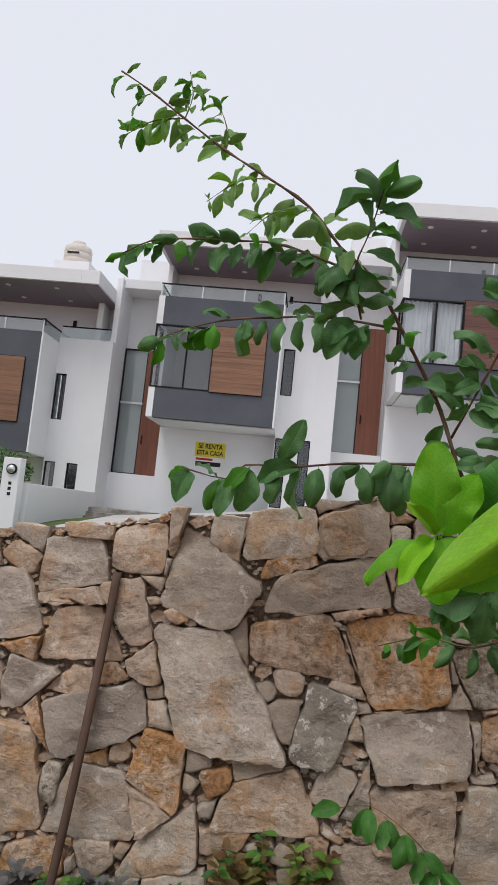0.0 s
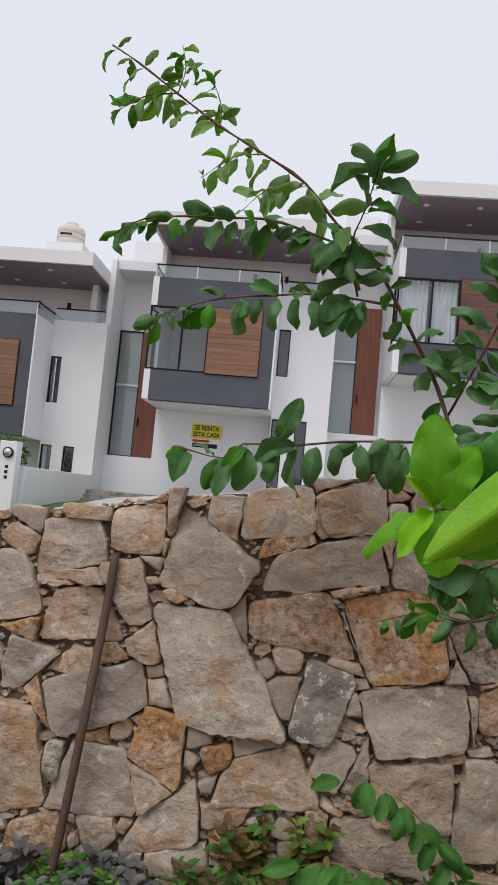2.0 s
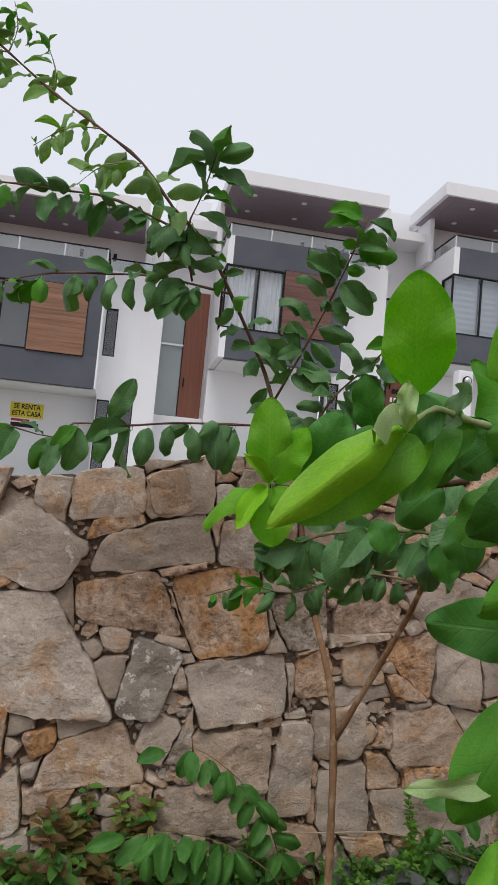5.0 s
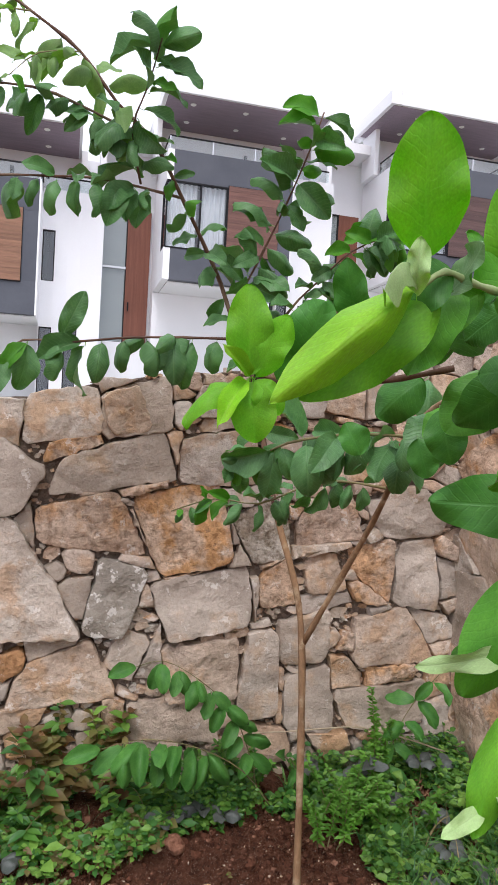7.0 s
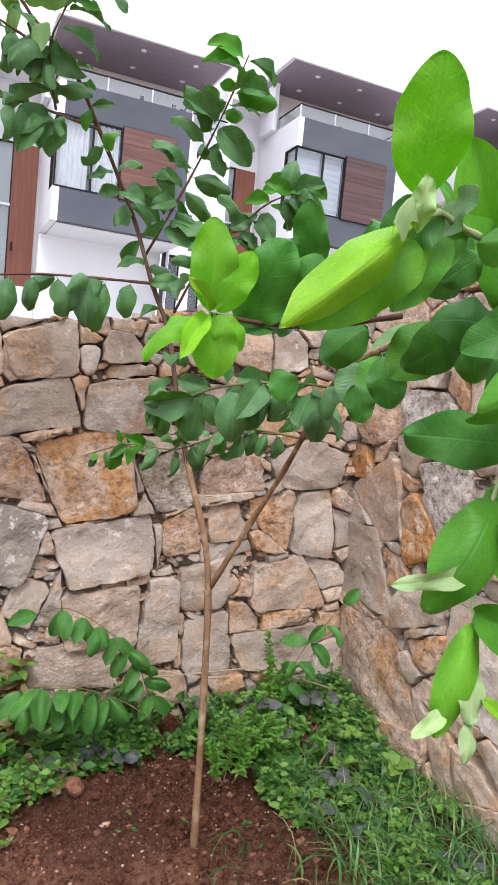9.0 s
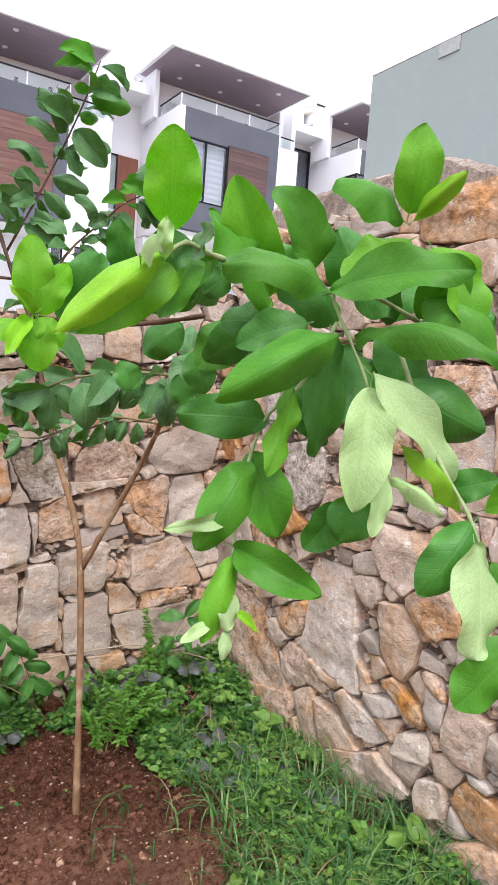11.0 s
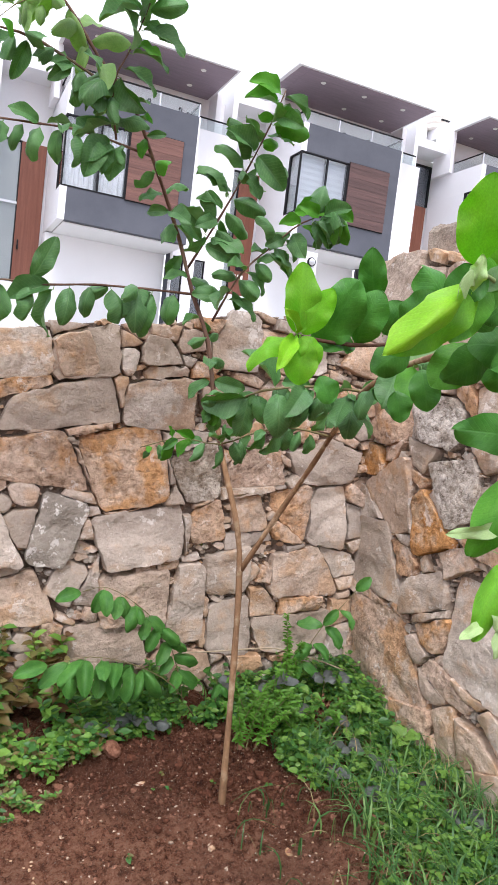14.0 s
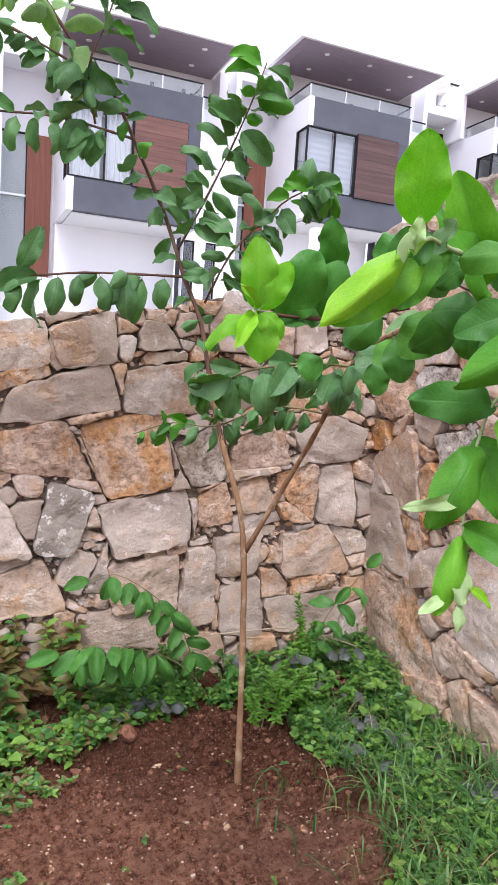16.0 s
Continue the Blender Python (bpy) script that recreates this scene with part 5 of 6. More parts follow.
def leaf_mesh(name, mats, arch=0.1, fold=0.12, ripple=0.02, wide=0.8, tip=0.5, curl=0.0, rows=14, cols=4, seed=0, round_edge=0.56):
    """A leaf one long and one wide from its base along x, upper and lower side with their own material, and a short stalk."""
    rng = random.Random(seed)
    bm = bmesh.new()
    ph = rng.uniform(0, 6)
    layers = []
    for up in (0.0025, -0.0025):
        grid = []
        for i in range(rows + 1):
            s = 0.5 - 0.5 * math.cos(math.pi * i / rows)
            w = 0.5 * (max(0.0, math.sin(math.pi * min(1.0, s ** wide))) ** round_edge) * (1 - tip * 0.12 * s)
            line = []
            for j in range(-cols, cols + 1):
                v = j / cols
                z = arch * 4 * s * (1 - s) + fold * abs(v) * w * 2 + ripple * (math.sin(11 * s + ph + (1.7 if v > 0 else 0)) + 0.4 * math.sin(19 * s + 2 * ph + v)) * abs(v) ** 1.6 + 0.012 * math.sin(6 * s + ph)
                z -= curl * v * v * w * 2
                x = s + 0.012 * math.sin(9 * v + ph) * (1 - abs(2 * s - 1))
                line.append(bm.verts.new((x, v * w * (1 + 0.02 * math.sin(13 * s + ph + (2 if v > 0 else 0)) + 0.008 * math.sin(29 * s + ph)), z + up * (1 - 0.7 * abs(v)) * min(1, 7 * s, 7 * (1 - s)))))
            grid.append(line)
        layers.append(grid)
    for k, grid in enumerate(layers):
        for a, b in zip(grid, grid[1:]):
            for j in range(2 * cols):
                f = bm.faces.new((a[j], b[j], b[j + 1], a[j + 1]) if k == 0 else (a[j], a[j + 1], b[j + 1], b[j]))
                f.material_index, f.smooth = k, True
    stalk = []
    for x, r in ((-0.09, 0.010), (0.02, 0.009)):
        stalk.append([bm.verts.new((x, r * 1.6 * math.cos(2.1 * k), r * math.sin(2.1 * k) - (0.02 if x < 0 else 0))) for k in range(3)])
    for k in range(3):
        f = bm.faces.new((stalk[0][k], stalk[0][(k + 1) % 3], stalk[1][(k + 1) % 3], stalk[1][k]))
        f.material_index = 1
    bmesh.ops.remove_doubles(bm, verts=[v for g in layers for v in g[-1]] , dist=0.0004)
    me = bpy.data.meshes.new(name)
    bm.to_mesh(me)
    bm.free()
    for m in mats:
        me.materials.append(m)
    return me


def leaf_set(mats, seed, ease=1.0, **k):
    return [leaf_mesh("leaf", mats, arch=a * (0.5 + 0.5 * ease), fold=f, ripple=r * ease, wide=w, curl=c, seed=seed + i, **k)
            for i, (a, f, r, w, c) in enumerate(((0.18, 0.14, 0.07, 0.98, 0.0), (0.28, 0.0, 0.09, 1.02, 0.2), (0.14, 0.28, 0.075, 0.95, 0.0), (0.34, -0.10, 0.10, 1.08, 0.28), (0.10, 0.08, 0.11, 1.0, 0.05)))]


def calm_set(mats, seed, **more):
    return [leaf_mesh("leaf", mats, arch=a, fold=f, ripple=r, wide=w, curl=c, seed=seed + i, rows=26, cols=5, **more)
            for i, (a, f, r, w, c) in enumerate(((0.12, 0.05, 0.05, 0.97, 0.0), (0.19, 0.0, 0.06, 1.0, 0.12), (0.09, 0.15, 0.055, 0.95, 0.0), (0.22, -0.05, 0.06, 1.03, 0.17), (0.07, 0.03, 0.07, 0.98, 0.07)))]


DARK_SET = leaf_set([LEAF_DARK, LEAF_UNDER], 1, 0.75, rows=12, cols=4)
GREEN_SET = leaf_set([LEAF_GREEN, LEAF_UNDER], 6, 0.75, rows=10, cols=3)
BACKLIT_SET = leaf_set([LEAF_BACKLIT, LEAF_BACKLIT], 16, 0.4, rows=10, cols=3)
SETS = {
    "d": calm_set([LEAF_DEEP, LEAF_UNDER], 11), "g": calm_set([LEAF_GREEN, LEAF_UNDER], 21), "b": calm_set([LEAF_BRIGHT, LEAF_UNDER], 31), "t": calm_set([LEAF_TENDER, LEAF_TENDER], 36),
    "y": calm_set([LEAF_YOUNG, LEAF_PALE], 41, round_edge=0.78), "p": calm_set([LEAF_PALE, LEAF_PALE], 51), "q": calm_set([LEAF_DULL, LEAF_DULL], 56),
}
SETS["c"] = [leaf_mesh("leaf", [LEAF_PALE, LEAF_YOUNG], arch=a, fold=f, ripple=r, wide=1.0, curl=c, seed=91 + i, rows=26, cols=6) for i, (a, f, r, c) in enumerate(((0.30, -0.12, 0.13, 0.35), (0.22, 0.15, 0.16, 0.2), (0.36, 0.0, 0.12, 0.42)))]
LEAF_WORDS = {"c": "pale crumpled young leaf", "d": "dark green leaf", "g": "green leaf", "b": "fresh bright green leaf", "t": "tender bright green leaf", "y": "young yellow-green leaf", "p": "pale downy underside of a leaf", "q": "dull pale underside of a leaf"}


def put_leaf(tree, mesh, base, tip, width, face, label=""):
    base, tip = Vector(base), Vector(tip)
    x = tip - base
    far = x.length
    x = x / far
    z = Vector(face) - x * x.dot(Vector(face))
    if z.length < 0.05:
        z = x.orthogonal()
    z.normalize()
    y = z.cross(x)
    o = new("leaf", mesh)
    o.parent = tree
    o.matrix_basis = Matrix.Translation(base) @ Matrix((x, y, z)).transposed().to_4x4() @ Matrix.Diagonal((far, width, far, 1))
    return tagged(o, label)


def along(points, s):
    """The place and way at the share s of a polyline."""
    pts = [Vector(p) for p in points]
    parts = [(b - a).length for a, b in zip(pts, pts[1:])]
    want = s * sum(parts)
    for a, b, d in zip(pts, pts[1:], parts):
        if want <= d or b is pts[-1]:
            return a + (b - a) * min(1.0, want / d), (b - a).normalized()
        want -= d


def branch(tree, name, points, r0, r1, mat, sides=7, label=""):
    pts = smoothed(points)
    n = len(pts)
    radii = [r0 + (r1 - r0) * (i / (n - 1)) ** 0.8 + (0.0004 + 0.06 * r0) * math.sin(i * 2.3) + (0.12 * r0 if i % 5 == 3 else 0.0) for i in range(n)]
    return part(name, tube(pts, radii, sides), mat, tree, label, smooth=True)


def leafy(tree, points, count, size, start=0.1, droop=0.8, sets=DARK_SET, seed=0, spread=0.9, stop=1.0, pair=True, wide=0.52, face=(-0.2, -0.9, 0.45), words="dark green leaf", taper=0.4, loose=1.0):
    """Leaves in opposite pairs along a branch."""
    rng = random.Random(seed)
    for k in range(count):
        s = min(0.995, max(0.01, start + (stop - start) * (k + 0.5 + rng.uniform(-0.3, 0.3) * loose) / count))
        p, d = along(points, s)
        out = d.cross(Vector((0, 1, 0)))
        if out.length < 0.3:
            out = d.cross(Vector((1, 0, 0)))
        out.normalize()
        deep = d.cross(out)
        turn = (0.35 if k % 2 else -0.35) + rng.gauss(0, 0.45) * loose
        out = (out * math.cos(turn) + deep * math.sin(turn)).normalized()
        for sign in (1, -1) if pair else (1,):
            if rng.random() < 0.06:
                continue
            way = out * sign * spread * rng.uniform(0.6, 1.1) + d * rng.uniform(0.0, 0.75) + Vector((rng.gauss(0, 0.3) * loose, rng.gauss(0, 0.3) * loose, rng.gauss(0, 0.25) * loose - droop * rng.uniform(0.7, 1.25)))
            way.normalize()
            far = size * rng.uniform(0.62, 1.15) * (1 - taper * max(0, s - 0.65) / 0.35)
            f = Vector(face) + Vector((rng.gauss(0, 0.5), rng.gauss(0, 0.4), rng.gauss(0, 0.4)))
            b = p + way * far * 0.09
            pick, said = (sets, words) if s < 0.72 or rng.random() < 0.5 else (GREEN_SET, "fresh green leaf")
            put_leaf(tree, rng.choice(pick), b, b + way * far, far * wide * rng.uniform(0.8, 1.2), f, said)

# branches of the sapling, from joint to tip
STEM = [(0.759, 2.28, -0.2), (0.757, 2.28, -0.136), (0.752, 2.31, 0.4), (0.745, 2.34, 0.739), (0.724, 2.38, 0.927), (0.661, 2.43, 1.153), (0.623, 2.48, 1.359), (0.59, 2.54, 1.59), (0.531, 2.6, 1.762), (0.462, 2.62, 1.955), (0.375, 2.56, 2.085), (0.29, 2.5, 2.2), (0.185, 2.43, 2.335), (0.057, 2.413, 2.44), (-0.058, 2.417, 2.574), (-0.208, 2.438, 2.678), (-0.374, 2.461, 2.783), (-0.541, 2.492, 2.912), (-0.695, 2.522, 3.035), (-0.815, 2.55, 3.121)]
CROWN_A = [(-0.208, 2.438, 2.678), (-0.308, 2.408, 2.648), (-0.408, 2.388, 2.558)]
CROWN_B = [(-0.541, 2.492, 2.912), (-0.641, 2.462, 2.882), (-0.731, 2.442, 2.812)]
CROWN_C = [(-0.374, 2.461, 2.783), (-0.384, 2.481, 2.883), (-0.424, 2.491, 2.973)]
CROWN_D = [(-0.541, 2.492, 2.912), (-0.521, 2.492, 3.002), (-0.541, 2.492, 3.092)]
CROWN_E = [(-0.058, 2.417, 2.574), (-0.178, 2.387, 2.534), (-0.258, 2.367, 2.444)]
LOW_LEFT = [(0.53, 2.6, 1.762), (0.34, 2.57, 1.748), (0.145, 2.55, 1.73), (-0.038, 2.52, 1.698), (-0.194, 2.5, 1.688), (-0.253, 2.48, 1.634), (-0.405, 2.46, 1.658)]
MID_LEFT = [(0.29, 2.5, 2.2), (0.042, 2.405, 2.195), (-0.126, 2.367, 2.17), (-0.285, 2.339, 2.141), (-0.419, 2.32, 2.094), (-0.519, 2.307, 2.041)]
HIGH_LEFT = [(0.185, 2.43, 2.335), (-0.124, 2.397, 2.426), (-0.3, 2.379, 2.423), (-0.444, 2.368, 2.416), (-0.573, 2.356, 2.395), (-0.671, 2.352, 2.338)]
UP_SHOOT = [(0.508, 2.63, 1.861), (0.585, 2.55, 2.052), (0.658, 2.5, 2.241), (0.712, 2.46, 2.403), (0.751, 2.44, 2.535)]
SIDE_SHOOT = [(0.611, 2.57, 1.668), (0.679, 2.5, 1.854), (0.782, 2.45, 1.979), (0.874, 2.42, 2.074), (1.012, 2.4, 2.145)]
TOP_RIGHT = [(0.147, 2.445, 2.208), (0.110, 2.400, 2.360), (0.145, 2.330, 2.470), (0.172, 2.260, 2.580)]
LEADER = [(0.749, 2.34, 0.739), (0.827, 2.24, 0.981), (0.864, 2.1, 1.19), (0.825, 1.9, 1.352), (0.725, 1.65, 1.448), (0.617, 1.35, 1.513), (0.537, 1.08, 1.542), (0.513, 0.95, 1.559), (0.49, 0.834, 1.505), (0.58, 0.721, 1.528), (0.716, 0.586, 1.505)]
TWIG = [(0.74, 1.66, 1.455), (0.641, 1.63, 1.456), (0.556, 1.66, 1.45), (0.454, 1.72, 1.425), (0.392, 1.8, 1.381), (0.332, 1.85, 1.373)]
LOW_TWIG = [(0.847, 1.98, 1.3), (0.7, 1.98, 1.317), (0.603, 2.02, 1.293), (0.489, 2.06, 1.239), (0.37, 2.1, 1.245), (0.253, 2.14, 1.202)]
DENSE_LEAVES = [
    ((0.593, 0.670, 1.554), (0.607, 0.613, 1.633), 0.067, "g"),
    ((0.602, 0.679, 1.543), (0.665, 0.602, 1.558), 0.073, "d"),
    ((0.541, 0.783, 1.546), (0.464, 0.825, 1.613), 0.080, "d"),
    ((0.587, 0.788, 1.587), (0.529, 0.783, 1.680), 0.081, "d"),
    ((0.621, 0.765, 1.552), (0.606, 0.731, 1.658), 0.081, "d"),
    ((0.574, 0.732, 1.529), (0.619, 0.669, 1.461), 0.078, "d"),
    ((0.532, 0.765, 1.508), (0.580, 0.701, 1.431), 0.073, "d"),
    ((0.444, 0.756, 1.458), (0.491, 0.721, 1.374), 0.063, "d"),
    ((0.490, 0.858, 1.534), (0.413, 0.900, 1.538), 0.072, "d"),
    ((0.527, 0.869, 1.586), (0.439, 0.883, 1.662), 0.079, "d"),
    ((0.491, 0.921, 1.545), (0.424, 0.960, 1.480), 0.071, "d"),
    ((0.586, 0.802, 1.588), (0.658, 0.729, 1.591), 0.088, "d"),
    ((0.501, 0.786, 1.505), (0.442, 0.823, 1.456), 0.069, "d"),
    ((0.409, 0.961, 1.579), (0.346, 0.953, 1.658), 0.070, "d"),
    ((0.551, 0.725, 1.456), (0.482, 0.744, 1.398), 0.059, "d"),
    ((0.484, 0.674, 1.303), (0.440, 0.691, 1.241), 0.060, "d"),
]
ROSETTE_LEAVES = [
    ((0.171, 1.022, 1.527), (0.162, 1.016, 1.638), 0.060, "t"),
    ((0.178, 1.019, 1.526), (0.207, 0.984, 1.600), 0.047, "t"),
    ((0.169, 1.023, 1.525), (0.127, 0.994, 1.560), 0.021, "y"),
    ((0.166, 1.024, 1.520), (0.091, 1.025, 1.459), 0.040, "t"),
    ((0.168, 1.023, 1.519), (0.126, 0.988, 1.461), 0.030, "y"),
    ((0.174, 1.020, 1.519), (0.182, 1.018, 1.443), 0.060, "t"),
    ((0.177, 1.019, 1.521), (0.210, 1.008, 1.480), 0.041, "t"),
    ((0.233, 1.057, 1.519), (0.253, 0.988, 1.621), 0.088, "d"),
    ((0.295, 1.045, 1.528), (0.300, 0.985, 1.613), 0.071, "d"),
    ((0.325, 1.044, 1.606), (0.289, 1.015, 1.686), 0.052, "d"),
    ((0.212, 1.056, 1.517), (0.306, 1.062, 1.522), 0.058, "d"),
]
BRIGHT_TIP_LEAVES = [
    ((0.224, 0.692, 1.608), (0.200, 0.652, 1.704), 0.064, "t"),
    ((0.218, 0.689, 1.586), (0.095, 0.676, 1.482), 0.043, "y"),
    ((0.243, 0.695, 1.578), (0.128, 0.705, 1.489), 0.058, "b"),
    ((0.206, 0.668, 1.572), (0.196, 0.648, 1.612), 0.020, "c"),
    ((0.201, 0.661, 1.590), (0.168, 0.646, 1.566), 0.013, "c"),
    ((0.248, 0.690, 1.599), (0.205, 0.718, 1.573), 0.050, "d"),
    ((0.255, 0.705, 1.585), (0.255, 0.662, 1.617), 0.033, "g"),
    ((0.288, 0.705, 1.590), (0.241, 0.754, 1.549), 0.044, "g"),
    ((0.273, 0.718, 1.596), (0.232, 0.724, 1.515), 0.050, "g"),
    ((0.316, 0.715, 1.578), (0.294, 0.741, 1.552), 0.038, "d"),
]
YOUNG_TIP_LEAVES = [
    ((0.423, 0.668, 1.570), (0.289, 0.689, 1.583), 0.062, "g"),
    ((0.430, 0.664, 1.567), (0.508, 0.512, 1.591), 0.066, "g"),
    ((0.439, 0.650, 1.518), (0.275, 0.654, 1.432), 0.060, "g"),
    ((0.454, 0.640, 1.511), (0.532, 0.469, 1.491), 0.047, "g"),
    ((0.519, 0.635, 1.674), (0.508, 0.609, 1.774), 0.060, "b"),
    ((0.524, 0.647, 1.668), (0.445, 0.694, 1.708), 0.066, "g"),
    ((0.527, 0.635, 1.644), (0.439, 0.657, 1.580), 0.067, "b"),
    ((0.525, 0.632, 1.666), (0.528, 0.554, 1.712), 0.028, "y"),
    ((0.450, 0.601, 1.456), (0.420, 0.581, 1.311), 0.063, "p"),
    ((0.449, 0.602, 1.471), (0.524, 0.532, 1.352), 0.055, "p"),
    ((0.458, 0.575, 1.358), (0.436, 0.564, 1.285), 0.025, "p"),
    ((0.464, 0.570, 1.352), (0.500, 0.517, 1.317), 0.023, "p"),
]
YOUNG_TIP_BACK_LEAVES = [
    ((0.474, 0.565, 1.391), (0.514, 0.506, 1.321), 0.027, "y"),
    ((0.558, 0.676, 1.458), (0.649, 0.591, 1.407), 0.084, "d"),
    ((0.578, 0.650, 1.579), (0.635, 0.572, 1.514), 0.078, "g"),
    ((0.471, 0.710, 1.520), (0.464, 0.711, 1.357), 0.060, "d"),
    ((0.581, 0.649, 1.645), (0.619, 0.604, 1.530), 0.075, "b"),
    ((0.431, 0.798, 1.554), (0.339, 0.827, 1.675), 0.072, "g"),
    ((0.490, 0.781, 1.613), (0.422, 0.787, 1.717), 0.078, "g"),
    ((0.456, 0.834, 1.577), (0.376, 0.822, 1.728), 0.079, "b"),
    ((0.479, 0.771, 1.539), (0.396, 0.822, 1.499), 0.063, "d"),
    ((0.491, 0.643, 1.317), (0.466, 0.650, 1.258), 0.067, "d"),
]
HANGING_TWIG_LEAVES = [
    ((0.377, 0.703, 1.406), (0.266, 0.732, 1.408), 0.058, "d"),
    ((0.352, 0.699, 1.355), (0.282, 0.689, 1.250), 0.060, "g"),
    ((0.360, 0.709, 1.365), (0.386, 0.676, 1.261), 0.064, "g"),
    ((0.334, 0.685, 1.293), (0.236, 0.691, 1.277), 0.020, "p"),
    ((0.326, 0.682, 1.253), (0.392, 0.590, 1.213), 0.049, "g"),
    ((0.326, 0.678, 1.242), (0.279, 0.659, 1.148), 0.035, "b"),
    ((0.311, 0.665, 1.215), (0.302, 0.641, 1.166), 0.028, "p"),
    ((0.307, 0.651, 1.164), (0.293, 0.634, 1.136), 0.016, "p"),
    ((0.316, 0.653, 1.187), (0.332, 0.624, 1.166), 0.012, "y"),
    ((0.397, 0.679, 1.450), (0.343, 0.650, 1.341), 0.036, "b"),
    ((0.291, 0.661, 1.171), (0.246, 0.651, 1.156), 0.016, "p"),
]
OUTER_TWIG_LEAVES = [
    ((0.506, 0.480, 1.317), (0.455, 0.503, 1.234), 0.054, "d"),
    ((0.497, 0.469, 1.297), (0.465, 0.427, 1.188), 0.067, "p"),
    ((0.516, 0.460, 1.277), (0.541, 0.376, 1.222), 0.051, "g"),
    ((0.516, 0.417, 1.205), (0.456, 0.442, 1.134), 0.064, "g"),
    ((0.503, 0.386, 1.152), (0.458, 0.318, 1.036), 0.068, "q"),
    ((0.520, 0.404, 1.153), (0.523, 0.362, 1.091), 0.052, "g"),
    ((0.515, 0.475, 1.332), (0.539, 0.387, 1.362), 0.036, "b"),
    ((0.519, 0.450, 1.496), (0.511, 0.357, 1.442), 0.043, "b"),
    ((0.532, 0.401, 1.508), (0.505, 0.416, 1.473), 0.028, "y"),
    ((0.523, 0.547, 1.339), (0.563, 0.495, 1.361), 0.041, "d"),
    ((0.522, 0.415, 1.215), (0.529, 0.356, 1.189), 0.026, "y"),
]
INNER_LEAVES = [
    ((0.456, 1.106, 1.545), (0.396, 1.127, 1.485), 0.068, "d"),
    ((0.470, 1.076, 1.501), (0.487, 1.065, 1.424), 0.062, "d"),
    ((0.500, 0.983, 1.548), (0.436, 1.003, 1.468), 0.081, "g"),
    ((0.531, 0.959, 1.533), (0.543, 0.953, 1.472), 0.056, "d"),
    ((0.494, 1.182, 1.457), (0.510, 1.172, 1.395), 0.055, "d"),
    ((0.300, 0.823, 1.536), (0.299, 0.787, 1.601), 0.069, "d"),
    ((0.309, 0.789, 1.551), (0.317, 0.733, 1.599), 0.067, "d"),
    ((0.348, 0.973, 1.547), (0.360, 0.916, 1.615), 0.074, "d"),
    ((0.403, 1.116, 1.559), (0.410, 1.078, 1.619), 0.063, "d"),
    ((0.542, 1.506, 1.413), (0.511, 1.523, 1.478), 0.069, "d"),
]
YOUNG_STEM = [(0.604, 0.676, 1.548), (0.513, 0.674, 1.573), (0.432, 0.662, 1.567), (0.446, 0.645, 1.517), (0.453, 0.614, 1.464), (0.461, 0.59, 1.388), (0.467, 0.565, 1.343)]
HANGING_STEM = [(0.441, 0.661, 1.532), (0.41, 0.684, 1.452), (0.377, 0.703, 1.412), (0.352, 0.699, 1.357), (0.339, 0.696, 1.294), (0.326, 0.68, 1.25), (0.307, 0.649, 1.157)]
OUTER_STEM = [(0.505, 0.616, 1.505), (0.502, 0.54, 1.386), (0.502, 0.486, 1.327), (0.511, 0.465, 1.28), (0.514, 0.422, 1.214), (0.503, 0.384, 1.148)]
ROSETTE_STEM = [(0.439, 0.996, 1.554), (0.377, 1.017, 1.538), (0.291, 1.037, 1.523), (0.173, 1.03, 1.522)]
BRIGHT_STEM = [(0.296, 0.698, 1.589), (0.266, 0.693, 1.593), (0.238, 0.685, 1.597), (0.217, 0.685, 1.582)]


guava = tagged(empty("sapling", STEM[1]), "young guava sapling with drooping opposite leaves", "tree")
to_guava = Matrix.Translation(-Vector(STEM[1]))
branch(guava, "trunk", STEM[:7], 0.0136, 0.0094, TRUNK, 10)
branch(guava, "branch", STEM[5:], 0.0100, 0.0028, BARK, 9)
for pts, r0, r1, mat in ((LEADER, 0.0105, 0.0044, TRUNK), (LOW_LEFT, 0.0055, 0.002, BARK), (MID_LEFT, 0.005, 0.002, BARK), (HIGH_LEFT, 0.005, 0.002, BARK), (UP_SHOOT, 0.005, 0.002, BARK),
                         (SIDE_SHOOT, 0.005, 0.0022, BARK), (TWIG, 0.0045, 0.002, TWIG_GREEN), (LOW_TWIG, 0.004, 0.0015, TWIG_GREEN), (ROSETTE_STEM, 0.0045, 0.003, BARK), (BRIGHT_STEM, 0.0035, 0.0025, TWIG_PALE),
                         (YOUNG_STEM, 0.0032, 0.0012, TWIG_PALE), (HANGING_STEM, 0.0026, 0.0014, TWIG_PALE), (OUTER_STEM, 0.003, 0.0014, TWIG_PALE)):
    branch(guava, "branch", pts, r0, r1, mat)
leafy(guava, LOW_LEFT, 12, 0.16, 0.05, 0.8, seed=4, spread=0.85, loose=0.75, wide=0.55, taper=0.2)
leafy(guava, MID_LEFT, 13, 0.13, 0.1, 1.0, seed=2, loose=0.6)
leafy(guava, HIGH_LEFT, 13, 0.125, 0.08, 0.95, seed=3, loose=0.7)
leafy(guava, UP_SHOOT, 17, 0.142, 0.12, 0.4, seed=24, spread=0.95, taper=0.15, wide=0.52, loose=0.6)
branch(guava, "branch", TOP_RIGHT, 0.004, 0.002, BARK)
leafy(guava, TOP_RIGHT, 11, 0.15, 0.1, 0.7, seed=14, taper=0.1)
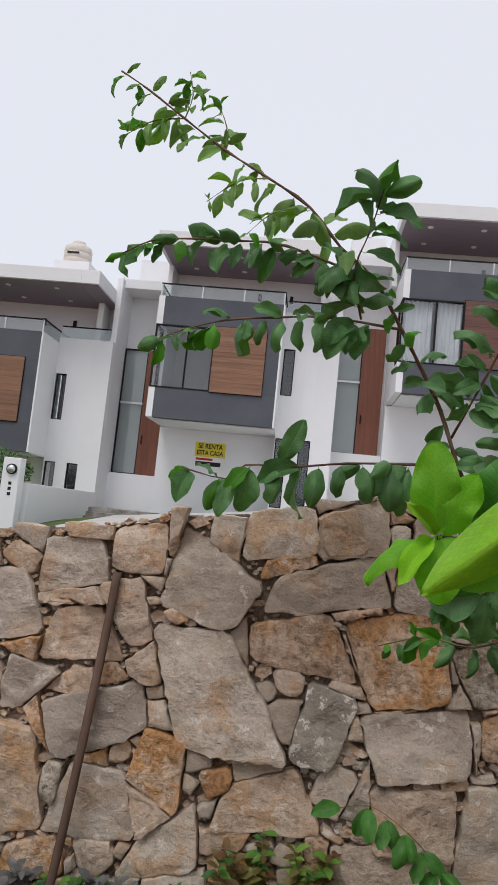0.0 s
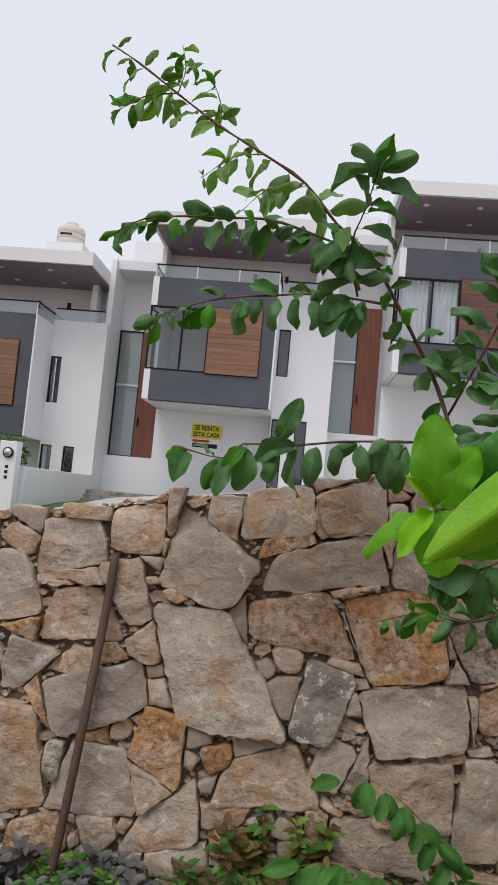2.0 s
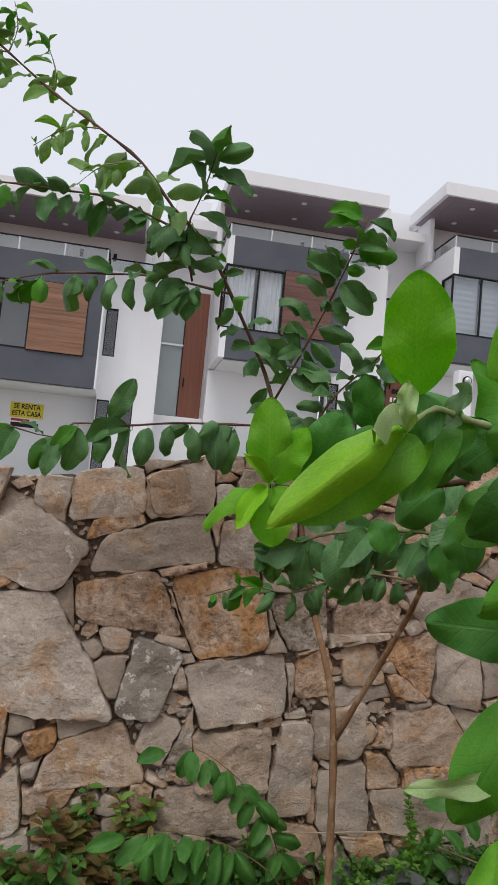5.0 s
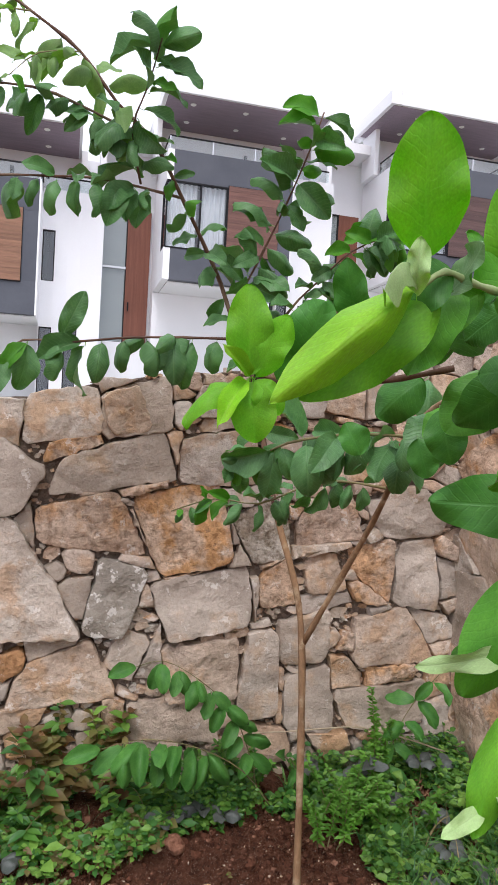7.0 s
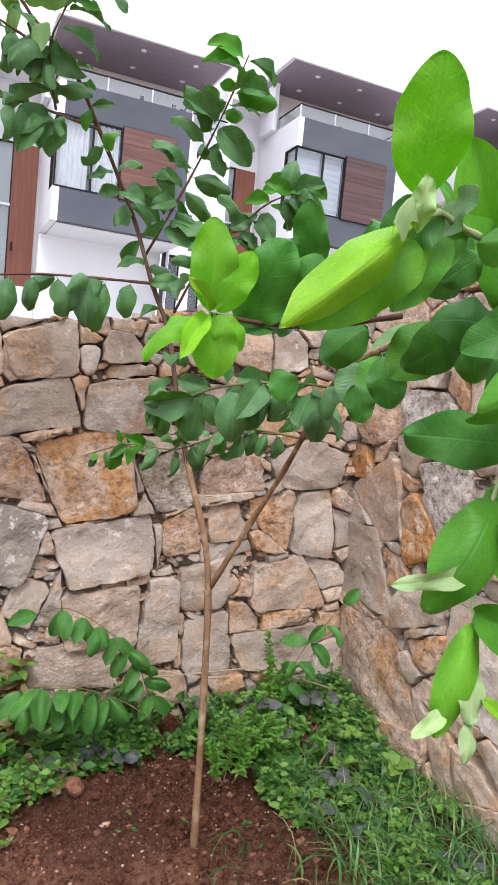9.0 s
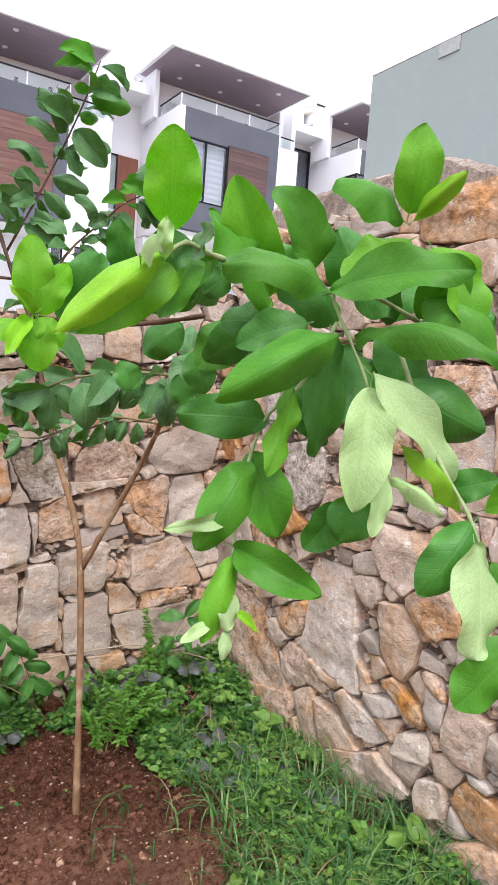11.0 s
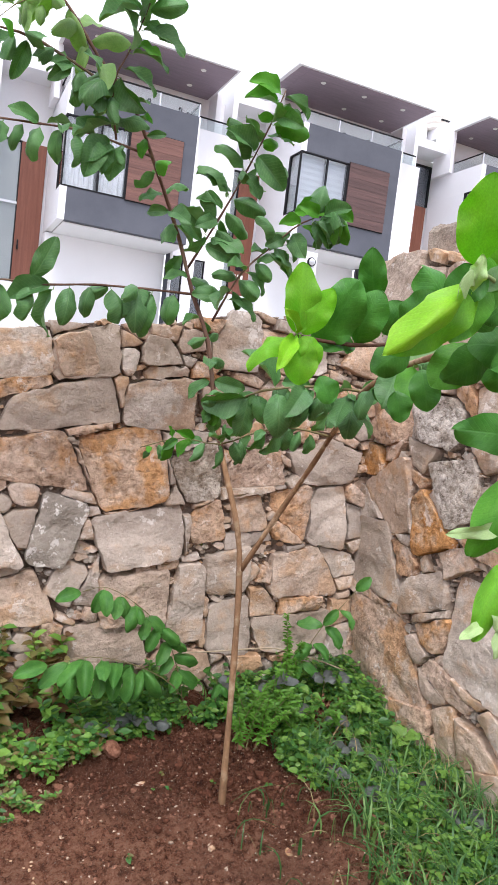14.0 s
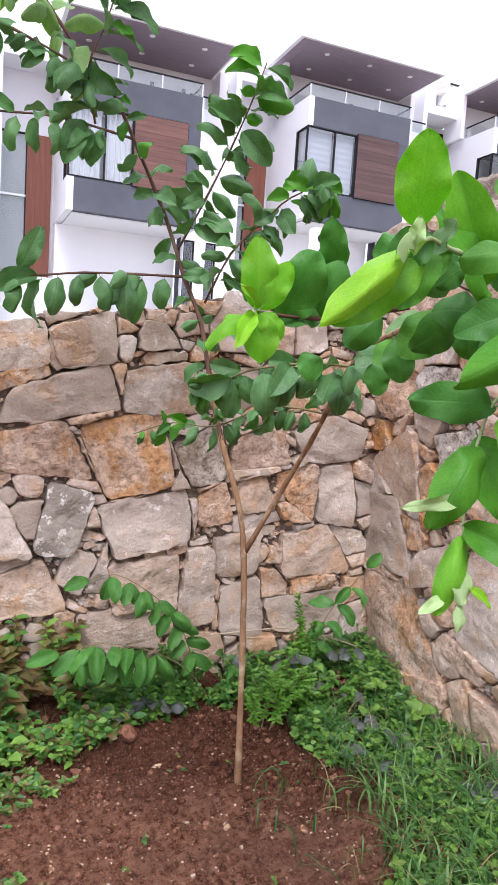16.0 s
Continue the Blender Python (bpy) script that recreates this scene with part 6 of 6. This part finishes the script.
leafy(guava, SIDE_SHOOT, 13, 0.128, 0.12, 0.85, seed=5, taper=0.1, wide=0.56, loose=0.7)
leafy(guava, SIDE_SHOOT[3:], 6, 0.12, 0.25, 0.95, seed=55, taper=0.0, wide=0.56, loose=0.7)
leafy(guava, TWIG, 12, 0.125, 0.04, 0.7, seed=6, wide=0.58)
leafy(guava, LOW_TWIG, 15, 0.085, 0.1, 0.5, seed=7)
leafy(guava, STEM[6:13], 13, 0.125, 0.05, 0.75, seed=8)
# upper stem and crown twigs carry the leaves with painted-in backlight
leafy(guava, STEM[12:], 17, 0.125, 0.02, 0.62, seed=9, spread=0.85, wide=0.42, sets=BACKLIT_SET, words="olive green leaf")
for i, pts in enumerate((CROWN_A, CROWN_B, CROWN_C, CROWN_D, CROWN_E)):
    branch(guava, "branch", pts, 0.0028, 0.0012, TWIG_GREEN, 5)
    leafy(guava, pts, 5, 0.095, 0.1, 0.55, seed=30 + i, wide=0.4, sets=BACKLIT_SET, words="olive green leaf")
leafy(guava, LEADER[3:7], 7, 0.115, 0.05, 0.6, seed=10, wide=0.58)
leaf_rng = random.Random(77)
for rows in (ROSETTE_LEAVES, BRIGHT_TIP_LEAVES, YOUNG_TIP_LEAVES, YOUNG_TIP_BACK_LEAVES, HANGING_TWIG_LEAVES, OUTER_TWIG_LEAVES, INNER_LEAVES, DENSE_LEAVES):
    for base, tip, width, kind in rows:
        face = Vector((-0.35, -0.85, 0.4)) + Vector((leaf_rng.gauss(0, 0.2), leaf_rng.gauss(0, 0.2), leaf_rng.gauss(0, 0.2)))
        put_leaf(guava, leaf_rng.choice(SETS[kind]), base, tip, width, face, LEAF_WORDS[kind])
for o in guava.children:
    o.matrix_parent_inverse = to_guava


# ---- weeds and grass at the foot of the walls ----
WEED = leaf_material("weed_leaf", (0.065, 0.181, 0.025), (0.144, 0.304, 0.051), (0.159, 0.274, 0.079), 0.3, 0.35)
WEED_RED = leaf_material("reddish_weed_leaf", (0.143, 0.059, 0.034), (0.185, 0.202, 0.059), (0.252, 0.185, 0.084), 0.25, 0.35)
WEED_GREY = leaf_material("purple_grey_weed_leaf", (0.085, 0.105, 0.09), (0.14, 0.145, 0.135), (0.18, 0.18, 0.17), 0.2, 0.3)
GRASS = leaf_material("grass_blade", (0.114, 0.235, 0.057), (0.226, 0.372, 0.121), (0.194, 0.307, 0.097), 0.3, 0.35)
WEED_PURPLE = leaf_material("dark_purple_leaf", (0.085, 0.085, 0.08), (0.15, 0.145, 0.14), (0.19, 0.185, 0.18), 0.15, 0.4)
COLEUS_RED = leaf_material("red_brown_coleus_leaf", (0.13, 0.045, 0.028), (0.20, 0.17, 0.05), (0.17, 0.22, 0.07), 0.3, 0.35)
WEED_DARK = leaf_material("dark_weed_leaf", (0.034, 0.118, 0.025), (0.076, 0.202, 0.042), (0.084, 0.168, 0.059), 0.25, 0.4)
WEED_LIGHT = leaf_material("light_weed_leaf", (0.138, 0.290, 0.040), (0.234, 0.401, 0.079), (0.260, 0.391, 0.112), 0.3, 0.35)
GRASS_DRY = leaf_material("dry_grass_blade", (0.26, 0.19, 0.09), (0.42, 0.33, 0.17), (0.4, 0.32, 0.18), 0.2, 0.2)
GRASS_DARK = leaf_material("dark_grass_blade", (0.04, 0.12, 0.03), (0.09, 0.21, 0.06), (0.1, 0.22, 0.07), 0.3, 0.35)
FERN = leaf_material("feathery_weed_leaf", (0.083, 0.232, 0.024), (0.158, 0.349, 0.044), (0.132, 0.274, 0.047), 0.3, 0.35)


def weedy(x, y):
    """How thick the weeds stand: along the foot of the walls, none on the dug soil."""
    edge = 2.70 - 0.05 * math.sin(5 * x) - (0.28 * max(0.0, min(1.0, (-0.05 - x) / 0.4)))
    right = 1.14 - 0.16 * max(0.0, (2.2 - y)) + 0.04 * math.sin(7 * y)
    return y > edge or x > right


def leaflet(bm, p, way, face, far, wide, k=0):
    """A small leaf of two facets a side, bent along its rib."""
    way, face = way.normalized(), Vector(face)
    side = way.cross(face)
    if side.length < 0.05:
        side = way.orthogonal()
    side = side.normalized() * wide * 0.5
    up = side.cross(way).normalized()
    a, t = bm.verts.new(p), bm.verts.new(p + way * far - up * far * 0.12)
    m = bm.verts.new(p + way * far * 0.5 - up * 0.02 * far)
    for s in (1, -1):
        e1 = bm.verts.new(p + way * far * 0.3 + side * s * 0.95 + up * wide * 0.12)
        e2 = bm.verts.new(p + way * far * 0.68 + side * s * 0.75 + up * wide * 0.08)
        for q in ((a, e1, m), (m, e1, e2), (m, e2, t)):
            f = bm.faces.new(q if s > 0 else tuple(reversed(q)))
            f.material_index, f.smooth = k, True


def ground_cover(seed, count, x0, x1, y0, y1, low, high, size, mats, test=weedy, upright=0.9):
    rng = random.Random(seed)
    bm = bmesh.new()
    for i in range(count):
        x, y = rng.uniform(x0, x1), rng.uniform(y0, y1)
        if not test(x, y):
            continue
        thick = 0.5 + noise.noise(Vector((x * 4, y * 4, 1)))
        if math.hypot((x - 1.43) / 0.11, (y - 2.64) / 0.13) < 0.8 + 0.5 * noise.noise(Vector((x * 14, y * 14, 3))) and rng.random() < 0.9:
            continue
        if rng.random() > -0.08 + 1.25 * thick:
            continue
        z = soil_height(x, y)
        h = rng.uniform(low, high) * (0.45 + 0.8 * max(0.0, thick))
        top = Vector((x + rng.gauss(0, 0.015), y + rng.gauss(0, 0.015) - 0.02, z + h))
        stem = [bm.verts.new(q) for q in (Vector((x - 0.0012, y, z - 0.01)), Vector((x + 0.0012, y, z - 0.01)), top)]
        bm.faces.new(stem)
        for k in range(rng.randint(3, 6)):
            t = rng.uniform(0, 6.283)
            way = Vector((math.cos(t), math.sin(t), rng.uniform(-0.25, 0.5)))
            s = size * rng.uniform(0.45, 1.2) * (1.7 if rng.random() < 0.06 else 1.0)
            p = top - Vector((0, 0, h * rng.uniform(0, 0.5)))
            leaflet(bm, p, way, (rng.gauss(0, 0.3), -0.5 + rng.gauss(0, 0.3), upright), s, s * rng.uniform(0.5, 0.75), rng.choice(range(len(mats))))
    return part("ground_cover", bm, mats)


tagged(ground_cover(3, 6600, -1.7, 1.70, 2.42, 2.98, 0.02, 0.13, 0.032, [WEED, WEED_DARK, WEED, WEED_LIGHT, WEED_DARK]), "dense low green weeds at the foot of the wall", "weeds", kind="stuff")
tagged(ground_cover(4, 5200, 0.85, 1.71, 1.3, 2.9, 0.01, 0.085, 0.031, [WEED, WEED_DARK, WEED_LIGHT, WEED_LIGHT]), "low clover-like weeds beside the stone wall", "weeds", kind="stuff")
tagged(ground_cover(11, 1100, -0.42, 0.45, 2.56, 2.82, 0.03, 0.11, 0.036, [WEED, WEED_LIGHT, WEED_RED, WEED_DARK], lambda x, y: y > 2.62 - 0.06 * math.sin(6 * x + 1)), "low weeds with red-edged pointed leaves", "weeds", kind="stuff")
tagged(ground_cover(5, 420, -1.7, 0.05, 2.2, 2.85, 0.03, 0.10, 0.042, [WEED, WEED, WEED_RED]), "patchy red-edged weeds on the soil", "weeds", kind="stuff")


def grass(seed, count, x0, x1, y0, y1, low, high, test=weedy, sag=0.42):
    rng = random.Random(seed)
    bm = bmesh.new()
    for i in range(count):
        x, y = rng.uniform(x0, x1), rng.uniform(y0, y1)
        if not test(x, y):
            continue
        z = soil_height(x, y)
        far, t = rng.uniform(low, high), rng.uniform(0, 6.283)
        lean = Vector((math.cos(t), math.sin(t), 0)) * rng.uniform(0.3, 0.9)
        w = rng.uniform(0.0014, 0.0054)
        kind = rng.choice((0, 0, 0, 0, 0, 1, 1, 1, 1, 1, 1, 1, 1, 1, 2))
        side = Vector((-math.sin(t), math.cos(t), 0)) * w
        prev = None
        for k in range(6):
            s = k / 5
            p = Vector((x, y, z - 0.01)) + far * (Vector((0, 0, s - sag * s * s)) + lean * s * s * 0.8)
            q = side * (1 - s ** 2)
            pair = (bm.verts.new(p - q), bm.verts.new(p + q))
            if prev:
                f = bm.faces.new((prev[0], prev[1], pair[1], pair[0]))
                f.smooth, f.material_index = True, kind
            prev = pair
    return part("grass", bm, [GRASS, GRASS_DARK, GRASS_DRY])


tagged(grass(6, 1500, 0.8, 1.72, 1.2, 2.6, 0.12, 0.36, weedy, 0.6), "long arching green grass blades", "grass", kind="stuff")
tagged(grass(16, 420, 0.98, 1.70, 1.25, 2.15, 0.18, 0.42, weedy, 0.72), "long pale grass lying beside the wall", "grass", kind="stuff")
tagged(grass(7, 500, -1.7, 1.7, 2.5, 2.97, 0.05, 0.16), "thin grass among the weeds", "grass", kind="stuff")
tagged(grass(8, 55, 0.72, 1.25, 1.3, 2.25, 0.18, 0.38, lambda x, y: True, 0.80), "sparse long grass on the soil", "grass", kind="stuff")


def compound_leaf(plant, points, count, size, wide, seed, mat_set, words, hang=0.7, end=True, start=0.12):
    """A pinnate leaf: a stalk with leaflets in pairs."""
    rng = random.Random(seed)
    branch(plant, "stalk", points, 0.0028, 0.0012, TWIG_GREEN, 5)
    for k in range(count):
        s = start + (0.98 - start) * k / count
        p, d = along(points, s)
        side = d.cross(Vector((0, -0.8, 0.6))).normalized()
        for sign in (1, -1):
            way = (side * sign * 0.62 + d * 0.15 + Vector((0, -0.35, -hang * 1.1)) + Vector((rng.gauss(0, 0.12), rng.gauss(0, 0.12), rng.gauss(0, 0.12)))).normalized()
            far = size * rng.uniform(0.85, 1.1)
            put_leaf(plant, rng.choice(mat_set), p + way * far * 0.06, p + way * far, far * wide, (rng.gauss(0, 0.2), -0.8, 0.6), words)
    if end:
        p, d = along(points, 0.999)
        put_leaf(plant, mat_set[0], p, p + d * size * 0.9 + Vector((0, 0, -0.02)), size * wide, (0, -0.8, 0.6), words)


SEEDLING = leaf_set([leaf_material("seedling_leaf", (0.06, 0.20, 0.035), (0.12, 0.31, 0.06), (0.16, 0.34, 0.10), 0.35, 0.28), LEAF_UNDER], 61, rows=6, cols=2)
seedlings = (
    ("compound-leaved seedling arching over the weeds", [[(0.769, 2.800, -0.048), (0.719, 2.780, 0.139), (0.629, 2.760, 0.336), (0.495, 2.750, 0.467), (0.352, 2.740, 0.552), (0.243, 2.730, 0.538)]], 8, 0.115, 0.52),
    ("seedling with a broad pinnate leaf low over the weeds", [[(0.810, 2.760, -0.061), (0.668, 2.700, 0.128), (0.485, 2.670, 0.243), (0.288, 2.650, 0.300), (0.121, 2.630, 0.284)]], 6, 0.145, 0.44),
    ("seedling with oval leaflets before the stone wall", [[(1.335, 2.820, -0.046), (1.347, 2.790, 0.166), (1.409, 2.760, 0.326), (1.496, 2.740, 0.438), (1.554, 2.720, 0.524)]], 5, 0.125, 0.48),
    ("small round-leaved seedling by the sapling", [[(0.92, 2.80, -0.03), (0.90, 2.76, 0.10), (0.84, 2.72, 0.16)]], 2, 0.09, 0.5),
)
for i, (label, stalks, count, size, wide) in enumerate(seedlings):
    s = tagged(empty("seedling", stalks[0][0]), label, "plant")
    for pts in stalks:
        compound_leaf(s, pts, count, size, wide, 90 + i, SEEDLING, "green leaflet", start=(0.25, 0.5, 0.15, 0.12)[i])
    for o in s.children:
        o.matrix_parent_inverse = Matrix.Translation(-Vector(stalks[0][0]))


def bushy_weed(name, at, stems, high, size, mat_list, seed, label, category, reach=0.1, narrow=0.5, whorl=7):
    """A weed of several stems with whorls of small leaves."""
    rng = random.Random(seed)
    w = tagged(empty(name, at), label, category)
    for k in range(stems):
        t = rng.uniform(0, 6.283)
        foot = Vector((rng.gauss(0, reach * 0.3), rng.gauss(0, reach * 0.2), -0.02))
        tip = foot + Vector((math.cos(t) * reach, math.sin(t) * reach * 0.6 - 0.02, high * rng.uniform(0.6, 1.05)))
        mid = (foot + tip) / 2 + Vector((rng.gauss(0, 0.012), rng.gauss(0, 0.012), 0.02))
        part("stem", tube([foot, mid, tip], [0.0025, 0.002, 0.001], 5), TWIG_GREEN, w)
        bm = bmesh.new()
        n = int(high / (size * 0.42)) + 2
        for i in range(n):
            s = 0.18 + 0.84 * i / n
            p = foot + (mid - foot) * min(1, 2 * s) if s < 0.5 else mid + (tip - mid) * (2 * s - 1)
            for j in range(whorl):
                a = j * 6.283 / whorl + i * 0.7 + rng.gauss(0, 0.45)
                way = Vector((math.cos(a), math.sin(a), rng.uniform(-0.35, 0.8)))
                f = size * rng.uniform(0.5, 1.2) * (1.15 - 0.5 * s)
                leaflet(bm, p, way, (0, -0.4, 0.9), f, f * narrow, rng.choice(range(len(mat_list))))
        tagged(part("foliage", bm, mat_list, w), kind="stuff")
    return w


bushy_weed("feathery_weed", (1.26, 2.76, -0.04), 3, 0.46, 0.035, [FERN], 1, "tall feathery bright green weed by the wall", "weed", 0.05, 0.42, 5)
bushy_weed("feathery_weed", (1.10, 2.66, -0.06), 9, 0.24, 0.04, [FERN, WEED], 2, "bushy bright green weed behind the sapling", "weed", 0.14, 0.52, 4)
bushy_weed("feathery_weed", (1.02, 2.56, -0.08), 8, 0.24, 0.034, [FERN], 24, "bushy bright green weed beside bare soil", "weed", 0.13, 0.4, 5)
bushy_weed("feathery_weed", (1.24, 2.58, -0.06), 8, 0.20, 0.045, [FERN, WEED], 3, "bushy bright green weed beside bare soil", "weed", 0.16, 0.52, 4)
bushy_weed("feathery_weed", (0.72, 2.84, -0.03), 7, 0.22, 0.04, [FERN, WEED_DARK, WEED], 4, "bushy bright green weed before the stone wall", "weed", 0.16, 0.52, 4)
bushy_weed("coleus_plant", (-0.02, 2.84, -0.02), 6, 0.36, 0.085, [COLEUS_RED, WEED_RED, WEED, COLEUS_RED, WEED_DARK], 5, "red and green coleus plant at the wall foot", "plant", 0.20, 0.55, 3)
bushy_weed("coleus_plant", (0.15, 2.88, -0.02), 4, 0.40, 0.085, [COLEUS_RED, WEED_RED, WEED_LIGHT], 6, "red-veined coleus plant among weeds", "plant", 0.16, 0.55, 3)
bushy_weed("coleus_plant", (-0.30, 2.82, -0.02), 5, 0.20, 0.08, [WEED, COLEUS_RED, WEED_DARK], 7, "green and red coleus plant near the wall", "plant", 0.17, 0.48, 4)
bushy_weed("pointed_weed", (-0.42, 2.70, -0.05), 6, 0.17, 0.07, [WEED, WEED_LIGHT, WEED_DARK], 31, "green weed with pointed leaves near the wall", "weed", 0.15, 0.42, 3)
bushy_weed("pointed_weed", (-0.14, 2.74, -0.05), 5, 0.20, 0.07, [WEED, WEED, WEED_DARK], 32, "green weed with pointed leaves near the wall", "weed", 0.14, 0.42, 3)
bushy_weed("pointed_weed", (0.30, 2.80, -0.04), 5, 0.22, 0.065, [WEED, WEED_LIGHT, WEED_DARK], 33, "green weed with pointed leaves near the wall", "weed", 0.14, 0.42, 3)
for k, (x, y) in enumerate(((0.06, 2.42), (-0.02, 2.48), (-0.10, 2.40), (-0.16, 2.52), (-0.28, 2.46), (-0.16, 2.02), (-0.14, 1.92))):
    bushy_weed("pointed_weed", (x, y, soil_height(x, y)), 6, 0.065, 0.036, [WEED, WEED_LIGHT, WEED_DARK, WEED_RED], 40 + k, "low light green weed with pointed leaves on soil", "weed", 0.09, 0.5, 4)
bushy_weed("coleus_plant", (-0.75, 2.80, -0.04), 6, 0.16, 0.06, [WEED_PURPLE, WEED_PURPLE, WEED_DARK], 8, "dark purple broad-leaved plant by the stick", "plant", 0.16, 0.6, 5)
GREY_SET = leaf_set([WEED_GREY, WEED_GREY], 71, rows=5, cols=2)
rng = random.Random(15)
for i, (x, y, h) in enumerate(((1.16, 2.74, 0.13), (1.28, 2.62, 0.06), (1.22, 2.25, 0.03), (1.42, 2.18, 0.05), (1.46, 2.02, 0.04), (0.42, 2.72, 0.05), (0.52, 2.74, 0.07), (1.55, 2.78, 0.08), (0.98, 2.8, 0.16), (-0.2, 2.6, 0.04), (1.20, 2.70, 0.17), (1.45, 2.74, 0.12), (0.36, 2.68, 0.06), (0.60, 2.70, 0.05), (1.36, 2.36, 0.06), (1.30, 2.05, 0.05), (1.52, 1.80, 0.05), (1.40, 2.50, 0.09))):
    z = soil_height(x, y)
    g = tagged(empty("round_leaf_weed", (x, y, z)), "low weed with dull purple-grey round leaves", "weed", "purple-grey weeds")
    part("stem", tube([(0, 0, -0.02), (0.004, -0.004, h)], [0.002, 0.0015], 5), TWIG_GREEN, g)
    for k in range(4):
        a = k * 1.57 + rng.uniform(0, 1)
        d = Vector((math.cos(a), math.sin(a), 0.15))
        put_leaf(g, rng.choice(GREY_SET), Vector((0, 0, h)) + d * 0.006, Vector((0, 0, h)) + d * rng.uniform(0.055, 0.085), rng.uniform(0.045, 0.06), (0, -0.6, 0.8))

# dry stalk that lies across the weeds
STRAW = surface("pale_dry_straw", (0.36, 0.28, 0.18), (0.52, 0.43, 0.30), 12, 60, 0.8, 0.2, 0.3, 0.002)
tagged(part("dry_stalk", tube(smoothed([(0.71, 2.74, 0.255), (0.86, 2.72, 0.262), (1.02, 2.74, 0.255), (1.18, 2.76, 0.24), (1.40, 2.78, 0.17), (1.60, 2.80, 0.09)]), 0.0035, 6), STRAW, smooth=True), "thin pale dry stalk across the weeds", "stalk")


# dry brown litter and broad leaves in the strip beside the wall
LITTER = surface("dry_brown_litter", (0.16, 0.075, 0.04), (0.34, 0.19, 0.10), 12, 60, 0.9, 0.2, 0.5, 0.004)
rng = random.Random(41)
bm = bmesh.new()
for k in range(420):
    cx, cy, r = rng.choice(((1.37, 1.89, 0.07), (1.20, 1.68, 0.08), (1.52, 2.72, 0.10), (1.45, 2.6, 0.08), (1.3, 2.1, 0.05)))
    x, y = rng.gauss(cx, r), rng.gauss(cy, r)
    p = Vector((x, y, soil_height(x, y) + rng.uniform(0.005, 0.06)))
    d = Vector((rng.gauss(0, 1), rng.gauss(0, 1), rng.gauss(0, 0.3))).normalized() * rng.uniform(0.01, 0.035)
    w = d.cross(Vector((rng.gauss(0, 1), rng.gauss(0, 1), 1))).normalized() * rng.uniform(0.002, 0.006)
    up = d.cross(w).normalized() * 0.003
    bm.faces.new([bm.verts.new(q) for q in (p - d, p + w + up, p + d)])
    bm.faces.new([bm.verts.new(q) for q in (p - d, p + d, p - w + up)])
tagged(part("dry_litter", bm, LITTER), "dry brown plant litter among the grass", "litter", kind="stuff")
BROAD_SET = leaf_set([WEED_LIGHT, LEAF_UNDER], 81, rows=6, cols=2)
for i, (x, y, h, n, size, kind) in enumerate(((1.60, 1.47, 0.07, 6, 0.10, 0), (1.52, 1.56, 0.05, 5, 0.09, 0), (1.58, 2.28, 0.10, 7, 0.085, 0), (1.63, 2.05, 0.09, 6, 0.07, 0), (1.42, 2.42, 0.07, 6, 0.06, 0), (1.36, 2.70, 0.08, 6, 0.06, 0), (0.24, 2.70, 0.07, 6, 0.06, 0), (-0.05, 2.55, 0.05, 5, 0.05, 0), (1.52, 2.52, 0.12, 6, 0.07, 0))):
    z = soil_height(x, y)
    g = tagged(empty("broad_leaf_weed", (x, y, z)), "low weed with broad light green leaves", "weed", "broad-leaved weeds")
    part("stem", tube([(0, 0, -0.02), (0.004, -0.004, h)], [0.003, 0.002], 5), TWIG_GREEN, g)
    for k in range(n):
        a = k * 6.283 / n + rng.uniform(0, 0.7)
        d = Vector((math.cos(a), math.sin(a), rng.uniform(0.05, 0.6)))
        base = Vector((0, 0, h * rng.uniform(0.5, 1.0)))
        put_leaf(g, rng.choice(BROAD_SET), base + d * 0.008, base + d * size * rng.uniform(0.7, 1.1), size * rng.uniform(0.55, 0.75), (0, -0.5, 0.9))


tagged(ground_cover(10, 420, -0.5, 0.14, 1.75, 2.62, 0.012, 0.05, 0.03, [WEED, WEED_LIGHT, WEED_DARK, WEED_RED], lambda x, y: math.hypot(x - 0.0, (y - 2.46) * 1.2) < 0.13 or math.hypot(x + 0.25, y - 2.46) < 0.17 or math.hypot(x + 0.2, (y - 1.97) * 0.8) < 0.1), "small patches of low green weeds on the soil", "weeds", kind="stuff")
tagged(ground_cover(9, 70, -0.9, 1.0, 1.35, 2.55, 0.008, 0.03, 0.02, [WEED, WEED_DARK, WEED_RED], lambda x, y: True), "tiny sprouts on the bare soil", "weeds", kind="stuff")
rock = bmesh.new()
bmesh.ops.create_icosphere(rock, subdivisions=3, radius=0.036)
for v in rock.verts:
    v.co *= 1 + 0.4 * noise.noise(v.co * 30) + 0.12 * noise.noise(v.co * 90)
    v.co.z *= 0.9
stone = tagged(part("loose_stone", rock, CLAY), "reddish loose stone on the dug soil", "stone")
stone.location = (0.40, 2.60, soil_height(0.40, 2.60) + 0.022)

bushy_weed("purple_plant", (-0.52, 2.84, -0.03), 6, 0.20, 0.075, [WEED_PURPLE], 21, "dark purple broad-leaved plant at the wall foot", "plant", 0.14, 0.62, 4)
bushy_weed("purple_plant", (-1.02, 2.84, -0.04), 6, 0.20, 0.075, [WEED_PURPLE], 22, "dark purple broad-leaved plant at the wall foot", "plant", 0.14, 0.62, 4)
